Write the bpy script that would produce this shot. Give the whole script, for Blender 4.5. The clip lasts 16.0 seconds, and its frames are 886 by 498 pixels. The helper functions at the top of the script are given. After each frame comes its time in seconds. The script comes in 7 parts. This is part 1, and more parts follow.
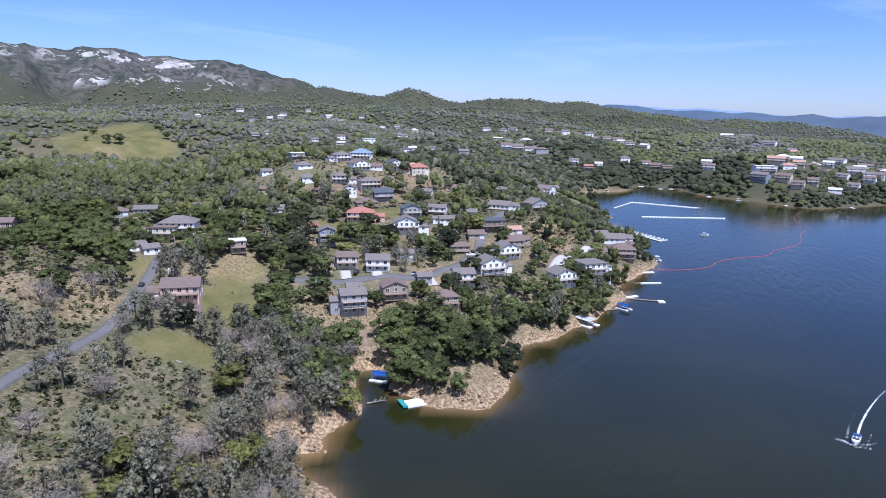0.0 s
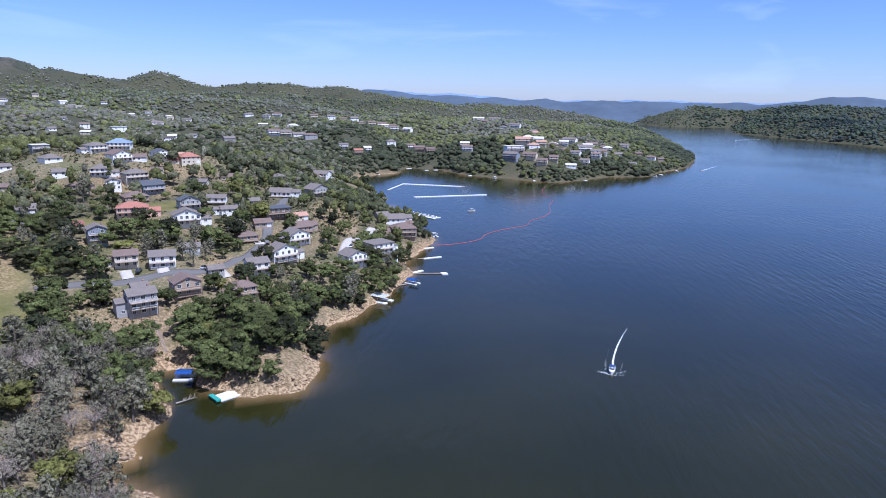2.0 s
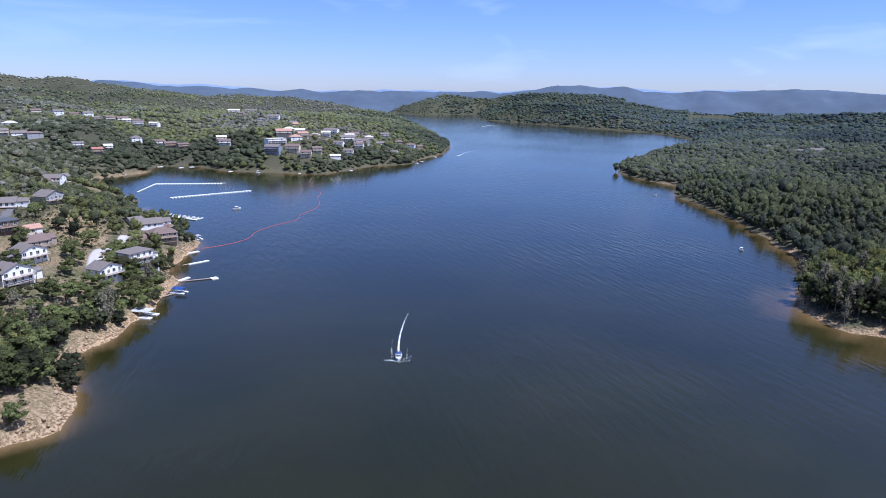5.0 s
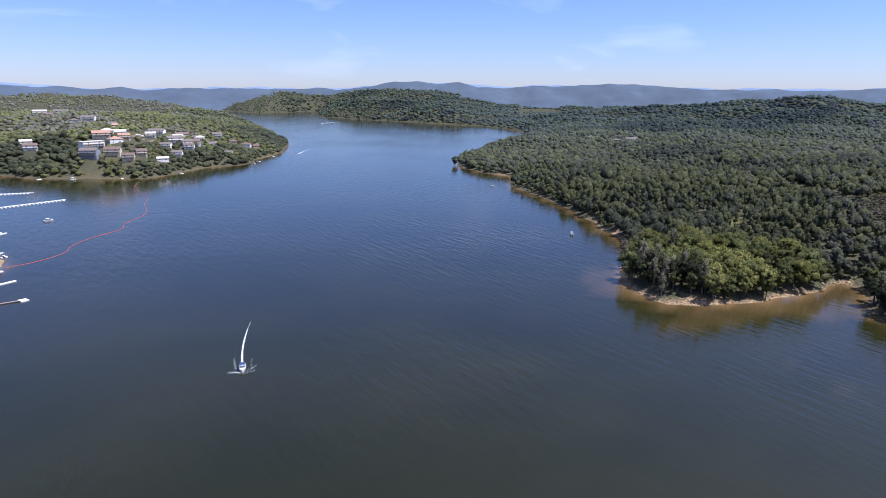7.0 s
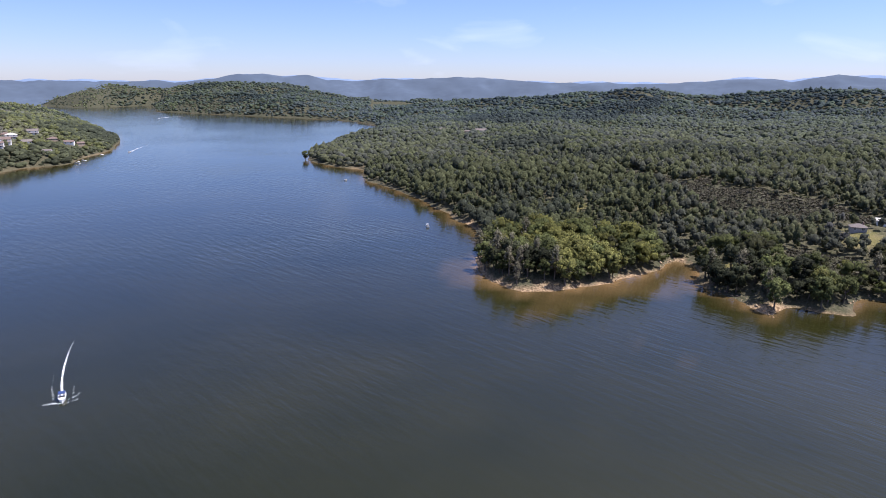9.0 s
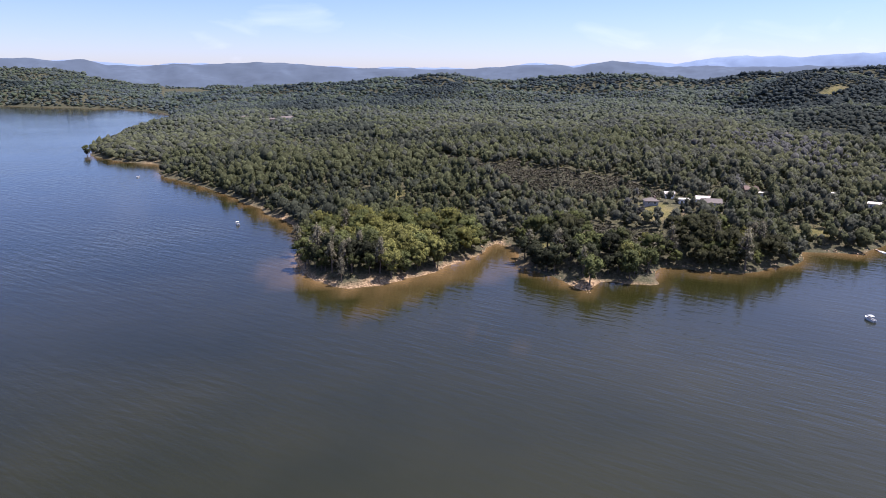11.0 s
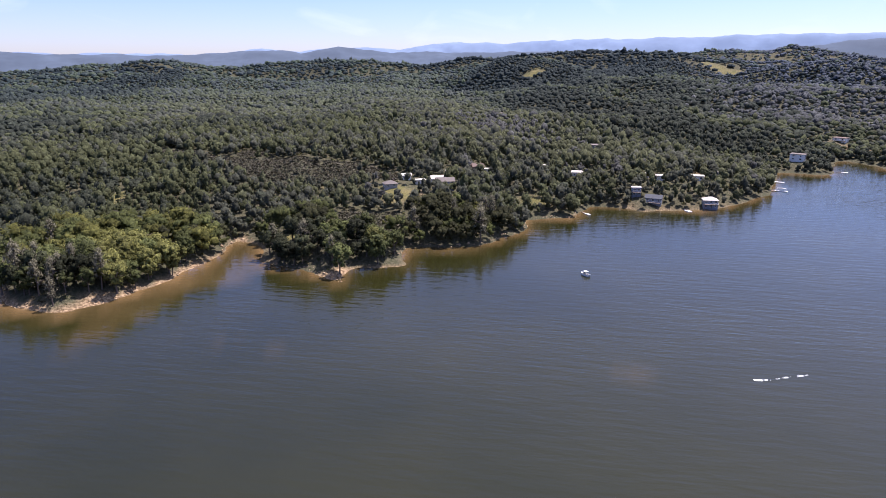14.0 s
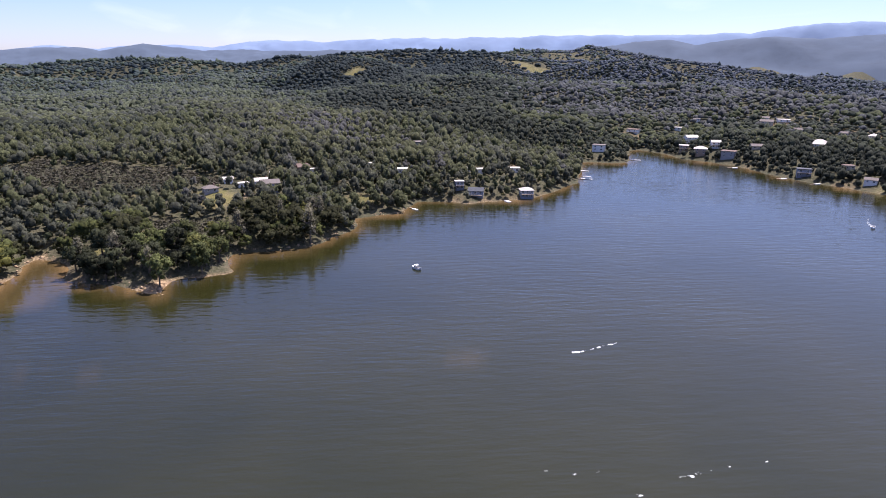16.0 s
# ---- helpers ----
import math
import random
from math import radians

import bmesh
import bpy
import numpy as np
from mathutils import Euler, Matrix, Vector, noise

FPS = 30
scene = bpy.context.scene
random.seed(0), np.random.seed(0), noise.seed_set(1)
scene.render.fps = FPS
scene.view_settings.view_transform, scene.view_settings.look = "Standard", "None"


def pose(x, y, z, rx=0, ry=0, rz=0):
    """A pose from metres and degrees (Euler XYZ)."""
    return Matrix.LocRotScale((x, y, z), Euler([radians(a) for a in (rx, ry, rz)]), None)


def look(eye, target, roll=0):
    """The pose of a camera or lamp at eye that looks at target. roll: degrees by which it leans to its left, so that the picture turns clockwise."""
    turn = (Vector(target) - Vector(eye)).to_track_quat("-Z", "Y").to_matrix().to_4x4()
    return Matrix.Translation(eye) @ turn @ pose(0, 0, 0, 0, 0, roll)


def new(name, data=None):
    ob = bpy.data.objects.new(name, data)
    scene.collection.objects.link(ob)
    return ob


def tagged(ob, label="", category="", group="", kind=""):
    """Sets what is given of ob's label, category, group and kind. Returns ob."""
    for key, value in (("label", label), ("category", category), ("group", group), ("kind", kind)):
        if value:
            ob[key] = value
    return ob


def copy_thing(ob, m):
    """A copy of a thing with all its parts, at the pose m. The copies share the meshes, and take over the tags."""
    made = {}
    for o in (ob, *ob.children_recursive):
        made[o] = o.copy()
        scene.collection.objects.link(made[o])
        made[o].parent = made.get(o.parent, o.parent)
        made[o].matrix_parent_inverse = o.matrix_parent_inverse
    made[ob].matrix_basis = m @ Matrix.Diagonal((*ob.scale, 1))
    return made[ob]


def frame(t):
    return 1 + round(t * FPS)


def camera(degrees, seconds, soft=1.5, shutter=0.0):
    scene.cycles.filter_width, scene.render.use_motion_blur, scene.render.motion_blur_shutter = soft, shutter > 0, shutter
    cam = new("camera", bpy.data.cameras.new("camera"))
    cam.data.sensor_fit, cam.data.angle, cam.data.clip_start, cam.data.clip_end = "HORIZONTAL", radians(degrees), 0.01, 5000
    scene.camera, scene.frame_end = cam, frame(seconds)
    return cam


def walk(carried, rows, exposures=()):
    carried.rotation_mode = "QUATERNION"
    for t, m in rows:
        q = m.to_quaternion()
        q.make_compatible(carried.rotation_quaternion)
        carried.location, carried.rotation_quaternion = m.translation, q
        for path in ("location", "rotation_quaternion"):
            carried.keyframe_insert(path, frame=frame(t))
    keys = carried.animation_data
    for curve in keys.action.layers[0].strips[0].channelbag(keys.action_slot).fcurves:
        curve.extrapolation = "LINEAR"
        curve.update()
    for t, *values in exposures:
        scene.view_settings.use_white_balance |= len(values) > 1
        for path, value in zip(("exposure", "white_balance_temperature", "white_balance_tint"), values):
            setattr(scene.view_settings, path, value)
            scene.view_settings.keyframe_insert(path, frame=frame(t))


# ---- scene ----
import collections

cam = camera(67.3, 16.0, soft=0.7)
# seconds, place, turn to the left, tilt, lean
PATH = [
    (0.0, 0.00, 0.00, 100.00, 0.00, -11.99, 1.14),
    (0.5, -3.65, -3.13, 100.56, -5.24, -12.18, 1.27),
    (1.0, -6.21, -5.54, 100.96, -10.19, -12.42, 1.32),
    (1.5, -9.64, -7.27, 101.13, -15.27, -12.64, 1.30),
    (2.0, -13.01, -8.70, 101.07, -20.17, -12.86, 1.20),
    (2.5, -14.55, -9.42, 100.76, -24.19, -12.96, 1.08),
    (3.0, -15.53, -9.09, 100.61, -27.70, -13.02, 0.87),
    (3.5, -15.29, -7.05, 100.41, -30.76, -13.06, 0.78),
    (4.0, -14.59, -4.82, 100.96, -33.77, -13.16, 0.77),
    (6.5, -11.98, -3.58, 101.85, -50.53, -13.48, 0.46),
    (7.0, -10.62, -3.56, 101.60, -53.71, -13.52, 0.29),
    (7.5, -8.77, -3.02, 100.85, -56.64, -13.58, 0.25),
    (8.0, -6.02, -2.12, 100.20, -59.56, -13.70, 0.23),
    (8.5, -2.95, -0.64, 99.86, -62.66, -13.85, 0.30),
    (9.0, 0.35, 0.90, 99.76, -66.21, -14.00, 0.38),
    (11.5, 18.60, 9.68, 99.18, -86.49, -15.33, 0.32),
    (12.0, 20.89, 9.48, 99.04, -90.26, -15.55, 0.26),
    (12.5, 23.01, 9.56, 98.88, -94.01, -15.77, 0.18),
    (13.0, 24.68, 9.19, 98.87, -97.64, -15.95, 0.15),
    (13.5, 24.75, 8.40, 98.62, -101.19, -16.03, 0.17),
    (14.0, 24.48, 8.02, 98.63, -104.78, -16.07, 0.23),
    (14.5, 23.91, 7.60, 98.67, -108.31, -16.07, 0.26),
    (15.0, 23.03, 7.63, 98.72, -112.04, -16.07, 0.35),
    (15.5, 22.62, 7.55, 98.73, -115.84, -16.11, 0.40),
    (16.0, 22.53, 7.40, 98.73, -119.60, -16.10, 0.44),
]
walk(cam, [(t, pose(x, y, z, 90 + tilt, 0, turn) @ pose(0, 0, 0, 0, 0, lean)) for t, x, y, z, turn, tilt, lean in PATH],
     exposures=[(0.0, 0.40, 5050, 18), (4.0, 0.38, 5050, 19), (7.0, 0.52, 5550, 19), (9.0, 0.64, 5850, 21), (12.5, 0.78, 6000, 26), (16.0, 0.77, 6000, 26)])

# ---- sky and sun ----
SUN_BEARING, SUN_HEIGHT = 152.0, 64.0   # degrees, clockwise from +y
world = bpy.data.worlds.new("world")
scene.world = world
world.use_nodes = True
wn, wl = world.node_tree.nodes, world.node_tree.links
sky = wn.new("ShaderNodeTexSky")
sky.sky_type, sky.sun_disc = "NISHITA", False
sky.sun_elevation, sky.sun_rotation = radians(SUN_HEIGHT), radians(SUN_BEARING)
sky.air_density, sky.dust_density, sky.ozone_density, sky.altitude = 1.0, 0.25, 3.0, 300
# thin streaks of high cloud, and the clear blue of the day
coords = wn.new("ShaderNodeTexCoord")
streak = wn.new("ShaderNodeMapping")
streak.inputs["Rotation"].default_value = (0.1, 0.15, radians(35))
streak.inputs["Scale"].default_value = (1.2, 5.0, 14.0)
wl.new(coords.outputs["Generated"], streak.inputs["Vector"])
wisps = wn.new("ShaderNodeTexNoise")
wisps.inputs["Scale"].default_value, wisps.inputs["Detail"].default_value, wisps.inputs["Distortion"].default_value = 1.6, 6.0, 0.6
wl.new(streak.outputs[0], wisps.inputs["Vector"])
cover_of_cloud = wn.new("ShaderNodeMapRange")
cover_of_cloud.inputs["From Min"].default_value, cover_of_cloud.inputs["From Max"].default_value = 0.56, 0.8
cover_of_cloud.inputs["To Max"].default_value = 0.3
wl.new(wisps.outputs["Fac"], cover_of_cloud.inputs["Value"])
tone = wn.new("ShaderNodeMix")
tone.data_type, tone.blend_type = "RGBA", "MULTIPLY"
tone.inputs[0].default_value = 1.0
tone.inputs[7].default_value = (0.88, 0.935, 1.2, 1)
wl.new(sky.outputs[0], tone.inputs[6])
cloudy = wn.new("ShaderNodeMix")
cloudy.data_type = "RGBA"
wl.new(cover_of_cloud.outputs[0], cloudy.inputs[0])
wl.new(tone.outputs[2], cloudy.inputs[6])
cloudy.inputs[7].default_value = (8.5, 9.2, 10.2, 1)
# bright haze added round the unseen sun, to brighten the water's reflections
glow_way = wn.new("ShaderNodeVectorMath")
glow_way.operation = "DOT_PRODUCT"
glow_way.inputs[1].default_value = (math.sin(radians(SUN_BEARING)) * math.cos(radians(SUN_HEIGHT)), math.cos(radians(SUN_BEARING)) * math.cos(radians(SUN_HEIGHT)), math.sin(radians(SUN_HEIGHT)))
wl.new(coords.outputs["Generated"], glow_way.inputs[0])
glow = wn.new("ShaderNodeMapRange")
glow.interpolation_type = "SMOOTHSTEP"
glow.inputs["From Min"].default_value, glow.inputs["From Max"].default_value, glow.inputs["To Max"].default_value = 0.36, 0.97, 0.42
wl.new(glow_way.outputs["Value"], glow.inputs["Value"])
hazy = wn.new("ShaderNodeMix")
hazy.data_type = "RGBA"
wl.new(glow.outputs[0], hazy.inputs[0])
wl.new(cloudy.outputs[2], hazy.inputs[6])
hazy.inputs[7].default_value = (11.0, 11.6, 12.4, 1)
wl.new(hazy.outputs[2], wn["Background"].inputs["Color"])
wn["Background"].inputs["Strength"].default_value = 0.08
sun = new("sun", bpy.data.lights.new("sun", "SUN"))
sun.data.energy, sun.data.angle, sun.data.color = 5.0, radians(0.53), (1.0, 0.937, 0.835)
a, b = radians(SUN_BEARING), radians(SUN_HEIGHT)
sun.matrix_world = look((math.sin(a) * math.cos(b) * 900, math.cos(a) * math.cos(b) * 900, math.sin(b) * 900), (0, 0, 0))
# ---- the lie of the land ----
# the lake's western shore, going away from the near point, past the village and round the headland
SHORE_NEAR = [(-150, -260), (-70, -60), (-38, 70), (-28, 120), (-28, 158), (-40, 170), (-47, 180), (-34, 179), (-38, 188), (-32, 197),
              (-26, 205), (-29, 214), (-34, 237), (-26, 245), (-18, 238), (-18, 224), (-8, 218), (-1, 210), (16, 210), (25, 232),
              (29, 254), (35, 273), (52, 283), (61, 299), (78, 317), (101, 349), (106, 385), (128, 411), (144, 440), (146, 487)]
SHORE_WEST = [(137, 518), (153, 585), (139, 589), (163, 633), (151, 678), (150, 760), (170, 820), (235, 854), (266, 923), (311, 885),
              (328, 812), (349, 780), (381, 752), (405, 721), (437, 733), (502, 763), (562, 753), (617, 798), (716, 856),
              (875, 1030), (1031, 1283), (1286, 1684), (1471, 2216), (1681, 2625), (1790, 2846)]
# the far and the eastern shore, coming back
SHORE_FAR = [(1900, 2800), (1795, 2269), (2119, 2272), (1717, 1812), (1650, 1450), (1610, 1190), (1580, 1010), (1500, 880), (1345, 737),
             (1180, 690), (1024, 648), (815, 562), (718, 500), (686, 423), (672, 394), (600, 353), (542, 275), (500, 232), (460, 195),
             (435, 169), (388, 142), (322, 118), (313, 108), (303, 91), (324, 68), (355, 46), (388, 33), (400, 28)]
SHORE_EAST = [(393, 17), (357, 15), (324, -13), (315, -20), (335, -27), (331, -54), (364, -61), (359, -80), (357, -98), (388, -141),
              (408, -147), (405, -180), (435, -205), (411, -235), (405, -283), (437, -353), (490, -405), (534, -435), (502, -473),
              (564, -532), (568, -555), (493, -542), (446, -552), (374, -534), (330, -535), (291, -534), (180, -560), (20, -600), (-120, -480)]
LAKES = [SHORE_NEAR + SHORE_WEST + SHORE_FAR + SHORE_EAST,
         [(1500, 3150), (1750, 3000), (2150, 3300), (2300, 3700), (2000, 3900), (1650, 3800)]]
# heights of the ground: bearing in degrees clockwise from +y, distance from the origin, height
HILLS_WEST = [(-60, 150, 42), (-42, 125, 32), (-36, 190, 36), (-38, 300, 46), (-25, 240, 26), (-30, 420, 44), (-22, 330, 32), (-18, 250, 17),
              (-14, 300, 22), (-8, 250, 13), (-7, 330, 26), (-1, 300, 20), (6, 330, 22), (-16, 440, 34), (-6, 450, 36), (8, 430, 36),
              (4, 520, 38), (-7, 600, 64), (2, 640, 50), (-3, 570, 60), (-7, 530, 52), (-10, 700, 52), (-3, 680, 54), (11, 600, 26), (-20, 620, 36), (-30, 740, 36), (-24, 760, 36), (-26, 880, 60), (-30, 900, 60), (-25, 1000, 74),
              (-31, 1030, 78), (-13, 800, 40), (0, 850, 36), (9, 900, 30), (10, 1080, 52)]
HILLS_NORTH = [(4, 1150, 46), (-13, 1300, 62), (-13, 1900, 92), (-4, 1900, 84), (5, 2000, 84), (14, 1900, 74), (20, 1500, 46), (17, 1050, 22),
               (25, 930, 72), (25, 860, 48), (22, 930, 56), (28, 900, 52), (21, 850, 20), (30, 900, 36), (31, 960, 36), (36, 1040, 20), (27, 1200, 40), (28, 1900, 36), (24, 2800, 60),
               (34, 3150, 42), (36.5, 3300, 58), (39, 3300, 72), (41, 3200, 56), (43, 3300, 62), (45.5, 3300, 88), (48, 3200, 100), (52, 2400, 44), (57, 2300, 34), (63, 2300, 36), (29, 3900, 20)]
HILLS_EAST = [(64, 1250, 22), (56, 950, 12), (66, 800, 14), (60, 760, 12), (72, 480, 9), (72, 620, 20), (78, 400, 10), (80, 520, 16), (80, 1000, 24),
              (70, 1800, 40), (78, 1800, 66), (84, 1900, 92), (90, 1700, 50), (97, 1900, 94), (90, 450, 13), (91, 530, 28), (92, 620, 28), (90, 1000, 26),
              (96, 390, 14), (100, 470, 22), (103, 430, 20), (103, 600, 26), (104, 1100, 34), (108, 1950, 105), (112, 1600, 86), (110, 480, 14)]
HILLS_BEYOND = [(62, 2000, 28), (68, 2300, 28), (72, 2700, 34), (66, 1500, 24), (60, 3500, 20), (75, 3200, 30), (88, 3000, 40), (100, 3000, 46), (112, 3000, 56), (125, 3200, 66),
                (140, 3300, 46), (152, 3300, 40), (92, 2050, 62), (102, 1650, 58), (104, 1350, 40), (88, 1450, 38), (97, 1500, 44), (74, 1500, 28)]
HILLS_SOUTH = [(117, 2000, 116), (118, 560, 14), (118, 900, 36), (125, 650, 12), (125, 1200, 60), (125, 2200, 126), (131, 2400, 142), (131, 900, 26),
               (137, 2000, 95), (136, 800, 8), (142, 780, 18), (142, 1200, 46), (146, 2600, 40), (150, 760, 18), (150, 1200, 40), (153, 2600, 40),
               (165, 760, 20), (165, 1500, 60), (190, 800, 30), (190, 1800, 80), (230, 700, 40), (260, 400, 45), (290, 350, 55), (310, 700, 80)]
# the skyline: bearing, rise over the eye in degrees, distance
RIDGES_NEARER = [(-80, 4.0, 2700), (-45, 4.05, 2700), (-32.8, 4.03, 2700), (-31.2, 4.07, 2700), (-29.4, 3.87, 2700), (-26.5, 4.08, 2700), (-25.2, 4.03, 2700), (-23.9, 3.69, 2700),
                 (-21.9, 3.66, 2700), (-20.3, 3.48, 2700), (-18.2, 3.57, 2700), (-16.5, 3.12, 2700), (-14.7, 2.65, 2700), (-13.4, 2.29, 2700), (-12.5, 2.28, 2700),
                 (-10.7, 1.52, 2650), (-10.2, 1.67, 2650), (-8.9, 1.47, 2650), (-6.6, 1.11, 2700), (-5.4, 0.86, 2750), (-4.2, 1.35, 2800), (-3.1, 1.69, 2800), (-2.3, 1.57, 2800),
                 (-0.9, 1.04, 2850), (0, 0.69, 2900), (1.2, 0.62, 3000), (2.6, 0.74, 3100), (3.6, 0.9, 3200), (5.5, 0.98, 3300), (7.1, 0.96, 3300), (9, 0.67, 3300), (10.4, 0.84, 3300),
                 (11.7, 0.86, 3300), (13.1, 0.5, 3300), (15.8, 0.1, 3300), (18.8, -0.2, 3300), (22, -0.7, 3300), (30, -2, 3300)]
RIDGES_FAR = [(0, 0.2, 4600), (12, 0.5, 4600), (15.8, 0.48, 4600), (18.8, 0.25, 4600), (20.3, 0.36, 4600), (21.8, 0.24, 4600), (24.6, 0.08, 4600), (28, -0.25, 4600), (31, 0.05, 4600), (33, -0.05, 4600), (36, 0.1, 4600),
              (41, 0.05, 4600), (45, 0.05, 4600), (48, 0.3, 4600), (50, 0.6, 4600), (55, 0.48, 4600), (58, 0.22, 4600), (61.5, 0.42, 4600),
              (68.8, 0.42, 4600), (76, 0.08, 4600), (81, 0.25, 4600), (85, 0.1, 4600), (90, 0.6, 4600), (93, 0.35, 4600), (96, 0.78, 4600),
              (101, 0.6, 4600), (105.3, 1.28, 4600), (109.7, 1.05, 4600), (114.3, 1.35, 4600), (119.8, 1.5, 4600), (129, 1.72, 4600), (138, 1.85, 4600), (143, 1.9, 4600), (147, 2.45, 4600), (152, 2.55, 4600), (162, 2.3, 4600), (180, 1.2, 4600)]
RIDGES_SOUTH = [(116, -2.0, 3700), (122, -0.6, 3700), (126, 0.2, 3700), (131, 0.8, 3700), (134, 1.1, 3700), (136, 1.36, 3700), (137.3, 1.45, 3700), (139, 1.1, 3700), (140.6, 1.24, 3700),
                (143.7, 1.64, 3700), (147.8, 1.5, 3700), (151.8, 1.69, 3700), (165, 1.4, 3700), (180, 1.0, 3700)]
RIDGES_MIDDLE = [(10, -1.5, 3700), (13.1, 0.45, 3700), (15.8, 0.42, 3700), (18.8, 0.14, 3700), (20.3, 0.24, 3700), (21.8, 0.14, 3700), (24.6, 0.0, 3700), (26.5, -0.15, 3700), (28.4, 0.1, 3700),
                 (29.8, -0.1, 3700), (31.3, -0.1, 3700), (33.2, 0.0, 3700), (34.7, -0.1, 3700), (35.6, 0.06, 3700), (37, 0.0, 3700), (40.3, 0.03, 3700), (44.8, -0.04, 3700), (47.4, 0.17, 3700), (48.7, 0.4, 3700),
                 (49.5, 0.62, 3700), (50.8, 0.7, 3700), (52, 0.66, 3700), (53, 0.48, 3700), (54.5, 0.55, 3700), (55.5, 0.48, 3700), (56.5, 0.18, 3700), (59.5, 0.13, 3700), (61.2, 0.38, 3700), (64, 0.35, 3700), (69, 0.5, 3700),
                 (73, 0.2, 3700), (76, 0.05, 3700), (81, 0.1, 3700), (85, 0.05, 3700), (90, 0.48, 3700), (93, 0.32, 3700), (96, 0.8, 3700), (98, 0.5, 3700), (101, 0.42, 3700),
                 (106, 0.35, 3700), (112, 0.45, 3700), (118, 0.4, 3700), (124, 0.2, 3700), (130, -0.4, 3700), (138, -2.0, 3700)]
RIDGES_EAST = [(60, -2.2, 1900), (68.5, -1.35, 1900), (71, -1.02, 1900), (73.7, -0.88, 1900), (76.3, -0.63, 1900), (79, -0.47, 1900), (80.5, -0.3, 1900), (83.5, -0.4, 1900), (86, -0.92, 1900),
               (88, -0.8, 1950), (90, -0.48, 1950), (93, -0.2, 1950), (95.8, 0.0, 1950), (98, -0.2, 1950), (99.3, -0.5, 1950), (103, -0.76, 1950), (105.8, -0.12, 2000), (108.5, -0.1, 2000),
               (109.7, 0.2, 2000), (111, 0.33, 2000), (113, 0.3, 2000), (116.8, 0.52, 2050), (120.6, 0.45, 2100), (124, 0.72, 2200), (125, 0.9, 2200), (127.6, 0.5, 2250), (129.4, 0.45, 2300),
               (130.8, 0.9, 2300), (132, 0.78, 2300), (134, 0.37, 2300), (138.3, -0.25, 2250), (142.4, -0.83, 2200), (146.4, -1.38, 2150), (153, -1.7, 2100), (165, -1.7, 2100)]
EYE = 100.0


def noise_2d(x, y, seed=0):
    """Smooth value noise on arrays, about -1 to 1."""
    xi, yi = np.floor(x).astype(np.int64), np.floor(y).astype(np.int64)
    fx, fy = x - xi, y - yi
    fx, fy = fx * fx * (3 - 2 * fx), fy * fy * (3 - 2 * fy)

    def h(i, j):
        n = (i * 374761393 + j * 668265263 + seed * 974634777) & 0xFFFFFFFF
        n = ((n ^ (n >> 13)) * 1274126177) & 0xFFFFFFFF
        return ((n ^ (n >> 16)) & 0xFFFF) / 32767.5 - 1

    top = h(xi, yi) * (1 - fx) + h(xi + 1, yi) * fx
    low = h(xi, yi + 1) * (1 - fx) + h(xi + 1, yi + 1) * fx
    return top * (1 - fy) + low * fy


def fractal(x, y, size, octaves=4, seed=0):
    out, amp = 0, 1.0
    for k in range(octaves):
        out = out + amp * noise_2d(x / size + 17.3 * k, y / size - 9.1 * k, seed + k)
        size, amp = size / 2, amp / 2
    return out


def outlines():
    """The lakes' outlines, broken into short, uneven pieces."""
    rng = np.random.RandomState(3)
    for lake in LAKES:
        pts = np.array(lake, float)
        for _ in range(2):
            nxt = np.roll(pts, -1, 0)
            d = nxt - pts
            size = np.hypot(d[:, 0], d[:, 1])[:, None]
            mid = (pts + nxt) / 2 + np.stack([-d[:, 1], d[:, 0]], 1) * (rng.rand(len(pts), 1) - 0.5) * 0.22 * np.minimum(1, 60 / (size + 1))
            pts = np.stack([pts, mid], 1).reshape(-1, 2)
        yield pts


OUTLINES = list(outlines())


def shore_distance(x, y):
    """Metres from the waterline, positive on land."""
    best = np.full(x.shape, 1e9)
    wet = np.zeros(x.shape, bool)
    for pts in OUTLINES:
        for (ax, ay), (bx, by) in zip(pts, np.roll(pts, -1, 0)):
            dx, dy = bx - ax, by - ay
            k = np.clip(((x - ax) * dx + (y - ay) * dy) / (dx * dx + dy * dy + 1e-9), 0, 1)
            best = np.minimum(best, (x - ax - k * dx) ** 2 + (y - ay - k * dy) ** 2)
            if ay != by:
                wet ^= ((ay > y) != (by > y)) & (x < (bx - ax) * (y - ay) / (by - ay) + ax)
    return np.where(wet, -1, 1) * np.sqrt(best)


def ridge(keys, az, r, width):
    k = np.array(keys)
    rise, far = np.interp(az, k[:, 0], k[:, 1]), np.interp(az, k[:, 0], k[:, 2])
    fade = np.clip((az - k[0, 0]) / 3, 0, 1) * np.clip((k[-1, 0] - az) / 3, 0, 1)
    top = (EYE + far * np.tan(np.radians(rise - 0.12)))
    return np.maximum(top, 0) * np.exp(-((r - far) / width) ** 2) * fade


HILLS = np.array(HILLS_WEST + HILLS_NORTH + HILLS_EAST + HILLS_BEYOND + HILLS_SOUTH, float)


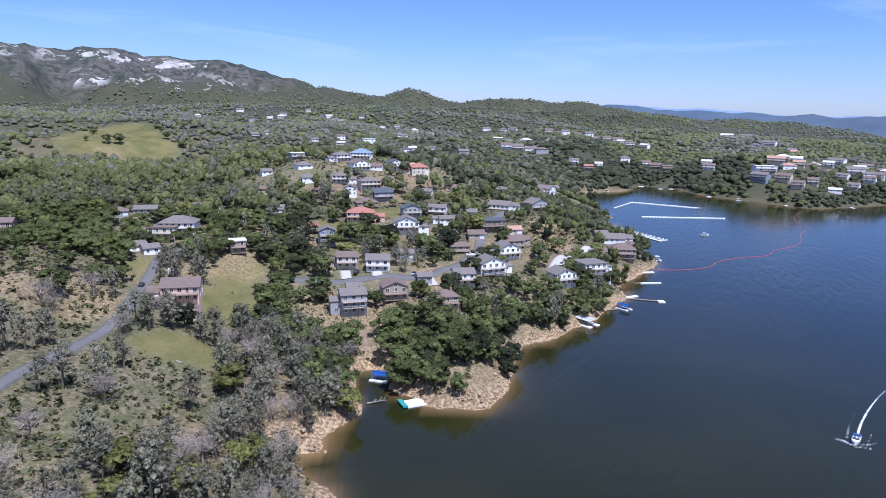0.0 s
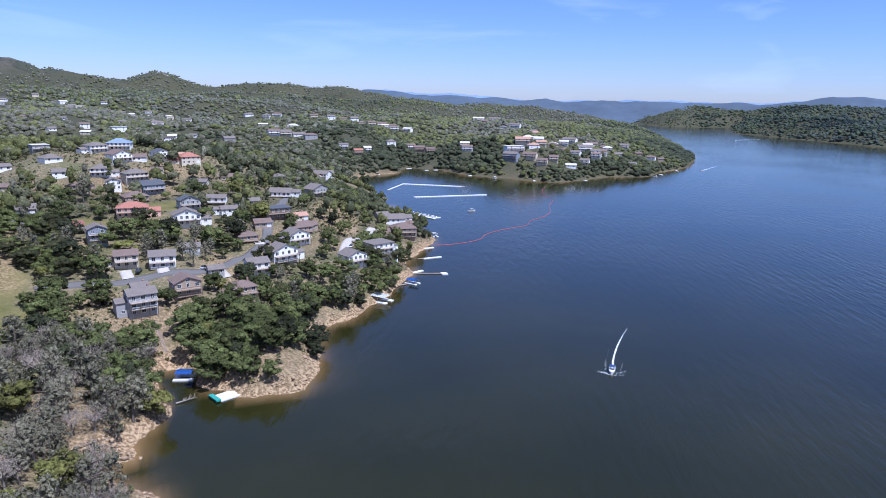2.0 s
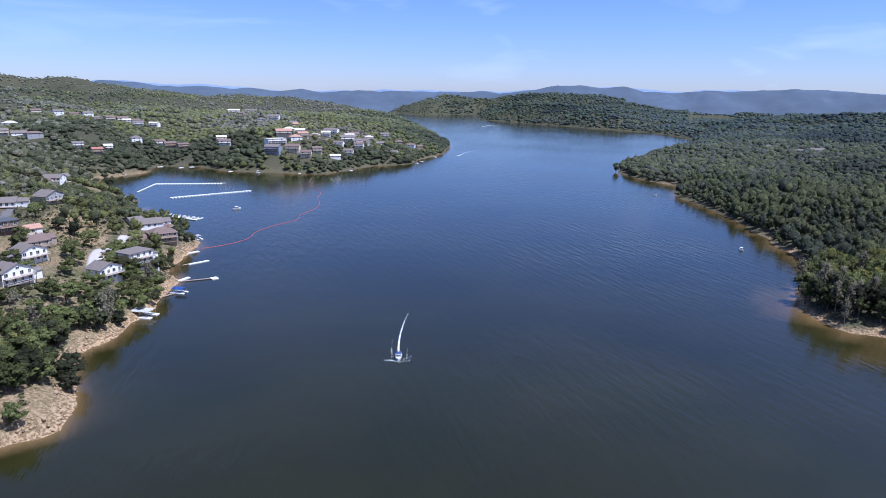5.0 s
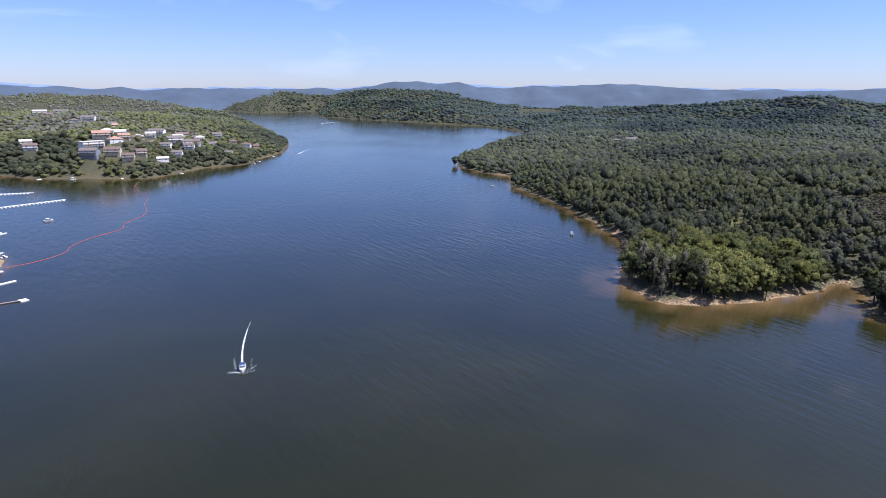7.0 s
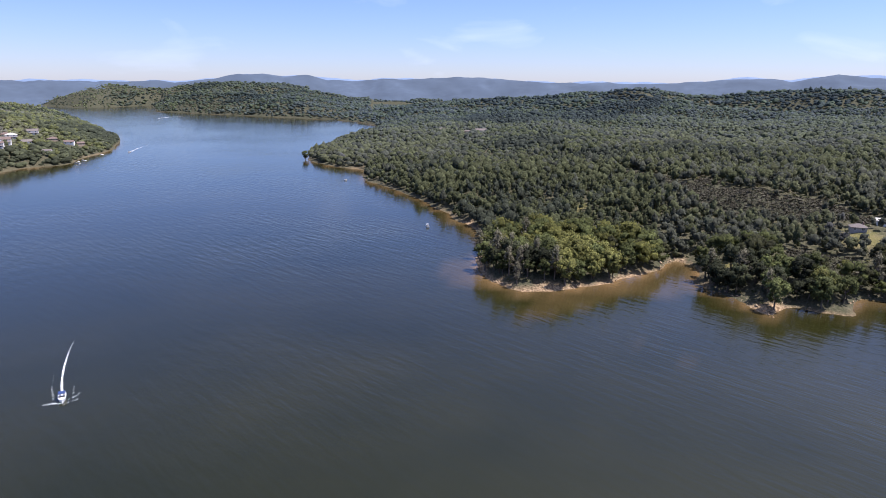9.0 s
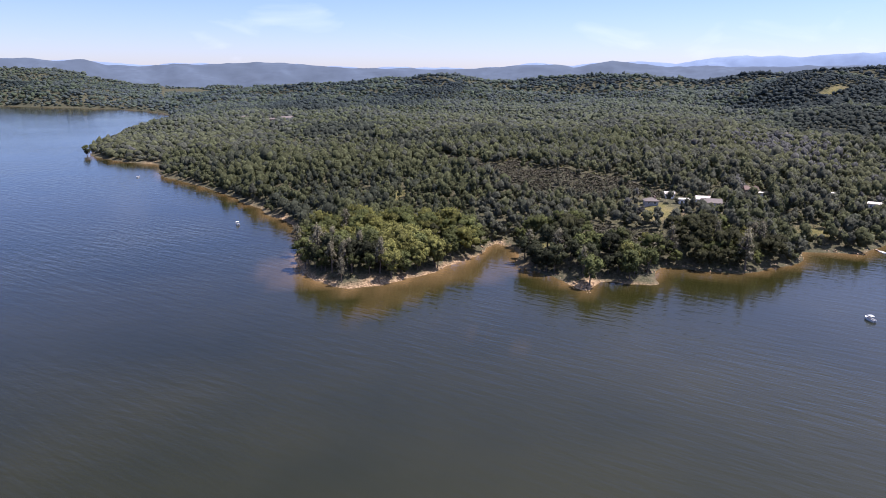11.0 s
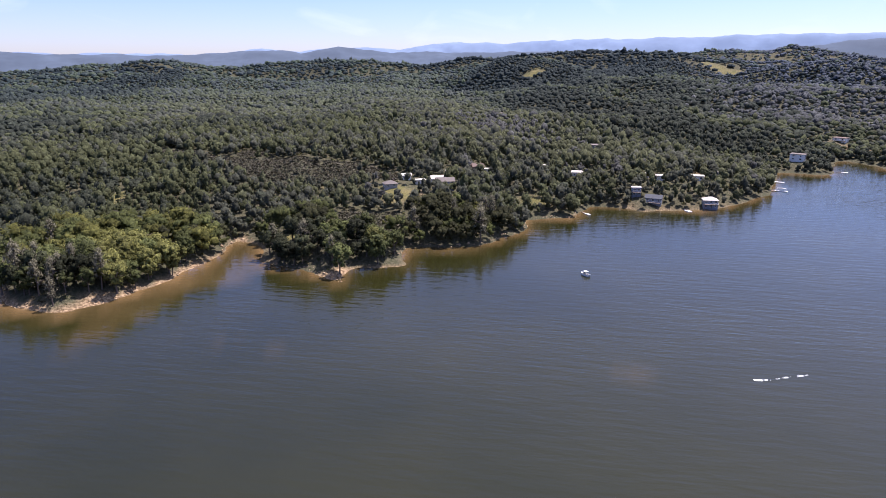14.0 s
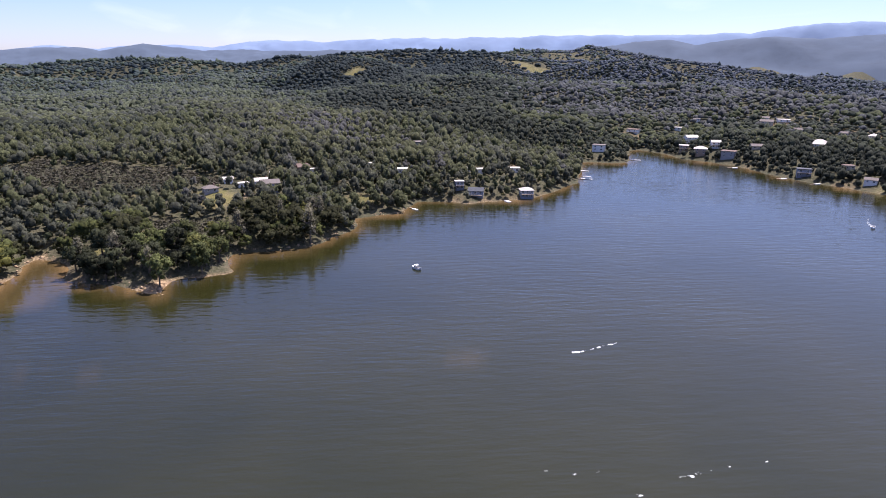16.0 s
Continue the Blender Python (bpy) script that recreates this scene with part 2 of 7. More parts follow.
def height(x, y, sd=None):
    """Height of the ground, on arrays."""
    x, y = np.asarray(x, float), np.asarray(y, float)
    sd = shore_distance(x, y) if sd is None else sd
    r, az = np.hypot(x, y) + 1e-6, np.degrees(np.arctan2(x, y))
    az = np.where(az < -85, az + 360, az)
    top, total = np.zeros(x.shape), np.full(x.shape, 1e-9)
    for a, d, h in HILLS:
        a = a - 360 if a > 275 else a
        gap = (np.minimum(np.abs(az - a), 360 - np.abs(az - a)) / 6) ** 2 + (np.log(r / d) / 0.13) ** 2
        w = 1 / (gap + 0.05) ** 2
        top, total = top + w * h, total + w
    h = top / total
    rough = np.clip(r / 900, 0.25, 3.0)
    h = h + fractal(x, y, 170, 4, 5) * 4.0 * rough + (0.5 - np.abs(fractal(x, y, 420, 3, 11))) * 9 * np.clip((r - 500) / 900, 0, 2.0)
    h = h + (12 + 9 * (az > 100)) * fractal(x, y, 380, 3, 15) * np.clip((r - 900) / 500, 0, 1) * (az > 60)
    h = h + 34 * (0.38 - np.abs(fractal(x, y, 340, 3, 19))) * np.clip((r - 750) / 400, 0, 1) * np.clip((az - 100) / 8, 0, 1)
    h = np.maximum(h - 15 * np.clip((r - 800) / 700, 0, 1) * (az > 55), 4)
    far = ridge(RIDGES_NEARER, az, r, 820)
    k = np.array(RIDGES_NEARER)
    flank = np.clip(np.abs(r - np.interp(az, k[:, 0], k[:, 2])) / 450, 0.04, 1)
    h = np.maximum(h, far * (1 + 0.7 * flank * (0.1 - np.abs(fractal(x, y, 330, 4, 21)))))
    flank = np.clip(np.abs(r - 2050) / 300, 0.1, 1)
    h = np.maximum(h, ridge(RIDGES_EAST, az, r, 430) * (1 + 0.8 * flank * (0.2 - np.abs(fractal(x, y, 420, 4, 25)))))
    # no eastern hill stands over the skyline's ridge
    k = np.array(RIDGES_EAST)
    crest = EYE + r * np.tan(np.radians(np.interp(az, k[:, 0], k[:, 1]) - 0.16))
    h = np.where((az > 60) & (az < 166) & (r > 900) & (r < 2900), np.minimum(h, np.maximum(crest, 4)), h)
    bank = np.clip(sd, 0, 6) * np.where(x > 250, 0.24, 0.5) + np.clip(sd - 6, 0, 1e9) * 0.32 * (1 + 0.3 * fractal(x, y, 25, 2, 8))
    land = h * (1 - np.exp(-bank / np.maximum(h, 5) * 1.8))
    land = land + fractal(x, y, 9, 3, 31) * 0.35 * np.clip(sd / 6, 0, 1)
    return np.where(sd > 0, land, np.maximum(sd * 0.16, -14))

# ---- materials ----
def material(name, rough=0.8, metal=0.0, spec=0.3):
    m = bpy.data.materials.new(name)
    m.use_nodes = True
    p = m.node_tree.nodes["Principled BSDF"]
    p.inputs["Roughness"].default_value, p.inputs["Metallic"].default_value = rough, metal
    p.inputs["Specular IOR Level"].default_value = spec
    return m, m.node_tree.nodes, m.node_tree.links, p


def node(nodes, kind, **values):
    n = nodes.new(kind)
    for key, value in values.items():
        n.inputs[key.replace("_", " ")].default_value = value
    return n


def mixed(nodes, links, factor, one, two, blend="MIX"):
    """A colour mix; factor, one and two are sockets or values."""
    n = nodes.new("ShaderNodeMix")
    n.data_type, n.blend_type = "RGBA", blend
    for socket, value in ((n.inputs[0], factor), (n.inputs[6], one), (n.inputs[7], two)):
        if isinstance(value, bpy.types.NodeSocket):
            links.new(value, socket)
        elif isinstance(value, (int, float)):
            socket.default_value = value
        else:
            socket.default_value = (*value, 1)
    return n.outputs[2]


def ramp(nodes, links, socket, low, high):
    n = nodes.new("ShaderNodeMapRange")
    n.inputs["From Min"].default_value, n.inputs["From Max"].default_value = low, high
    links.new(socket, n.inputs["Value"])
    return n.outputs[0]


def grain(nodes, links, scale, detail=4.0, coords="Object"):
    tc = nodes.new("ShaderNodeTexCoord")
    n = node(nodes, "ShaderNodeTexNoise", Scale=scale, Detail=detail)
    links.new(tc.outputs[coords], n.inputs["Vector"])
    return n.outputs["Fac"]


def bumped(nodes, links, p, socket, strength, distance):
    n = node(nodes, "ShaderNodeBump", Strength=strength, Distance=distance)
    links.new(socket, n.inputs["Height"])
    links.new(n.outputs[0], p.inputs["Normal"])


def plain(name, colour, rough=0.8, vary=0.18, scale=0.6, fine=6.0, metal=0.0, bump=0.02, each=0.0, spec=0.3):
    """A painted, rendered or stone surface with stains at two scales; each: how far single objects differ."""
    m, n, l, p = material(name, rough, metal, spec)
    dark = tuple(c * (1 - vary) for c in colour)
    light = tuple(min(1, c * (1 + vary * 0.6)) for c in colour)
    c = mixed(n, l, ramp(n, l, grain(n, l, scale), 0.35, 0.65), dark, light)
    c = mixed(n, l, ramp(n, l, grain(n, l, fine, 5), 0.3, 0.7), c, tuple(x * (1 - vary * 0.5) for x in colour))
    if each:
        info = n.new("ShaderNodeObjectInfo")
        hsv = n.new("ShaderNodeHueSaturation")
        l.new(c, hsv.inputs["Color"])
        l.new(ramp(n, l, info.outputs["Random"], 0, 1), hsv.inputs["Value"])
        hsv.inputs["Value"].default_value = 1
        v = n.new("ShaderNodeMapRange")
        v.inputs["To Min"].default_value, v.inputs["To Max"].default_value = 1 - each, 1 + each
        l.new(info.outputs["Random"], v.inputs["Value"])
        l.new(v.outputs[0], hsv.inputs["Value"])
        c = hsv.outputs[0]
    l.new(c, p.inputs["Base Color"])
    if bump:
        bumped(n, l, p, grain(n, l, fine * 2, 4), 0.4, bump)
    return m


def foliage(name, colour, vary=0.35, each=0.25, tint=False, sprays=False):
    """Leaves: some light passes through; single leaves and single trees differ."""
    m, n, l, p = material(name, 0.75, 0.0, 0.12)
    geo = n.new("ShaderNodeNewGeometry")
    c = mixed(n, l, geo.outputs["Random Per Island"], tuple(x * (1 - vary) for x in colour), tuple(x * (1 + vary) for x in colour))
    if tint:
        at = n.new("ShaderNodeAttribute")
        at.attribute_name = "tint"
        c = mixed(n, l, 1.0, c, at.outputs["Color"], "MULTIPLY")
    else:
        info = n.new("ShaderNodeObjectInfo")
        v = n.new("ShaderNodeMapRange")
        v.inputs["To Min"].default_value, v.inputs["To Max"].default_value = 1 - each, 1 + each
        l.new(info.outputs["Random"], v.inputs["Value"])
        hsv = n.new("ShaderNodeHueSaturation")
        l.new(c, hsv.inputs["Color"])
        l.new(v.outputs[0], hsv.inputs["Value"])
        c = hsv.outputs[0]
    if sprays:
        # sprays of leaves, with the shade in their gaps put into the colour
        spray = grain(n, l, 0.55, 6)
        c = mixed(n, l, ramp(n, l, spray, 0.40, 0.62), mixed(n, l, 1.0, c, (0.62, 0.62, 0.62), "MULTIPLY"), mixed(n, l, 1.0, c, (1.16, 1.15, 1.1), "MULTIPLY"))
        bumped(n, l, p, spray, 0.8, 1.0)
    else:
        # shade between leaf clumps, put into the colour as darker spots
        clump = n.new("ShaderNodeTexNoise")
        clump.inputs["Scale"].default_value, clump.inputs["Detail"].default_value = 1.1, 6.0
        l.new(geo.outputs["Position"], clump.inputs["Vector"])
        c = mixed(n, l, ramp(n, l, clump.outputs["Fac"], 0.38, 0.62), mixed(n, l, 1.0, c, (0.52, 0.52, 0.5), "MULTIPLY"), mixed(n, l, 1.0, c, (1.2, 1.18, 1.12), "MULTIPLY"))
        bumped(n, l, p, clump.outputs["Fac"], 0.9, 0.6)
    l.new(c, p.inputs["Base Color"])
    tr = n.new("ShaderNodeBsdfTranslucent")
    l.new(c, tr.inputs["Color"])
    mx = n.new("ShaderNodeMixShader")
    mx.inputs[0].default_value = 0.55 if sprays else 0.2
    l.new(p.outputs[0], mx.inputs[1])
    l.new(tr.outputs[0], mx.inputs[2])
    l.new(mx.outputs[0], n["Material Output"].inputs["Surface"])
    return m


def ground_material():
    m, n, l, p = material("grass_and_soil", 0.95, 0, 0.1)
    at = n.new("ShaderNodeAttribute")
    at.attribute_name = "cover"
    sep = n.new("ShaderNodeSeparateColor")
    l.new(at.outputs["Color"], sep.inputs[0])
    big, mid, fine = grain(n, l, 0.012, 6), grain(n, l, 0.07, 6), grain(n, l, 0.6, 6)
    grass = mixed(n, l, ramp(n, l, mid, 0.35, 0.65), (0.092, 0.090, 0.037), (0.160, 0.132, 0.062))
    grass = mixed(n, l, ramp(n, l, big, 0.4, 0.62), grass, (0.13, 0.125, 0.062))
    soil = mixed(n, l, ramp(n, l, fine, 0.3, 0.7), (0.138, 0.108, 0.064), (0.255, 0.200, 0.122))
    c = mixed(n, l, ramp(n, l, mixed(n, l, 0.5, fine, mid), 0.43, 0.55), grass, soil)
    tuft = grain(n, l, 1.7, 5)
    c = mixed(n, l, ramp(n, l, tuft, 0.56, 0.66), c, (0.07, 0.075, 0.03))
    litter = mixed(n, l, ramp(n, l, fine, 0.35, 0.65), (0.042, 0.045, 0.025), (0.085, 0.08, 0.05))
    c = mixed(n, l, sep.outputs["Blue"], c, litter)
    meadow = mixed(n, l, ramp(n, l, mid, 0.35, 0.65), (0.110, 0.106, 0.036), (0.175, 0.150, 0.060))
    c = mixed(n, l, sep.outputs["Green"], c, meadow)
    rock = mixed(n, l, ramp(n, l, grain(n, l, 0.9, 9), 0.42, 0.6), (0.175, 0.115, 0.064), (0.43, 0.305, 0.178))
    c = mixed(n, l, sep.outputs["Red"], c, rock)
    wild = n.new("ShaderNodeAttribute")
    wild.attribute_name = "chaparral"
    brush = mixed(n, l, ramp(n, l, grain(n, l, 0.006, 5), 0.44, 0.58), (0.108, 0.092, 0.083), (0.060, 0.068, 0.052))
    brush = mixed(n, l, ramp(n, l, grain(n, l, 0.05, 6), 0.44, 0.6), brush, (0.038, 0.043, 0.033))
    c = mixed(n, l, wild.outputs["Fac"], c, brush)
    pale = n.new("ShaderNodeAttribute")
    pale.attribute_name = "crag"
    crag = mixed(n, l, ramp(n, l, grain(n, l, 0.03, 8), 0.35, 0.65), (0.25, 0.22, 0.20), (0.58, 0.54, 0.50))
    faces = n.new("ShaderNodeMath")
    faces.operation = "MULTIPLY"
    l.new(pale.outputs["Fac"], faces.inputs[0])
    l.new(ramp(n, l, mixed(n, l, 0.42, grain(n, l, 0.012, 9), grain(n, l, 0.05, 8)), 0.525, 0.55), faces.inputs[1])
    c = mixed(n, l, faces.outputs[0], c, crag)
    l.new(c, p.inputs["Base Color"])
    bumped(n, l, p, grain(n, l, 0.9, 9), 0.9, 1.2)
    return m


def water_material():
    m, n, l, p = material("lake_water", 0.11, 0, 0.72)
    p.inputs["IOR"].default_value = 1.33
    at = n.new("ShaderNodeAttribute")
    at.attribute_name = "shallow"
    silt = mixed(n, l, ramp(n, l, grain(n, l, 0.012, 5), 0.35, 0.7), (0.0140, 0.0150, 0.0036), (0.0222, 0.0217, 0.0060))
    c = mixed(n, l, at.outputs["Fac"], silt, (0.20, 0.125, 0.055))
    l.new(c, p.inputs["Base Color"])
    tc = n.new("ShaderNodeTexCoord")
    # wind ripples in long crests, calmer and rougher patches
    turned = n.new("ShaderNodeMapping")
    turned.inputs["Rotation"].default_value[2] = radians(-66)
    l.new(tc.outputs["Object"], turned.inputs["Vector"])
    mp = n.new("ShaderNodeMapping")
    mp.inputs["Scale"].default_value = (0.24, 1.0, 1.0)
    l.new(turned.outputs[0], mp.inputs["Vector"])
    swell = node(n, "ShaderNodeTexNoise", Scale=0.30, Detail=3.0)
    l.new(mp.outputs[0], swell.inputs["Vector"])
    chop = node(n, "ShaderNodeTexNoise", Scale=0.9, Detail=3.0)
    l.new(mp.outputs[0], chop.inputs["Vector"])
    add = n.new("ShaderNodeMath")
    add.operation = "MULTIPLY_ADD"
    l.new(chop.outputs["Fac"], add.inputs[0])
    add.inputs[1].default_value = 0.25
    l.new(swell.outputs["Fac"], add.inputs[2])
    calm = ramp(n, l, grain(n, l, 0.006, 3), 0.35, 0.65)
    b = node(n, "ShaderNodeBump", Distance=0.9)
    st = n.new("ShaderNodeMapRange")
    st.inputs["To Min"].default_value, st.inputs["To Max"].default_value = 0.10, 0.36
    l.new(calm, st.inputs["Value"])
    l.new(st.outputs[0], b.inputs["Strength"])
    l.new(add.outputs[0], b.inputs["Height"])
    l.new(b.outputs[0], p.inputs["Normal"])
    return m


def glass_material():
    m, n, l, p = material("window_glass", 0.08, 0, 0.6)
    p.inputs["Base Color"].default_value = (0.025, 0.03, 0.035, 1)
    c = mixed(n, l, ramp(n, l, grain(n, l, 0.8), 0.4, 0.6), (0.02, 0.024, 0.028), (0.07, 0.07, 0.07))
    l.new(c, p.inputs["Base Color"])
    return m


# distant haze is put into these blue-grey base colours
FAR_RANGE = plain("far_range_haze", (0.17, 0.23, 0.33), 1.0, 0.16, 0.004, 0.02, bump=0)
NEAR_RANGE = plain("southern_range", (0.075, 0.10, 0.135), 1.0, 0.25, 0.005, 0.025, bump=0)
GROUND, WATER, GLASS = ground_material(), water_material(), glass_material()
ASPHALT = plain("asphalt", (0.135, 0.125, 0.118), 0.9, 0.15, 0.15, 3)
CONCRETE = plain("concrete", (0.43, 0.39, 0.345), 0.85, 0.15, 0.4, 4)
BARK = plain("bark", (0.13, 0.105, 0.085), 0.95, 0.3, 1.5, 8, bump=0.05, each=0.2)
GREY_WOOD = plain("bare_twigs", (0.30, 0.25, 0.205), 0.95, 0.25, 1.5, 8, bump=0, each=0.2)
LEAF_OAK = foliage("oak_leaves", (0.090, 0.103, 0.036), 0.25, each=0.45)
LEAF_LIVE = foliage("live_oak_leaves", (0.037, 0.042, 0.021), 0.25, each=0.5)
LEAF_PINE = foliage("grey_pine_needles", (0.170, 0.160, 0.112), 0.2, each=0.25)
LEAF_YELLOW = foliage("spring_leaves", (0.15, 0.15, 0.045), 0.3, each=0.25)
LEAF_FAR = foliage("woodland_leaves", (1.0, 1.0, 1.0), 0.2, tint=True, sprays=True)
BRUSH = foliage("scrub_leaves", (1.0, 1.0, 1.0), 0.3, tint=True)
ROCK = plain("pale_rock", (0.39, 0.28, 0.17), 0.95, 0.3, 0.8, 5, bump=0.05)

# ---- helpers for meshes ----
def mesh_from(name, verts, faces, mats, smooth=False):
    me = bpy.data.meshes.new(name)
    me.from_pydata(verts, [], faces)
    for m in mats if isinstance(mats, (list, tuple)) else [mats]:
        me.materials.append(m)
    if smooth:
        me.polygons.foreach_set("use_smooth", [True] * len(me.polygons))
    me.update()
    return me


def mesh_arrays(name, verts, faces, mat, smooth=False, normals=None):
    """A mesh from arrays; faces: rows of three or four corners."""
    me = bpy.data.meshes.new(name)
    verts, faces = np.asarray(verts, np.float32), np.asarray(faces, np.int32)
    n, k = faces.shape
    me.vertices.add(len(verts))
    me.vertices.foreach_set("co", verts.ravel())
    me.loops.add(n * k)
    me.loops.foreach_set("vertex_index", faces.ravel())
    me.polygons.add(n)
    me.polygons.foreach_set("loop_start", np.arange(0, n * k, k, dtype=np.int32))
    if smooth:
        me.polygons.foreach_set("use_smooth", np.ones(n, bool))
    me.materials.append(mat)
    me.update(calc_edges=True)
    if normals is not None:
        at = me.attributes.new("custom_normal", "FLOAT_VECTOR", "POINT")
        at.data.foreach_set("vector", np.asarray(normals, np.float32).ravel())
        me.update()
    return me


def part(name, bm, mat, parent=None, label=""):
    """Links a bmesh as one mesh object under a thing or a part."""
    me = bpy.data.meshes.new(name)
    bm.to_mesh(me)
    bm.free()
    me.materials.append(mat)
    ob = new(name, me)
    ob.parent = parent
    return tagged(ob, label)


def add_box(bm, x0, x1, y0, y1, z0, z1, turn=0.0, at=(0, 0, 0)):
    m = Matrix.Translation(at) @ Matrix.Rotation(turn, 4, "Z")
    v = [bm.verts.new(m @ Vector(p)) for p in ((x0, y0, z0), (x1, y0, z0), (x1, y1, z0), (x0, y1, z0), (x0, y0, z1), (x1, y0, z1), (x1, y1, z1), (x0, y1, z1))]
    for f in ((0, 3, 2, 1), (4, 5, 6, 7), (0, 1, 5, 4), (1, 2, 6, 5), (2, 3, 7, 6), (3, 0, 4, 7)):
        bm.faces.new([v[i] for i in f])
    return v


def box_mesh(*size):
    bm = bmesh.new()
    add_box(bm, *size)
    return bm


# ---- ground and water, on rings that widen with distance ----
def rings(az_fine, az_coarse, radii):
    fine, coarse = np.arange(-44, 158, az_fine), np.arange(158, 316, az_coarse)
    az = np.radians(np.concatenate([fine, coarse]))
    A, R = np.meshgrid(az, radii)
    rows, cols = A.shape
    i, j = np.meshgrid(np.arange(rows - 1), np.arange(cols), indexing="ij")
    k = (j + 1) % cols
    faces = np.stack([i * cols + j, (i + 1) * cols + j, (i + 1) * cols + k, i * cols + k], -1).reshape(-1, 4)
    x, y = (R * np.sin(A)).ravel(), (R * np.cos(A)).ravel()
    # the innermost ring shrinks to a point
    x[:cols], y[:cols] = x[:cols] * 1e-4, y[:cols] * 1e-4
    return x, y, faces


def soft(x, a, b):
    k = np.clip((x - a) / (b - a), 0, 1)
    return k * k * (3 - 2 * k)


def blob(x, y, cx, cy, rx, ry, turn=0):
    c, s = math.cos(radians(turn)), math.sin(radians(turn))
    u, v = ((x - cx) * c + (y - cy) * s) / rx, (-(x - cx) * s + (y - cy) * c) / ry
    q = u * u + v * v + 0.35 * fractal(x, y, 40, 3, 77)
    return 1 - soft(q, 0.6, 1.3)


# open grass: centre, half sizes, turn
MEADOWS = [(-383, 782, 66, 96, 34), (-90, 264, 18, 24, 0), (-94, 300, 15, 26, 0), (-84, 214, 22, 10, 0), (-98, 349, 16, 12, 0), (-135, 290, 8, 12, 0),
           (-35, 424, 12, 20, 0), (428, -66, 18, 12, 30), (428, -161, 5, 14, 0), (1300, -512, 18, 24, 0), (1390, -1035, 70, 40, 30), (560, -225, 8, 12, 0),
           (378, -4, 8, 8, 0), (470, 100, 16, 5, 0), (530, 90, 24, 6, 20), (445, -24, 26, 2.6, -8), (-70, 385, 14, 10, 0)]
# dark scrub without trees
SCRUBS = [(590, 65, 44, 13, 30), (538, 36, 36, 15, 35), (503, 2, 30, 34, 0), (487, -42, 26, 26, 0), (464, -72, 16, 16, 0), (560, 20, 22, 12, 20), (640, 96, 30, 9, 30), (378, -45, 22, 24, 0)]
# open, brushy slopes
OPEN_SLOPES = [(-70, 570, 30, 40, 0), (-150, 246, 44, 44, 10), (-92, 160, 36, 52, 0), (64, 425, 24, 52, -8), (-46, 278, 26, 20, 0), (38, 330, 8, 14, 0)]
# bare, tan earth
BARE_EARTH = [(-50, 282, 17, 18, 0), (-34, 268, 15, 11, 0), (-22, 280, 10, 9, 0), (-96, 314, 8, 7, 0), (-75, 357, 9, 8, 0), (38, 298, 6, 16, 0), (-150, 240, 26, 22, 0), (70, 425, 16, 40, -8),
              (-80, 556, 10, 16, 0), (141, 586, 7, 18, 10), (14, 216, 11, 6, 25), (22, 230, 5, 9, 0), (422, -84, 7, 7, 0), (419, -100, 8, 7, 0), (486, -322, 12, 7, 0), (600, -560, 60, 20, 40), (430, -760, 40, 20, 0), (530, -745, 30, 16, 0)]


def meadow_cover(x, y):
    out = np.zeros(x.shape)
    for m in MEADOWS:
        out = np.maximum(out, blob(x, y, *m))
    return out


def scrub_cover(x, y):
    out = np.zeros(x.shape)
    for m in SCRUBS:
        out = np.maximum(out, blob(x, y, *m))
    return out


def open_cover(x, y):
    out = np.zeros(x.shape)
    for m in OPEN_SLOPES:
        out = np.maximum(out, blob(x, y, *m))
    return out


def earth_cover(x, y):
    out = np.zeros(x.shape)
    for m in BARE_EARTH:
        out = np.maximum(out, blob(x, y, *m))
    return out


def crag_cover(x, y, h):
    """Pale rock faces high on the western mountain and on the far knoll."""
    r, az = np.hypot(x, y), np.degrees(np.arctan2(x, y))
    k = np.array(RIDGES_NEARER)
    up = h / (EYE + 2700 * np.tan(np.radians(np.interp(az, k[:, 0], k[:, 1]))))
    band = np.maximum(soft(-np.abs(up - 0.83), -0.10, -0.05) * soft(fractal(x, y, 330, 2, 41), -0.1, 0.25), soft(-np.abs(up - 0.58), -0.07, -0.03) * soft(fractal(x, y, 260, 2, 43), 0.25, 0.5))
    west = band * soft(-az, 11, 15) * soft(r, 1500, 1800)
    knoll = soft(-np.hypot((az + 2.7) * 1.2, (r - 2740) / 130), -1.2, -0.5)
    return np.clip(west + knoll, 0, 1)


def chaparral_cover(x, y, h):
    """Grey-brown brush on the steep western mountain and on the burnt southern slopes."""
    r, az = np.hypot(x, y), np.degrees(np.arctan2(x, y))
    burnt = 0.18 * soft(az, 118, 128) * soft(r, 900, 1200) * soft(fractal(x, y, 240, 3, 63), -0.5, 0.3)
    return np.maximum(soft(h + 90 * (np.abs(fractal(x, y, 330, 4, 21)) - 0.3), 110, 190) * soft(-az, 1, 8) * soft(r, 1100, 1500), burnt)


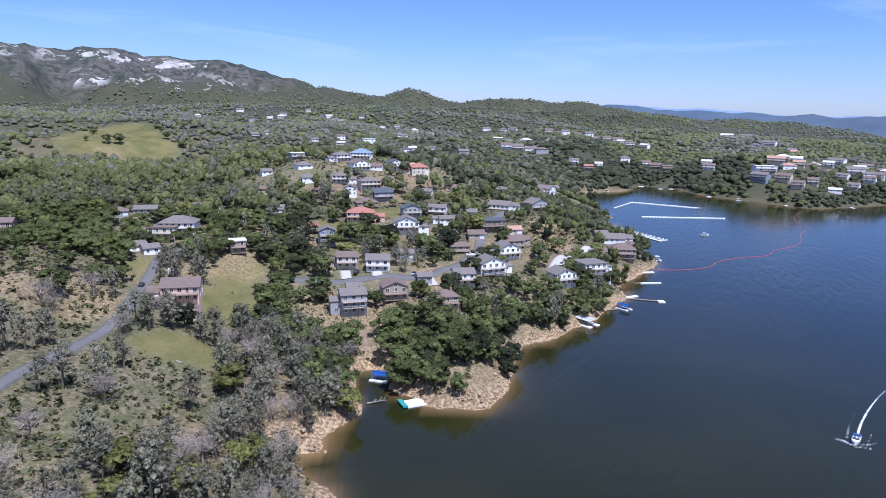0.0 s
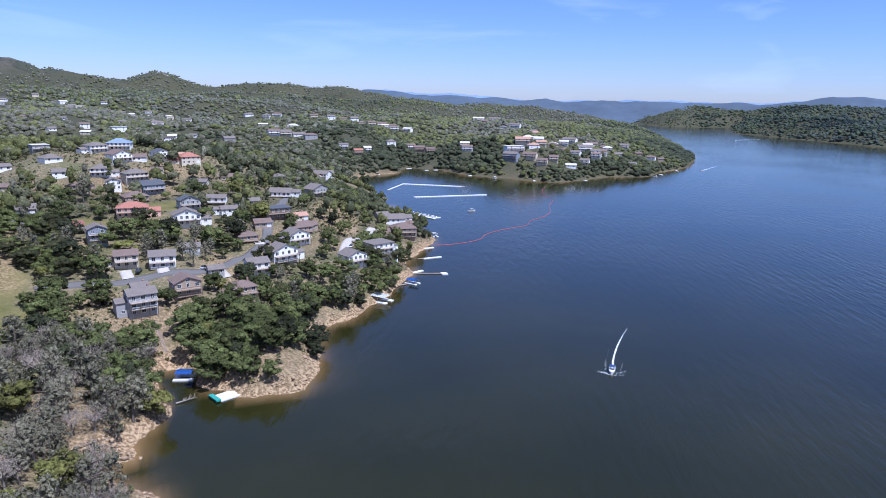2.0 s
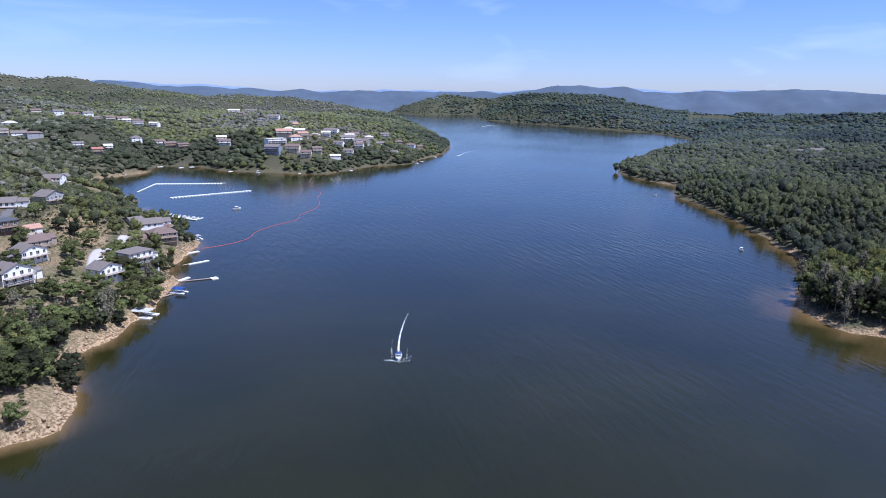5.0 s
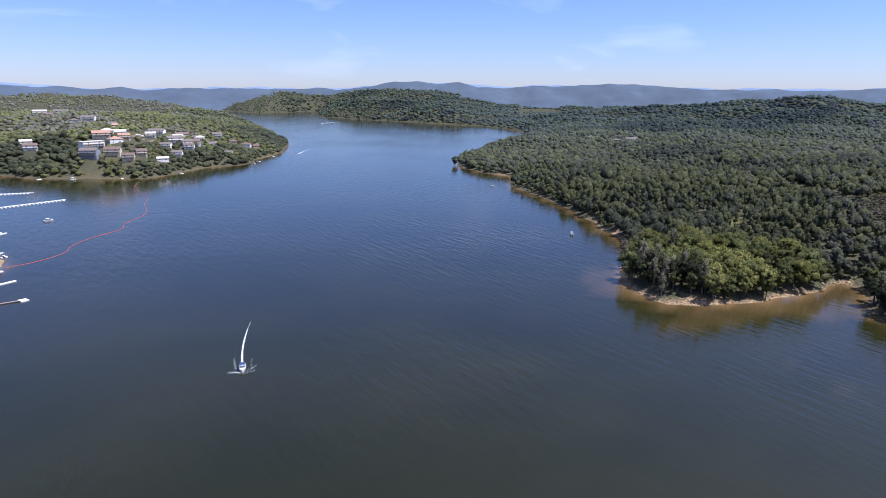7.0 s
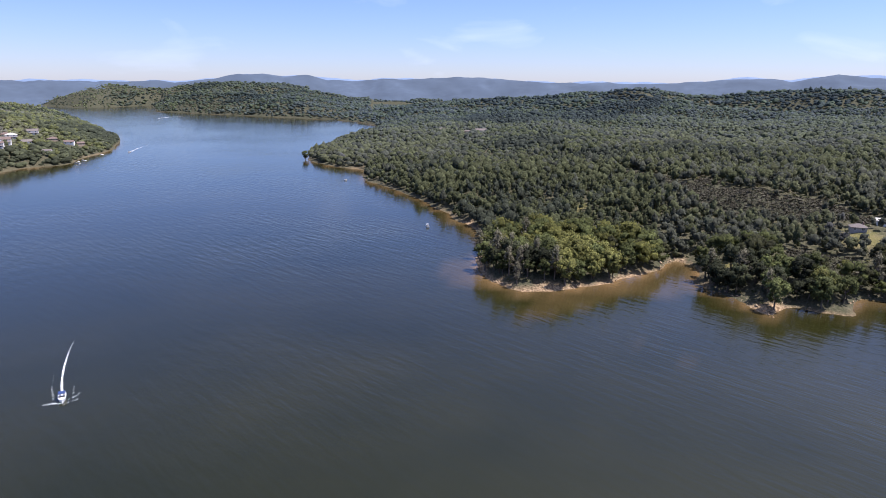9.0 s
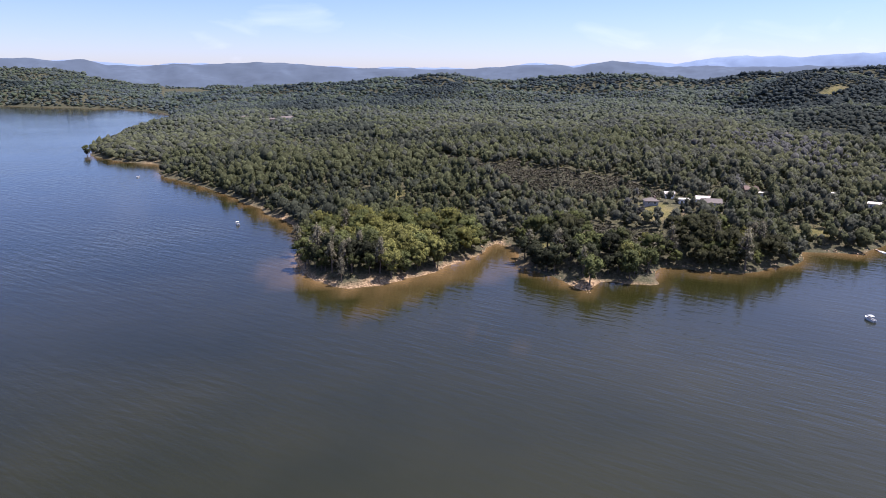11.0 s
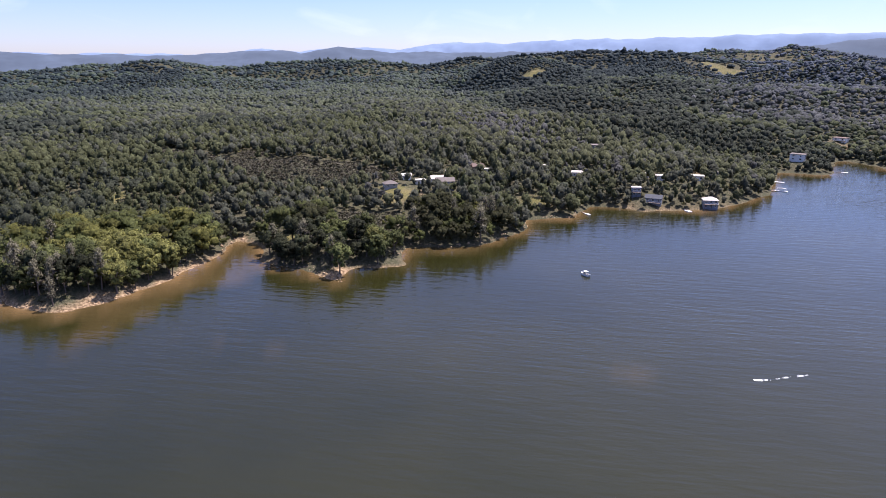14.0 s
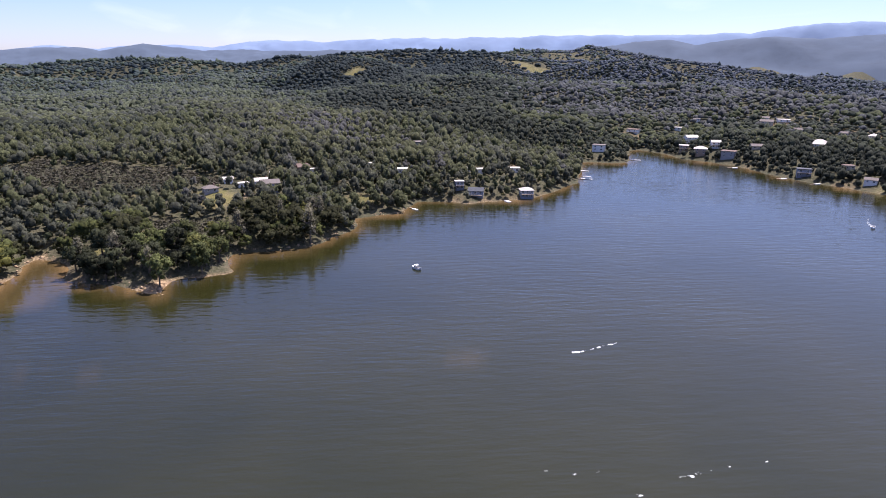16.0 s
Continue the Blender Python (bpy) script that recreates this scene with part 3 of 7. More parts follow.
def build_ground():
    radii = np.exp(np.linspace(math.log(30), math.log(4950), 250))
    x, y, faces = rings(0.45, 3.0, radii)
    sd = shore_distance(x, y)
    z = height(x, y, sd)
    me = mesh_arrays("ground", np.stack([x, y, z], 1), faces, GROUND, True)
    r = np.hypot(x, y)
    cover = np.zeros((len(x), 4), np.float32)
    shore = 1 - soft(sd + fractal(x, y, 26, 3, 51) * 2.6, 0.6, 3.0 + 6.0 * (x < 40) * (y < 270) + 3.0 * (x < 150) * (y < 460))
    shore = shore * np.where((x > 330) & (y < 20), 0.65 * soft(fractal(x, y, 40, 2, 55), -0.1, 0.4), 1.0)
    shore = shore * np.where(r > 480, 0.12 + 0.45 * soft(fractal(x, y, 70, 2, 53), 0.1, 0.7), 1.0)
    bare = soft(fractal(x, y, 60, 4, 61), 0.45, 0.9) * 0.5
    cover[:, 0] = np.clip(np.maximum.reduce([shore * (r < 1400), bare * (r < 900) * (x < 250), earth_cover(x, y) * 0.5]), 0, 1)
    cover[:, 1] = meadow_cover(x, y)
    cover[:, 2] = (1 - earth_cover(x, y)) * np.clip(soft(r, 600, 1100) * 0.9 + soft(fractal(x, y, 90, 3, 71), -0.3, 0.5) * np.where((x < 150) & (r < 400), 0.25, 0.55) + scrub_cover(x, y), 0, 1) * (1 - cover[:, 1])
    cover[:, 2] = np.where(x > 300, np.maximum(cover[:, 2], 0.85 * (1 - cover[:, 1])), cover[:, 2])
    burnt = soft(np.degrees(np.arctan2(x, y)), 122, 130) * soft(r, 850, 1000) * soft(fractal(x, y, 200, 3, 59), -0.4, 0.4)
    cover[:, 2] *= 1 - 0.2 * burnt
    cover[:, 3] = 1
    at = me.attributes.new("cover", "FLOAT_COLOR", "POINT")
    at.data.foreach_set("color", cover.ravel())
    at = me.attributes.new("chaparral", "FLOAT", "POINT")
    at.data.foreach_set("value", chaparral_cover(x, y, z).astype(np.float32))
    at = me.attributes.new("crag", "FLOAT", "POINT")
    at.data.foreach_set("value", crag_cover(x, y, z).astype(np.float32))
    tagged(new("ground", me), "hilly ground with dry grass, soil and rocky shores", "ground", kind="structure")


def build_water():
    radii = np.exp(np.linspace(math.log(2), math.log(4940), 160))
    x, y, faces = rings(0.75, 6.0, radii)
    sd = shore_distance(x, y)
    me = mesh_arrays("water", np.stack([x, y, 0 * x], 1), faces, WATER, True)
    n = fractal(x, y, 30, 3, 91)
    near = np.exp(-np.clip(-sd, 0, 99) / np.clip(1.8 + 2 * n + 1.5 * (x > 250), 0.8, 6)) * soft(-sd, -40, 0)
    # silt over the shallows off the eastern point
    bar = blob(x, y, 318, 60, 60, 14, -20) * 0.16 + blob(x, y, 330, 122, 30, 26, 60) * 0.15 + blob(x, y, 352, 30, 40, 20, -30) * 0.2 + blob(x, y, -36, 186, 9, 8, 0) * 0.2
    # thin drifts of reddish algae
    for cx, cy in ((262, 36), (250, 14), (205, -97), (181, -121), (197, -104)):
        bar = bar + blob(x, y, cx, cy, 13, 2, 50) * 0.045
    at = me.attributes.new("shallow", "FLOAT", "POINT")
    at.data.foreach_set("value", np.clip(near * 0.8 + bar, 0, 1).astype(np.float32))
    tagged(new("water", me), "dark lake water with wind ripples and silty shallows", "water", kind="structure")


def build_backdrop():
    """The far ranges, beyond the last woods, with haze painted into their blue-grey colour."""
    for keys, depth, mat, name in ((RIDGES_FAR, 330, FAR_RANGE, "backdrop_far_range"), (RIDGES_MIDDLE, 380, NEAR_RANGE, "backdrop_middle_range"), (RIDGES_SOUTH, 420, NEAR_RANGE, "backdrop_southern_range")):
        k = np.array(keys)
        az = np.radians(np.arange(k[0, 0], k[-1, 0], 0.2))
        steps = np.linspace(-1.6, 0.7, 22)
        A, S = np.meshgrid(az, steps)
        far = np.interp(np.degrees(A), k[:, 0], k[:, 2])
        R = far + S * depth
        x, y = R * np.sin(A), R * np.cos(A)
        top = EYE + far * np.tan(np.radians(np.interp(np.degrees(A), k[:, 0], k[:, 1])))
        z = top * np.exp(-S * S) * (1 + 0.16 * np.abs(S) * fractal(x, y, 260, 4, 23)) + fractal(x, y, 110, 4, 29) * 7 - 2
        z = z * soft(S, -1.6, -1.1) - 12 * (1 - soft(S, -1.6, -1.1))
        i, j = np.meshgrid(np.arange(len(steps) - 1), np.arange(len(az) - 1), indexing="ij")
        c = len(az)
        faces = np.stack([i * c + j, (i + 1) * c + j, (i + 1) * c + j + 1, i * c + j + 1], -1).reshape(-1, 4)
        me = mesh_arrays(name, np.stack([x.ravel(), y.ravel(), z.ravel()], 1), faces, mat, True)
        tagged(new(name, me), "far wooded mountain range on the skyline, haze in its blue colour", "mountains", kind="structure")


build_ground()
build_water()
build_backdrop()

# ---- trees and scrub ----
def leaves(rng, lumps, per_lump, size, spread=(0.34, 0.34, 0.3), centre=(0, 0, 0.62), lump=0.17, flat=0.8, fuzz=(0.75, 1.12), slim=1.0, core=0.0, sides=5):
    """A crown one metre high: triangles on uneven lumps, turned outwards. Rows of three corners and the way the leaf faces; with a core in each lump, a way for each corner."""
    tris, cores = [], []
    for _ in range(lumps):
        while True:
            c = rng.uniform(-1, 1, 3)
            if 0.25 < c @ c < 1:
                break
        c = c * spread + centre
        s = lump * rng.uniform(0.7, 1.3)
        if core:
            d = dome(rng, c, s * core, s * core * flat, sides)
            d[:, 3:] = d[:, 3:] * 0.65 + 0.5 * (d[:, :3] - np.array(centre) * (1, 1, 0.85)) / np.array(spread) / 1.3
            cores.append(d)
        n = rng.normal(size=(per_lump, 3))
        n[:, 2] += 0.25
        n /= np.linalg.norm(n, axis=1)[:, None]
        p = c + n * s * (1, 1, flat) * rng.uniform(*fuzz, (per_lump, 1))
        round_ = 0.55 * n + 0.55 * (p - np.array(centre) * (1, 1, 0.85)) / np.array(spread) / 1.3 + (0, 0, 0.3) + rng.normal(size=n.shape) * 0.10
        round_ /= np.linalg.norm(round_, axis=1)[:, None]
        n = n + rng.normal(size=n.shape) * 0.32
        n /= np.linalg.norm(n, axis=1)[:, None]
        u = np.cross(n, rng.normal(size=n.shape))
        u /= np.linalg.norm(u, axis=1)[:, None] + 1e-9
        v = np.cross(n, u)
        k = size * rng.uniform(0.6, 1.4, (per_lump, 1))
        u, v = u * slim, v / slim ** 0.8
        tris.append(np.stack([p - u * k - v * k * 0.6, p + u * k - v * k * 0.6, p + v * k, round_], 1))
    tris = np.concatenate(tris)
    if core:
        return np.concatenate([np.concatenate([tris[:, :3], np.repeat(tris[:, 3:], 3, 1)], 1), *cores])
    return tris


def dome(rng, centre=(0, 0, 0.5), wide=0.5, tall=0.45, sides=6, point=0.0):
    """A closed, uneven crown or lump of one; rows as leaves() gives them, but a way for each corner."""
    c = np.array(centre, float)
    turn = rng.uniform(0, 6.28)
    a = turn + np.arange(sides) * 2 * math.pi / sides
    low = np.stack([np.cos(a), np.sin(a), np.full(sides, -0.55)], 1) * rng.uniform(0.75, 1.1, (sides, 1))
    a = a + math.pi / sides
    mid = np.stack([np.cos(a) * 0.94, np.sin(a) * 0.94, np.full(sides, 0.45 - 0.1 * point)], 1) * (1 - 0.32 * point, 1 - 0.32 * point, 1) * rng.uniform(0.72, 1.12, (sides, 1))
    top = np.array([rng.uniform(-0.2, 0.2), rng.uniform(-0.2, 0.2), rng.uniform(0.74, 0.95) + 0.35 * point])
    tris = []
    for i in range(sides):
        j = (i + 1) % sides
        tris += [(low[i], low[j], mid[i]), (low[j], mid[j], mid[i]), (mid[i], mid[j], top)]
    tris = np.array(tris)
    way = tris / np.linalg.norm(tris, axis=2)[..., None] + (0, 0, 0.4)
    face = np.cross(tris[:, 1] - tris[:, 0], tris[:, 2] - tris[:, 0])
    face /= np.linalg.norm(face, axis=1)[:, None]
    way = way + 0.5 * face[:, None]
    return np.concatenate([tris * (wide, wide, tall) + c, way / np.linalg.norm(way, axis=2)[..., None]], 1)


def lumpy(rng, lumps, wide, tall, spread, centre=(0, 0, 0.5), tufts=0, size=0.08):
    """A crown of several closed lumps with some loose tufts of leaves on it; rows of three corners and three ways."""
    out = []
    for _ in range(lumps):
        c = rng.normal(size=3)
        c = c / np.linalg.norm(c) * rng.uniform(0.5, 1.0) * np.array(spread) + centre
        d = dome(rng, c, wide * rng.uniform(0.75, 1.25), tall * rng.uniform(0.8, 1.2), 4)
        out_way = (d[:, :3] - np.array(centre)) / (np.array(spread) + wide)
        d[:, 3:] = d[:, 3:] * 0.7 + out_way * 0.6
        out.append(d)
    if tufts:
        q = leaves(rng, tufts, 4, size, spread=np.array(spread) * 1.25, centre=centre, lump=wide * 0.75)
        out.append(np.concatenate([q[:, :3], np.repeat(q[:, 3:], 3, 1)], 1))
    return np.concatenate(out)


def branch(verts, faces, a, b, ra, rb, sides=5):
    a, b = Vector(a), Vector(b)
    q = (b - a).to_track_quat("Z", "Y")
    base = len(verts)
    for p, r in ((a, ra), (b, rb)):
        for i in range(sides):
            t = 2 * math.pi * i / sides
            verts.append(p + q @ Vector((r * math.cos(t), r * math.sin(t), 0)))
    for i in range(sides):
        j = (i + 1) % sides
        faces.append((base + i, base + j, base + sides + j, base + sides + i))


def trunk_mesh(rng, kind, mat):
    verts, faces = [], []
    lean = rng.uniform(-0.05, 0.05, 2)
    fork = 0.35 if kind != "pine" else 0.9
    top = (lean[0], lean[1], fork)
    branch(verts, faces, (0, 0, -0.08), top, 0.032, 0.02 if kind != "pine" else 0.008, 6)
    limbs = {"oak": 6, "pine": 8, "bare": 10}[kind]
    for i in range(limbs):
        a = 2 * math.pi * (i + rng.uniform(-0.3, 0.3)) / limbs * (1 if kind != "pine" else 2.4)
        h = fork * (rng.uniform(0.7, 1.0) if kind != "pine" else rng.uniform(0.35, 0.95))
        out = rng.uniform(0.2, 0.36) if kind != "pine" else 0.22 * (1.1 - h) + 0.08
        start = Vector((lean[0] * h / fork, lean[1] * h / fork, h))
        end = start + Vector((math.cos(a) * out, math.sin(a) * out, rng.uniform(0.2, 0.4) if kind != "pine" else 0.08))
        branch(verts, faces, start, end, 0.014, 0.006, 4)
        if kind == "bare":
            for _ in range(7):
                t = rng.uniform(0.3, 1)
                s = start.lerp(end, t)
                e = s + Vector((rng.uniform(-0.16, 0.16), rng.uniform(-0.16, 0.16), rng.uniform(0.02, 0.24)))
                branch(verts, faces, s, e, 0.005, 0.002, 3)
                for _ in range(2):
                    g = s.lerp(e, rng.uniform(0.4, 1))
                    branch(verts, faces, g, g + Vector((rng.uniform(-0.08, 0.08), rng.uniform(-0.08, 0.08), rng.uniform(0, 0.1))), 0.003, 0.0015, 3)
    return mesh_from("trunk", verts, faces, mat, True)


def crown_mesh(tris, mat, name="crown"):
    ways = np.repeat(tris[:, 3], 3, 0) if tris.shape[1] == 4 else tris[:, 3:].reshape(-1, 3)
    return mesh_arrays(name, tris[:, :3].reshape(-1, 3), np.arange(len(tris) * 3).reshape(-1, 3), mat, normals=ways)


def tree_kind(name, seed, kind, leaf, label, category="tree"):
    """One tree, a metre high, below the ground; copies take its meshes."""
    rng = np.random.RandomState(seed)
    root = tagged(new(name), label, category, "trees on the near slopes")
    t = new("trunk", trunk_mesh(rng, kind, GREY_WOOD if kind == "bare" else BARK))
    t.parent = root
    if kind == "oak":
        tris = leaves(rng, 30, 27, 0.025, spread=(0.37, 0.37, 0.31), centre=(0, 0, 0.58), lump=0.125, fuzz=(0.7, 1.35), slim=0.75, core=0.8, sides=4)
    elif kind == "pine":
        tris = np.concatenate([leaves(rng, 8, 22, 0.017, spread=(w * 1.4, w * 1.4, 0.09), centre=(0, 0, h), lump=0.075, flat=1.1, fuzz=(0.5, 1.7), slim=0.45, core=0.55, sides=3)
                               for h, w in ((0.35, 0.16), (0.5, 0.2), (0.64, 0.17), (0.78, 0.13), (0.9, 0.08))])
    else:
        tris = leaves(rng, 30, 24, 0.013, spread=(0.34, 0.34, 0.28), lump=0.17, fuzz=(0.3, 1.3), slim=0.3)
    c = new("crown", crown_mesh(tris, leaf))
    c.parent = root
    return root


TREE_KINDS = {
    "green": [tree_kind("oak_tree", s, "oak", LEAF_OAK, "broad green oak tree on a grassy slope") for s in (1, 2, 3)],
    "dark": [tree_kind("oak_tree", s, "oak", LEAF_LIVE, "dark evergreen oak tree with a dense round crown") for s in (4, 5, 6)],
    "pine": [tree_kind("pine_tree", s, "pine", LEAF_PINE, "tall open grey-green pine with a thin crown") for s in (7, 8, 9)],
    "bare": [tree_kind("bare_tree", s, "bare", GREY_WOOD, "leafless grey tree with many fine twigs") for s in (10, 11)],
    "spring": [tree_kind("oak_tree", s, "oak", LEAF_YELLOW, "young oak with bright yellow-green spring leaves") for s in (12, 13)],
}
for kinds in TREE_KINDS.values():
    for k in kinds:
        k.location = (0, -40, -60)


def plant(kind, x, y, z, tall, wide, rng):
    k = TREE_KINDS[kind][rng.randint(len(TREE_KINDS[kind]))]
    ob = copy_thing(k, pose(x, y, z, rng.uniform(-4, 4), rng.uniform(-4, 4), rng.uniform(0, 360)))
    ob.scale = (wide, wide, tall)
    return ob


def clear_of(x, y, spots, margin=0.0):
    ok = np.ones(x.shape, bool)
    for cx, cy, r in spots:
        ok &= (x - cx) ** 2 + (y - cy) ** 2 > (r + margin) ** 2
    return ok


def scatter(rng, r0, r1, spacing, a0=-44, a1=158):
    """Places with even spacing, jittered, on a ring."""
    n = int(2 * r1 / spacing)
    g = np.arange(n) * spacing - r1
    X, Y = np.meshgrid(g, g)
    X, Y = X.ravel() + rng.uniform(-0.48, 0.48, X.size) * spacing, Y.ravel() + rng.uniform(-0.48, 0.48, X.size) * spacing
    r, a = np.hypot(X, Y), np.degrees(np.arctan2(X, Y))
    keep = (r > r0) & (r < r1) & (a > a0) & (a < a1)
    return X[keep], Y[keep]


def wood(name, templates, x, y, z, tall, wide, tint, mat, rng, label, category="woodland"):
    """Many trees in one mesh."""
    pick = rng.randint(len(templates), size=len(x))
    verts, cols, ways = [], [], []
    for i, t in enumerate(templates):
        m = np.nonzero(pick == i)[0]
        if not len(m):
            continue
        a = rng.uniform(0, 2 * math.pi, len(m))
        c, s = np.cos(a)[:, None], np.sin(a)[:, None]
        p, w = t[:, :3].reshape(-1, 3), np.repeat(t[:, 3], 3, 0) if t.shape[1] == 4 else t[:, 3:].reshape(-1, 3)
        ways.append(np.stack([w[None, :, 0] * c - w[None, :, 1] * s, w[None, :, 0] * s + w[None, :, 1] * c, w[None, :, 2] + 0 * c], -1).reshape(-1, 3))
        px = (p[None, :, 0] * c - p[None, :, 1] * s) * wide[m, None] + x[m, None]
        py = (p[None, :, 0] * s + p[None, :, 1] * c) * wide[m, None] + y[m, None]
        pz = p[None, :, 2] * tall[m, None] + z[m, None]
        verts.append(np.stack([px, py, pz], -1).reshape(-1, 3))
        cols.append(np.repeat(tint[m], len(p), 0))
    verts, cols = np.concatenate(verts), np.concatenate(cols)
    me = mesh_arrays(name, verts, np.arange(len(verts)).reshape(-1, 3), mat, normals=np.concatenate(ways))
    at = me.attributes.new("tint", "FLOAT_COLOR", "POINT")
    at.data.foreach_set("color", np.concatenate([cols, np.ones((len(cols), 1))], 1).astype(np.float32).ravel())
    return tagged(new(name, me), label, category, kind="stuff")


TINTS = np.array([(0.058, 0.063, 0.036), (0.080, 0.086, 0.046), (0.112, 0.117, 0.045), (0.108, 0.109, 0.062), (0.128, 0.130, 0.054), (0.134, 0.129, 0.094)])


def tree_tints(x, y, rng, away_from_sun):
    """Kinds of tree in drifts: dark oak, green oak, grey pine; the eastern flats are lighter, the western woods greyer.
    Shade on slopes turned from the sun and distant haze go into the tint.
    """
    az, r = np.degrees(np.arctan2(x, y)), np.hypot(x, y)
    n = 1.15 * fractal(x, y, 260, 4, 101) + rng.normal(size=len(x)) * 0.2 + 0.2 * soft(r, 700, 2200) - 2.6 * np.clip(away_from_sun, -0.2, 0.3) * soft(r, 600, 1000)
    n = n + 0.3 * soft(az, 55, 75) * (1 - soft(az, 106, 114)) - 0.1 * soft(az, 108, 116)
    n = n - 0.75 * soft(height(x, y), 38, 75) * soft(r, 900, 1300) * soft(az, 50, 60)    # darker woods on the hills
    n = n + 1.1 * (0.36 - np.abs(fractal(x, y, 340, 3, 19))) * soft(r, 700, 1000) * soft(az, 96, 106)    # relief shading put into the tint: paler spurs, dark gullies
    n = np.where((az > 45) & (az < 84) & (r < 640), 0.02 + 0.5 * (n - 0.3), n)
    n = np.where((az > 45) & (r > 850), np.minimum(n, 0.41 + 0.3 * rng.uniform(size=len(x)) ** 3), n)
    burnt = soft(az, 122, 130) * soft(r, 850, 1000)
    n = np.where(rng.uniform(size=len(x)) < 0.6 * burnt, 2.0, n)
    n = np.where((rng.uniform(size=len(x)) < (0.25 + 0.3 * soft(r, 600, 900)) * (1 - soft(az, 4, 16)) * soft(r, 380, 560)), np.where(rng.uniform(size=len(x)) < 0.5, 2.0, 0.25), n)
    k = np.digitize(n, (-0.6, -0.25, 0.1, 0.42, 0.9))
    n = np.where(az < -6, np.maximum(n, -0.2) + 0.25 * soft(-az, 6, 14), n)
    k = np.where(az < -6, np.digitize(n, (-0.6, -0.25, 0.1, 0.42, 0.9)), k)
    blue = (soft(r, 600, 1900) * (0.35 + 0.65 * soft(az, 30, 50)))[:, None]     # haze put into the tint: bluer and paler with distance, bluer in the east
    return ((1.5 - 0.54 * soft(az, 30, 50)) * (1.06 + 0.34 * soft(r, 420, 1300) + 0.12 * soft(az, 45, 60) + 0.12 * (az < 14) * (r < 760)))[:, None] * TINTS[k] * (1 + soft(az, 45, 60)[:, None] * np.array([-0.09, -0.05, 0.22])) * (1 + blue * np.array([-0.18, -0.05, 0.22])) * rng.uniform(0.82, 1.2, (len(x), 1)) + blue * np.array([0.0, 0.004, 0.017])


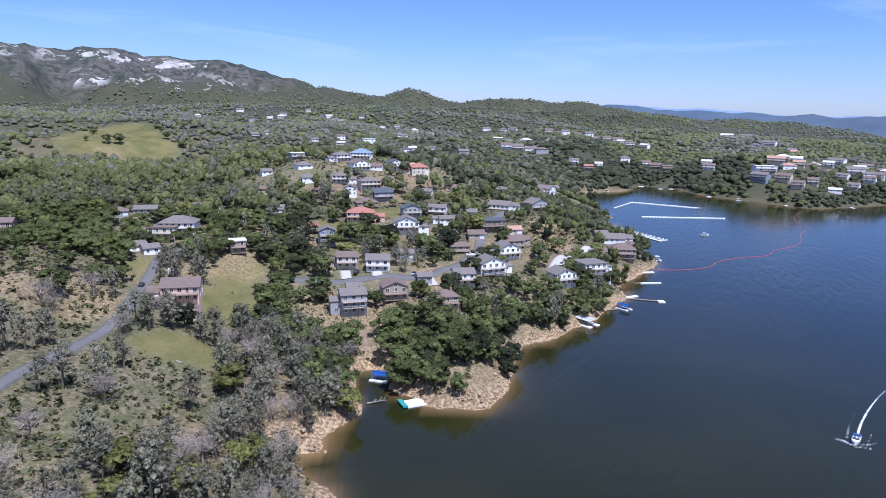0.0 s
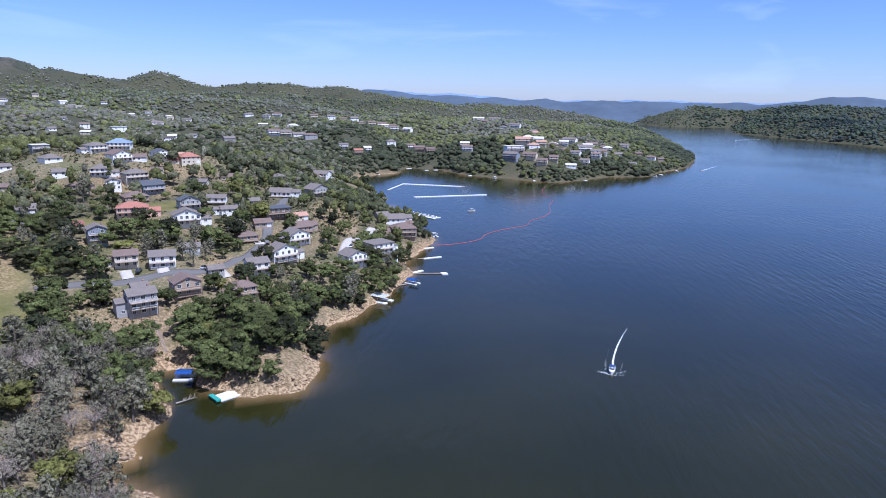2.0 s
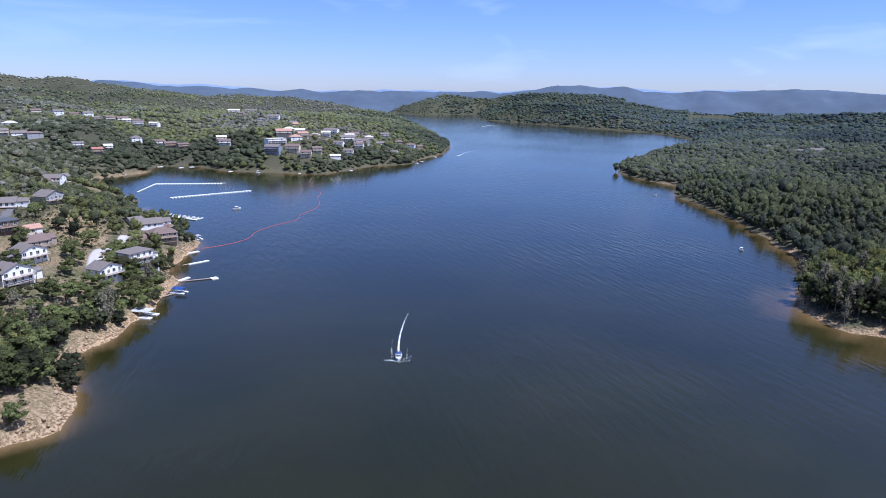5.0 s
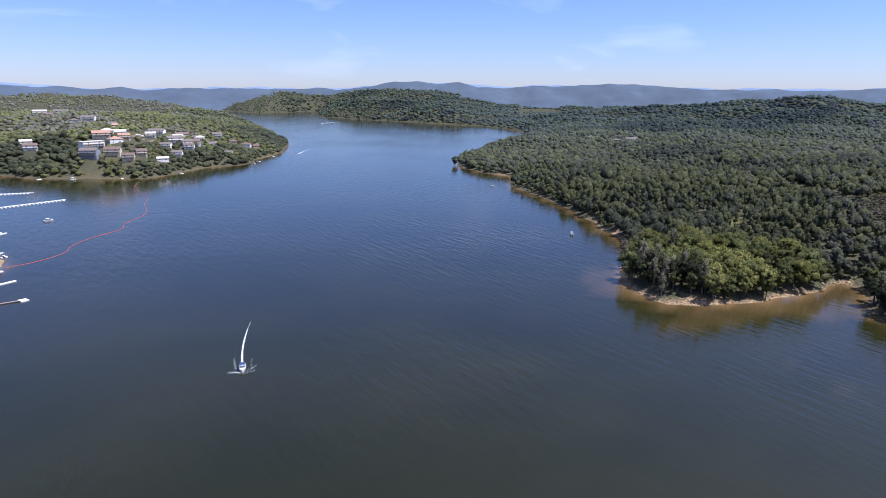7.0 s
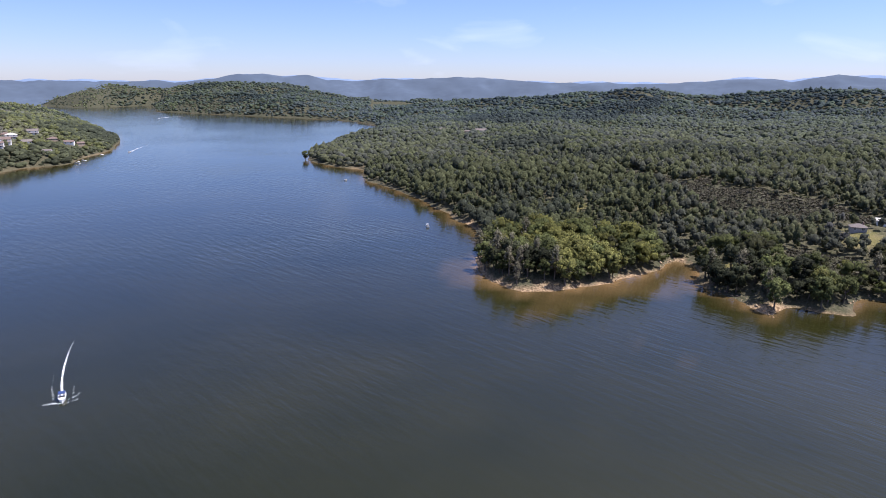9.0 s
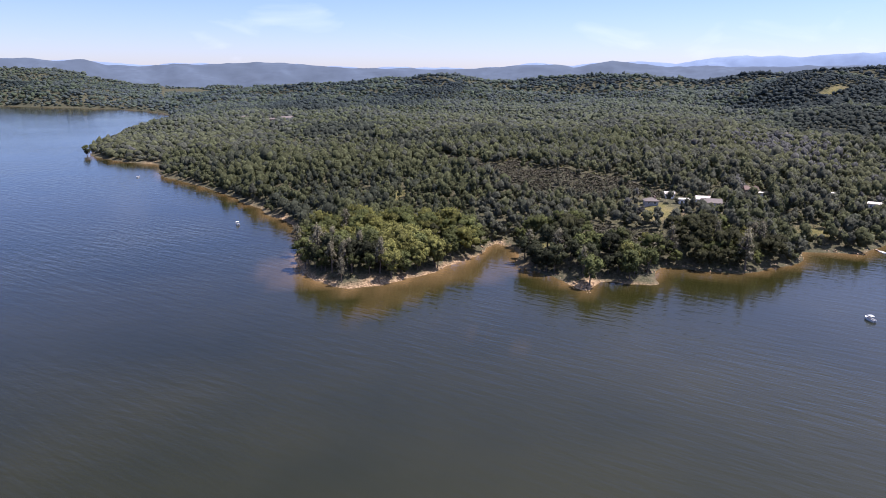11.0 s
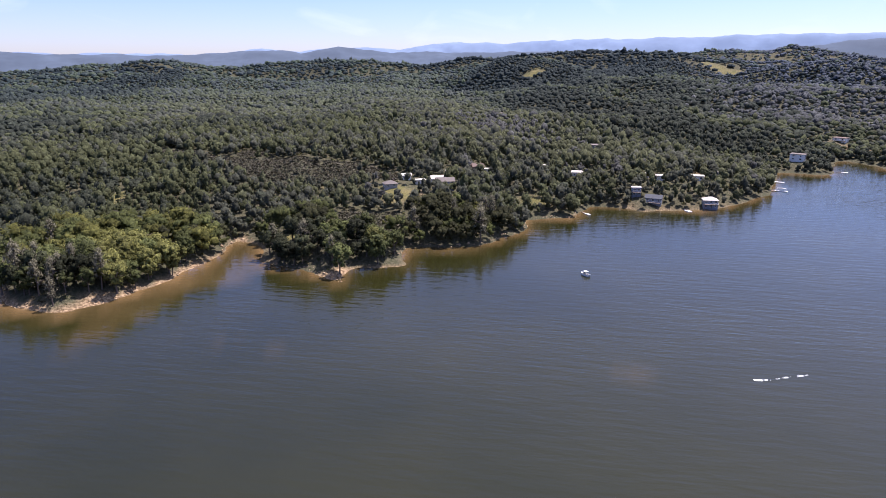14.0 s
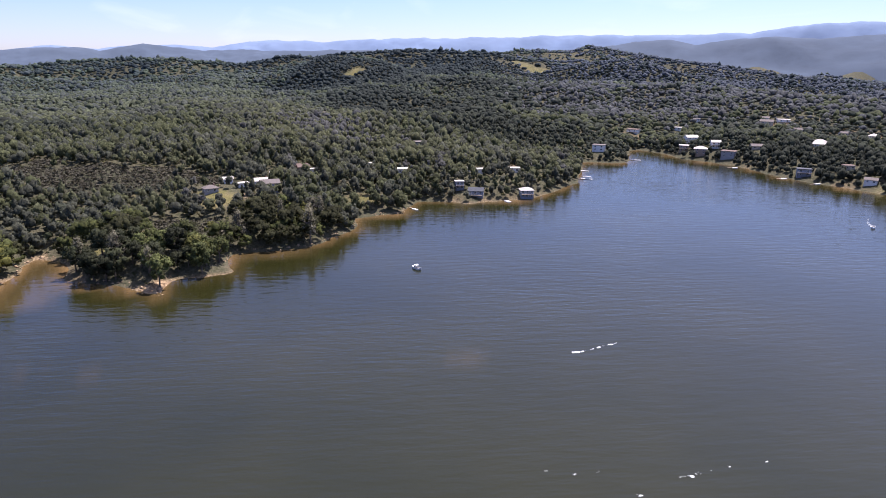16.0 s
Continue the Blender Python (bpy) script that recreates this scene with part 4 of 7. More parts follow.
def build_woods(clearings):
    rng = np.random.RandomState(42)
    lake_t = [leaves(rng, 6, 8, 0.06, spread=(0.26, 0.26, 0.26), centre=(0, 0, 0.55), lump=0.2, flat=0.95, fuzz=(0.85, 1.25), core=0.95, sides=4) for _ in range(7)]
    lake_t += [leaves(rng, 6, 8, 0.05, spread=(0.11, 0.11, 0.38), centre=(0, 0, 0.6), lump=0.16, flat=1.2, fuzz=(0.8, 1.3), core=0.9, sides=4) for _ in range(2)]
    near_t = [lumpy(rng, 2, 0.3, 0.32, (0.16, 0.16, 0.2), tufts=4, size=0.1) for _ in range(6)]
    near_t += [lumpy(rng, 1, 0.34, 0.6, (0.05, 0.05, 0.05), (0, 0, 0.62), tufts=6, size=0.09) for _ in range(2)]
    mid_t = [dome(rng, (0, 0, 0.5), 0.5, 0.46, 3, rng.uniform(0, 0.2)) for _ in range(5)] + [dome(rng, (0, 0, 0.5), 0.5, 0.46, 4) for _ in range(4)] + [dome(rng, (0, 0, 0.62), 0.36, 0.58, 3, 0.5) for _ in range(1)]
    far_t = [dome(rng, (0, 0, 0.5), 0.5, 0.46, 3, rng.uniform(0, 0.2)) for _ in range(9)] + [dome(rng, (0, 0, 0.6), 0.36, 0.58, 3, 0.5) for _ in range(1)]
    for name, temp, r0, r1, gap, tall, wide in (("woodland_lakeside", lake_t, 400, 570, 5.4, 9.4, 8.4), ("woodland_near", near_t, 570, 800, 5.0, 7.6, 7.8), ("woodland_middle", mid_t, 800, 1650, 6.7, 6.6, 8.8),
                                                ("woodland_far", far_t, 1650, 3000, 12.8, 7.6, 12.4), ("woodland_distant", far_t, 3000, 3680, 17.0, 7.5, 15.0)):
        x, y = scatter(rng, r0, r1, gap, a1=66 if name == "woodland_distant" else 158)
        sd = shore_distance(x, y)
        keep = sd > 1.2
        x, y, sd = x[keep], y[keep], sd[keep]
        r, az = np.hypot(x, y), np.degrees(np.arctan2(x, y))
        z = height(x, y, sd)
        thin = 0.93 - 0.5 * soft(fractal(x, y, 130, 3, 111), 0.15, 0.8) * (az < 30)
        shore_trees = 0.36 * soft(-sd, -70, -30) * (az < 32)
        thin = thin - 0.12 * soft(az, 122, 130) * soft(r, 850, 1000)
        thin = thin - 0.45 * soft(-az, -12, 2) * (r < 700) - 0.34 * soft(-np.hypot((x - 5) / 1.1, (y - 440) / 1.7), -115, -85) - 0.36 * (az < 32) * (r >= 700) + shore_trees * (r >= 700) - 0.12 * soft(-az, 8, 18) * soft(z, 110, 200)
        grove = soft(fractal(x, y, 52, 2, 119), -0.45, 0.25)
        thin = np.where((az < 32) & (r > 560), (thin + 0.3) * (0.25 + 0.75 * grove), thin)
        ok = rng.uniform(size=len(x)) < thin
        ok &= (meadow_cover(x, y) < 0.4) & ((scrub_cover(x, y) < 0.2) | (rng.uniform(size=len(x)) < 0.03)) & ((crag_cover(x, y, z) < 0.5) | (rng.uniform(size=len(x)) < 0.55))
        ok &= (open_cover(x, y) < 0.5) | (rng.uniform(size=len(x)) < 0.25)
        ok &= clear_of(x, y, clearings)
        wild = chaparral_cover(x, y, z)
        ok &= rng.uniform(size=len(x)) > wild * np.where(az > 100, 0.3, 1.25)
        x, y, z, wild = x[ok], y[ok], z[ok], wild[ok]
        n = len(x)
        village = soft(-az[ok], -14, -6) * (np.hypot(x, y) < 760)
        k = rng.uniform(0.6, 1.4, n) * (1 + 0.25 * fractal(x, y, 60, 2, 117)) * (1 + 0.3 * village) * (1 - np.where(az[ok] > 100, 0.25, 0.5) * wild)
        # how far each slope turns from the sun, for the shade in tints
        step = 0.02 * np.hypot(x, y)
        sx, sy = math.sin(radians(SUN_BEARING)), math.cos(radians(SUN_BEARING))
        away_from_sun = (height(x + sx * step, y + sy * step, sd[ok]) - height(x - sx * step, y - sy * step, sd[ok])) / (2 * step)
        label = {"woodland_lakeside": "mixed oaks and pines along the lake shore", "woodland_near": "dense mixed oak and pine trees behind the shore", "woodland_middle": "mixed oak and pine woods on the low hills"}.get(name, "far wooded hillsides")
        wide = wide * (1 - 0.4 * (az[ok] < 40) * (np.hypot(x, y) > 1650))
        wood(name, temp, x, y, z - 0.3, tall * k * rng.uniform(0.85, 1.25, n) * (1 - 0.22 * (az[ok] < 40)), wide * k, tree_tints(x, y, rng, away_from_sun), LEAF_FAR, rng, label)
        print(name, n)
    # scrub: dense dark brush, and single bushes on open slopes and below the trees
    bush_t = [leaves(rng, 2, 5, 0.22, spread=(0.3, 0.3, 0.12), centre=(0, 0, 0.4), lump=0.3) for _ in range(5)]
    x, y = scatter(rng, 90, 640, 2.3)
    sd = shore_distance(x, y)
    keep = sd > 3
    x, y, sd = x[keep], y[keep], sd[keep]
    sc, op = scrub_cover(x, y), open_cover(x, y)
    ok = rng.uniform(size=len(x)) < np.maximum(1.0 * sc, np.maximum(0.75 * op * (x < 150), np.where(x < 150, 0.3, 0.16))) * (1 - meadow_cover(x, y))
    ok &= clear_of(x, y, clearings)
    x, y, sc = x[ok], y[ok], sc[ok]
    z = height(x, y)
    k = np.where(sc > 0.5, rng.uniform(0.7, 1.4, len(x)), rng.uniform(0.25, 1.1, len(x)))
    tint = np.where(sc[:, None] > 0.5, np.array([[0.085, 0.078, 0.056]]), np.array([(0.145, 0.142, 0.055), (0.070, 0.080, 0.034), (0.20, 0.165, 0.10)])[rng.choice(3, len(x), p=(0.4, 0.35, 0.25))]) * rng.uniform(0.7, 1.3, (len(x), 1))
    wood("scrub", bush_t, x, y, z - 0.1, 1.9 * k, 3.0 * k, tint, BRUSH, rng, "low dry brush and chaparral on the slopes", "scrub")
    print("scrub", len(x))


def build_near_trees(clearings):
    """The nearest trees, each a thing; those further back go into one mesh."""
    rng = np.random.RandomState(7)
    x, y = scatter(rng, 60, 400, 5.8)
    sd = shore_distance(x, y)
    keep = sd > np.where(x > 250, 0.8, np.where(fractal(x, y, 34, 2, 57) < 0.1, 0.6, 4.0))
    x, y, sd = x[keep], y[keep], sd[keep]
    z = height(x, y, sd)
    thin = 0.95 - 0.2 * soft(fractal(x, y, 45, 3, 121), 0.1, 0.6)
    ok = (rng.uniform(size=len(x)) < thin) & (meadow_cover(x, y) < 0.4) & ((open_cover(x, y) < 0.5) | (rng.uniform(size=len(x)) < 0.10)) & clear_of(x, y, clearings)
    ok &= (scrub_cover(x, y) < 0.5) | (rng.uniform(size=len(x)) < 0.05)
    # open gardens between the village houses
    garden = soft(-np.hypot((x + 4) / 1.05, (y - 348) / 0.8), -80, -60)
    ok &= rng.uniform(size=len(x)) > 0.62 * garden
    x, y, z = x[ok], y[ok], z[ok]
    order = np.argsort(np.where(x < 150, np.hypot(x, y), np.hypot(x, y) * 0.86))
    x, y, z = x[order], y[order], z[order]
    n = fractal(x, y, 55, 3, 131)
    rest = {"oak": [], "pine": []}
    count = collections.Counter()
    for i in range(len(x)):
        q = n[i] + rng.normal() * 0.35
        west = x[i] < 150
        if west:
            near_point = x[i] < -20 and y[i] < 250
            front = x[i] < -10 and y[i] < 185
            kind = "bare" if near_point and rng.rand() < (0.42 if front else 0.16) else "pine" if q > (-0.8 if front else 0.0 if near_point else 0.5) else "dark" if q > (0.12 if y[i] > 240 else -0.3) else "green"
        else:
            kind = ("pine" if q > 0.6 else "dark" if q > 0.35 else "spring" if q < -0.3 else "green") if y[i] > 40 else ("pine" if q > 0.45 else "green" if q < -0.3 else "dark")
        if rng.rand() < 0.05:
            kind = "spring"
        tall = rng.uniform(7.0, 12.5) * (1.25 if kind == "pine" else 1.0) * (1.0 if y[i] < 270 else 0.85) * (1.0 if west else 1.4)
        wide = tall * (rng.uniform(0.95, 1.2) if kind == "pine" else rng.uniform(1.05, 1.4)) * (1.0 if west else 0.7)
        name = {"pine": "pine", "bare": "bare"}.get(kind, "oak")
        count[name] += 1
        if count[name] <= 252:
            plant(kind, float(x[i]), float(y[i]), float(z[i]), tall, wide, rng)
        else:
            rest["pine" if name != "oak" else "oak"].append((x[i], y[i], z[i] - 0.2, tall, wide, *{"green": (0.105, 0.118, 0.042), "dark": (0.060, 0.062, 0.030), "spring": (0.15, 0.15, 0.045)}.get(kind, (0.2, 0.18, 0.135))))
    print("near trees", count)
    oaks = [leaves(rng, 16, 12, 0.034, spread=(0.38, 0.38, 0.29), lump=0.15, fuzz=(0.75, 1.35), slim=0.75, core=0.8, sides=4) for _ in range(5)]
    pines = [leaves(rng, 14, 10, 0.04, spread=(0.17, 0.17, 0.36), centre=(0, 0, 0.58), lump=0.12, flat=1.1) for _ in range(4)]
    for name, temp, label in (("oak", oaks, "green oaks among the houses and along the shore"), ("pine", pines, "grey pines among the houses and along the shore")):
        if rest[name]:
            q = np.array(rest[name])
            wood(name + "_trees", temp, q[:, 0], q[:, 1], q[:, 2], q[:, 3], q[:, 4], np.where(q[:, :1] > 250, 1.1, 1.45) * q[:, 5:8] * rng.uniform(0.7, 1.3, (len(q), 1)), LEAF_FAR, rng, label)


CLEARINGS = []


VILLAGE_TREES = {     # x, y, width of the crown
    "green": [(-59, 308, 15), (-52, 367, 15), (-88, 430, 15), (-37, 347, 13), (-10, 351, 15), (-29, 282, 10), (-14, 447, 13), (37, 388, 10), (3, 350, 9), (53, 362, 12), (-5, 335, 7), (-52, 283, 6), (-84, 385, 15), (-61, 403, 14), (-66, 394, 10), (33, 375, 10), (7, 382, 15), (106, 533, 15), (136, 562, 15), (102, 559, 15), (49, 426, 11), (66, 626, 15), (82, 607, 14)],
    "dark": [(-29, 362, 15), (3, 365, 15), (-46, 390, 10), (-75, 357, 15), (4, 305, 12), (-71, 324, 15), (15, 558, 15), (65, 412, 11), (171, 765, 15), (58, 413, 10), (44, 580, 15), (30, 581, 15), (116, 478, 10)],
    "spring": [(19, 391, 15), (19, 394, 14), (9, 451, 15)],
    "pine": [(-19, 322, 11), (-80, 438, 15)],
}


def build_single_trees():
    """Broad trees between the village houses, and single oaks on the high meadow."""
    rng = np.random.RandomState(31)
    for kind, spots in VILLAGE_TREES.items():
        for x, y, wide in spots:
            plant(kind, x, y, float(height(np.array([x]), np.array([y]))[0]) - 0.2, wide * (1.25 if kind == "pine" else 0.88), wide, rng)
    for x, y, tall in ((-372, 740, 11), (-361, 744, 12), (-328, 793, 9), (-417, 797, 8), (-425, 815, 8), (-304, 778, 9), (-350, 830, 7), (-396, 742, 6)):
        plant("green", x, y, float(height(np.array([x]), np.array([y]))[0]), tall, tall * 1.25, rng)


def build_rocks():
    """Boulders and broken stone along the near shores."""
    rng = np.random.RandomState(23)
    x, y = scatter(rng, 90, 460, 1.5)
    sd = shore_distance(x, y)
    keep = (sd > -0.8) & (sd < np.where(x > 250, 2.2, 6)) & (((x < 150) & (y < 460)) | ((x < 420) & (y < 160)))
    x, y, sd = x[keep], y[keep], sd[keep]
    ok = rng.uniform(size=len(x)) < 0.8 * soft(fractal(x, y, 22, 2, 57), -0.5, 0.2)
    x, y = x[ok], y[ok]
    z = height(x, y)
    unit = np.array([(1, 0, 0), (-1, 0, 0), (0, 1, 0), (0, -1, 0), (0, 0, 1), (0, 0, -1)], float)
    faces = [(0, 2, 4), (2, 1, 4), (1, 3, 4), (3, 0, 4), (2, 0, 5), (1, 2, 5), (3, 1, 5), (0, 3, 5)]
    verts, idx = [], []
    for i in range(len(x)):
        r = rng.uniform(0.2, 0.7) * (2.0 if rng.rand() < 0.12 else 1)
        p = unit * rng.uniform(0.6, 1.3, (6, 1)) * r * (1, 1, 0.7) + rng.normal(size=(6, 3)) * r * 0.2
        b = len(verts) * 6
        verts.append(p + (x[i], y[i], z[i] + r * 0.15))
        idx += [(a + b, c + b, d + b) for a, c, d in faces]
    me = mesh_arrays("shore_rocks", np.concatenate(verts), idx, ROCK)
    tagged(new("shore_rocks", me), "pale broken rocks and boulders along the waterline", "rocks", kind="stuff")
    print("rocks", len(x))
# houses: x, y, width, depth, storeys, decks, turn, roof, wall, roof colour
VILLAGE_FRONT = [
    (-39, 278, 10.8, 8.7, 3, 2, 18, 'side', 'grey', 'slate'),
    (-41, 297, 6.6, 6.2, 1, 0, 18, 'side', 'grey', 'slate'),
    (-22, 291, 11.2, 9.4, 2, 2, 16, 'front', 'tan', 'brown'),
    (1, 284, 10.5, 8.9, 2, 2, 20, 'hip', 'tan', 'brown'),
    (-48, 325, 9.9, 8.8, 2, 1, 8, 'side', 'cream', 'brown'),
    (-32, 321, 11.3, 9.5, 2, 2, 2, 'side', 'white', 'slate'),
    (-64, 359, 8.6, 8.2, 3, 2, 15, 'front', 'bluegrey', 'slate'),
    (-76, 374, 7.7, 7.3, 1, 1, 20, 'side', 'tan', 'redbrown'),
    (10, 315, 10.0, 8.8, 2, 1, 13, 'side', 'white', 'slate'),
    (24, 335, 14.1, 9.2, 2, 2, 26, 'front', 'white', 'slate'),
    (35, 362, 12.8, 9.8, 2, 1, 24, 'front', 'white', 'slate'),
    (39, 379, 12.8, 11.3, 1, 1, 19, 'side', 'tan', 'brown'),
    (43, 406, 9.6, 7.8, 1, 0, 14, 'side', 'cream', 'orange'),
    (-9, 315, 6.9, 6.5, 1, 0, 12, 'side', 'grey', 'slate'),
    (9, 365, 10.4, 9.1, 1, 1, 11, 'hip', 'tan', 'brown'),
    (-20, 340, 9.2, 7.0, 1, 0, 3, 'side', 'grey', 'slate'),
]
VILLAGE_MIDDLE = [
    (-22, 386, 13.0, 9.9, 2, 1, 7, 'front', 'white', 'slate'),
    (-50, 397, 14.1, 10.0, 2, 1, 2, 'hip', 'coral', 'red'),
    (-53, 450, 13.0, 10.2, 1, 1, 20, 'hip', 'tan', 'brown'),
    (-21, 420, 10.6, 7.0, 2, 1, 18, 'front', 'grey', 'dark'),
    (-4, 436, 10.3, 7.3, 1, 1, -11, 'side', 'white', 'slate'),
    (-45, 469, 12.7, 11.1, 2, 1, 29, 'side', 'bluegrey', 'dark'),
    (-55, 485, 13.2, 9.1, 2, 1, 26, 'hip', 'cream', 'slate'),
    (-41, 491, 6.5, 6.2, 2, 0, -3, 'side', 'cream', 'brown'),
    (-67, 472, 8.0, 7.6, 2, 0, 9, 'front', 'white', 'slate'),
    (-83, 458, 9.4, 7.0, 2, 1, -15, 'hip', 'tan', 'brown'),
    (-76, 493, 10.9, 9.5, 2, 1, -1, 'hip', 'white', 'slate'),
    (-88, 568, 12.6, 8.9, 2, 1, 41, 'hip', 'white', 'slate'),
    (-72, 579, 15.7, 13.0, 2, 1, -3, 'hip', 'white', 'blue'),
    (-21, 537, 12.6, 11.3, 2, 0, 19, 'hip', 'cream', 'red'),
    (-26, 545, 11.0, 9.0, 1, 0, 3, 'hip', 'cream', 'orange'),
    (-41, 547, 11.1, 9.8, 2, 1, 24, 'front', 'white', 'dark'),
]
VILLAGE_UPPER = [
    (-69, 537, 12.8, 11.4, 2, 1, 32, 'front', 'white', 'brown'),
    (-57, 541, 11.9, 8.6, 1, 0, -1, 'side', 'white', 'brown'),
    (-14, 483, 9.8, 7.0, 1, 0, -16, 'side', 'cream', 'slate'),
    (11, 464, 7.0, 6.7, 1, 0, -23, 'hip', 'cream', 'brown'),
    (28, 399, 14.1, 10.2, 2, 1, 16, 'flat', 'brown', 'dark'),
    (41, 478, 13.7, 11.0, 1, 1, -20, 'side', 'white', 'slate'),
    (57, 543, 9.2, 7.6, 1, 0, -4, 'flat', 'white', 'slate'),
    (70, 503, 14.5, 10.6, 2, 1, 33, 'front', 'grey', 'slate'),
    (49, 566, 8.6, 8.2, 2, 0, 4, 'hip', 'cream', 'slate'),
    (16, 426, 9.3, 7.0, 1, 0, 2, 'side', 'white', 'slate'),
    (83, 632, 11.8, 9.8, 1, 0, -30, 'hip', 'cream', 'brown'),
    (98, 640, 13.1, 11.7, 2, 1, -33, 'side', 'white', 'slate'),
    (109, 679, 12.8, 10.7, 1, 0, 8, 'side', 'white', 'slate'),
    (19, 385, 8.4, 8.0, 1, 0, 7, 'side', 'tan', 'brown'),
    (2, 413, 9.0, 7.0, 1, 0, 10, 'side', 'white', 'slate'),
    (6, 538, 10.9, 9.2, 1, 0, -7, 'side', 'cream', 'brown'),
]
VILLAGE_WEST = [
    (-173, 350, 9.2, 7.3, 1, 0, 26, 'hip', 'grey', 'brown'),
    (-165, 365, 12.1, 7.9, 1, 0, 14, 'side', 'bluegrey', 'slate'),
    (-154, 401, 17.3, 11.4, 1, 1, -5, 'side', 'white', 'brown'),
    (-141, 350, 18.3, 13.0, 2, 1, 7, 'hip', 'white', 'slate'),
    (-146, 341, 13.7, 9.6, 2, 1, 8, 'flat', 'cream', 'brown'),
    (-147, 311, 8.1, 7.7, 1, 0, 45, 'side', 'white', 'slate'),
    (-138, 306, 7.3, 7.0, 1, 0, 39, 'side', 'white', 'slate'),
    (-102, 323, 7.4, 7.0, 2, 2, 23, 'flat', 'tan', 'cream'),
    (-107, 264, 14.7, 12.3, 2, 1, 12, 'side', 'coral', 'brown'),
    (-109, 248, 6.8, 6.5, 1, 0, 14, 'side', 'brown', 'brown'),
    (-99, 246, 11.1, 9.8, 1, 1, 17, 'hip', 'brown', 'brown'),
    (-108, 420, 12.4, 11.0, 1, 0, 7, 'side', 'bluegrey', 'slate'),
    (-207, 307, 10.6, 7.8, 2, 1, 14, 'side', 'tan', 'brown'),
    (-102, 498, 8.6, 8.1, 1, 0, 13, 'side', 'white', 'slate'),
    (-139, 519, 8.2, 7.7, 1, 0, 29, 'side', 'white', 'slate'),
    (-128, 475, 8.3, 7.9, 1, 0, -4, 'side', 'cream', 'brown'),
]
VILLAGE_SHORE = [
    (62, 338, 12.1, 10.1, 2, 1, 25, 'front', 'white', 'slate'),
    (81, 357, 14.1, 12.0, 3, 2, 22, 'flat', 'white', 'slate'),
    (115, 420, 16.0, 13.0, 2, 2, -3, 'hip', 'tan', 'brown'),
    (115, 442, 13.8, 12.2, 1, 0, -5, 'side', 'white', 'slate'),
    (107, 446, 8.5, 8.1, 1, 0, 8, 'side', 'grey', 'slate'),
    (124, 437, 9.2, 7.4, 1, 0, 35, 'hip', 'cream', 'brown'),
]
HEADLAND_TOP = [
    (611, 1455, 26.0, 13.0, 1, 0, -2, 'hip', 'grey', 'dark'),
    (621, 1396, 26.0, 13.0, 2, 1, -33, 'side', 'white', 'slate'),
    (568, 1234, 13.8, 10.1, 1, 0, -41, 'hip', 'white', 'slate'),
    (593, 1232, 23.1, 13.0, 2, 1, -43, 'side', 'white', 'slate'),
    (396, 829, 26.0, 13.0, 3, 2, -1, 'flat', 'white', 'cream'),
    (383, 809, 19.6, 13.0, 3, 2, -48, 'side', 'bluegrey', 'slate'),
    (429, 869, 21.3, 13.0, 2, 1, -25, 'side', 'cream', 'orange'),
    (409, 805, 18.3, 13.0, 2, 1, -40, 'side', 'cream', 'brown'),
    (431, 839, 15.9, 12.7, 2, 0, -11, 'hip', 'white', 'orange'),
    (484, 930, 21.2, 13.0, 2, 1, -31, 'side', 'white', 'cream'),
    (584, 1136, 15.1, 10.0, 1, 0, -6, 'side', 'white', 'slate'),
    (495, 899, 17.3, 11.4, 1, 0, -29, 'hip', 'cream', 'brown'),
    (562, 962, 22.6, 13.0, 2, 1, -49, 'side', 'white', 'slate'),
    (528, 863, 22.2, 13.0, 2, 1, -9, 'side', 'white', 'slate'),
    (590, 941, 18.8, 13.0, 1, 0, -18, 'side', 'cream', 'brown'),
    (546, 845, 18.7, 12.6, 2, 1, -36, 'side', 'white', 'brown'),
]
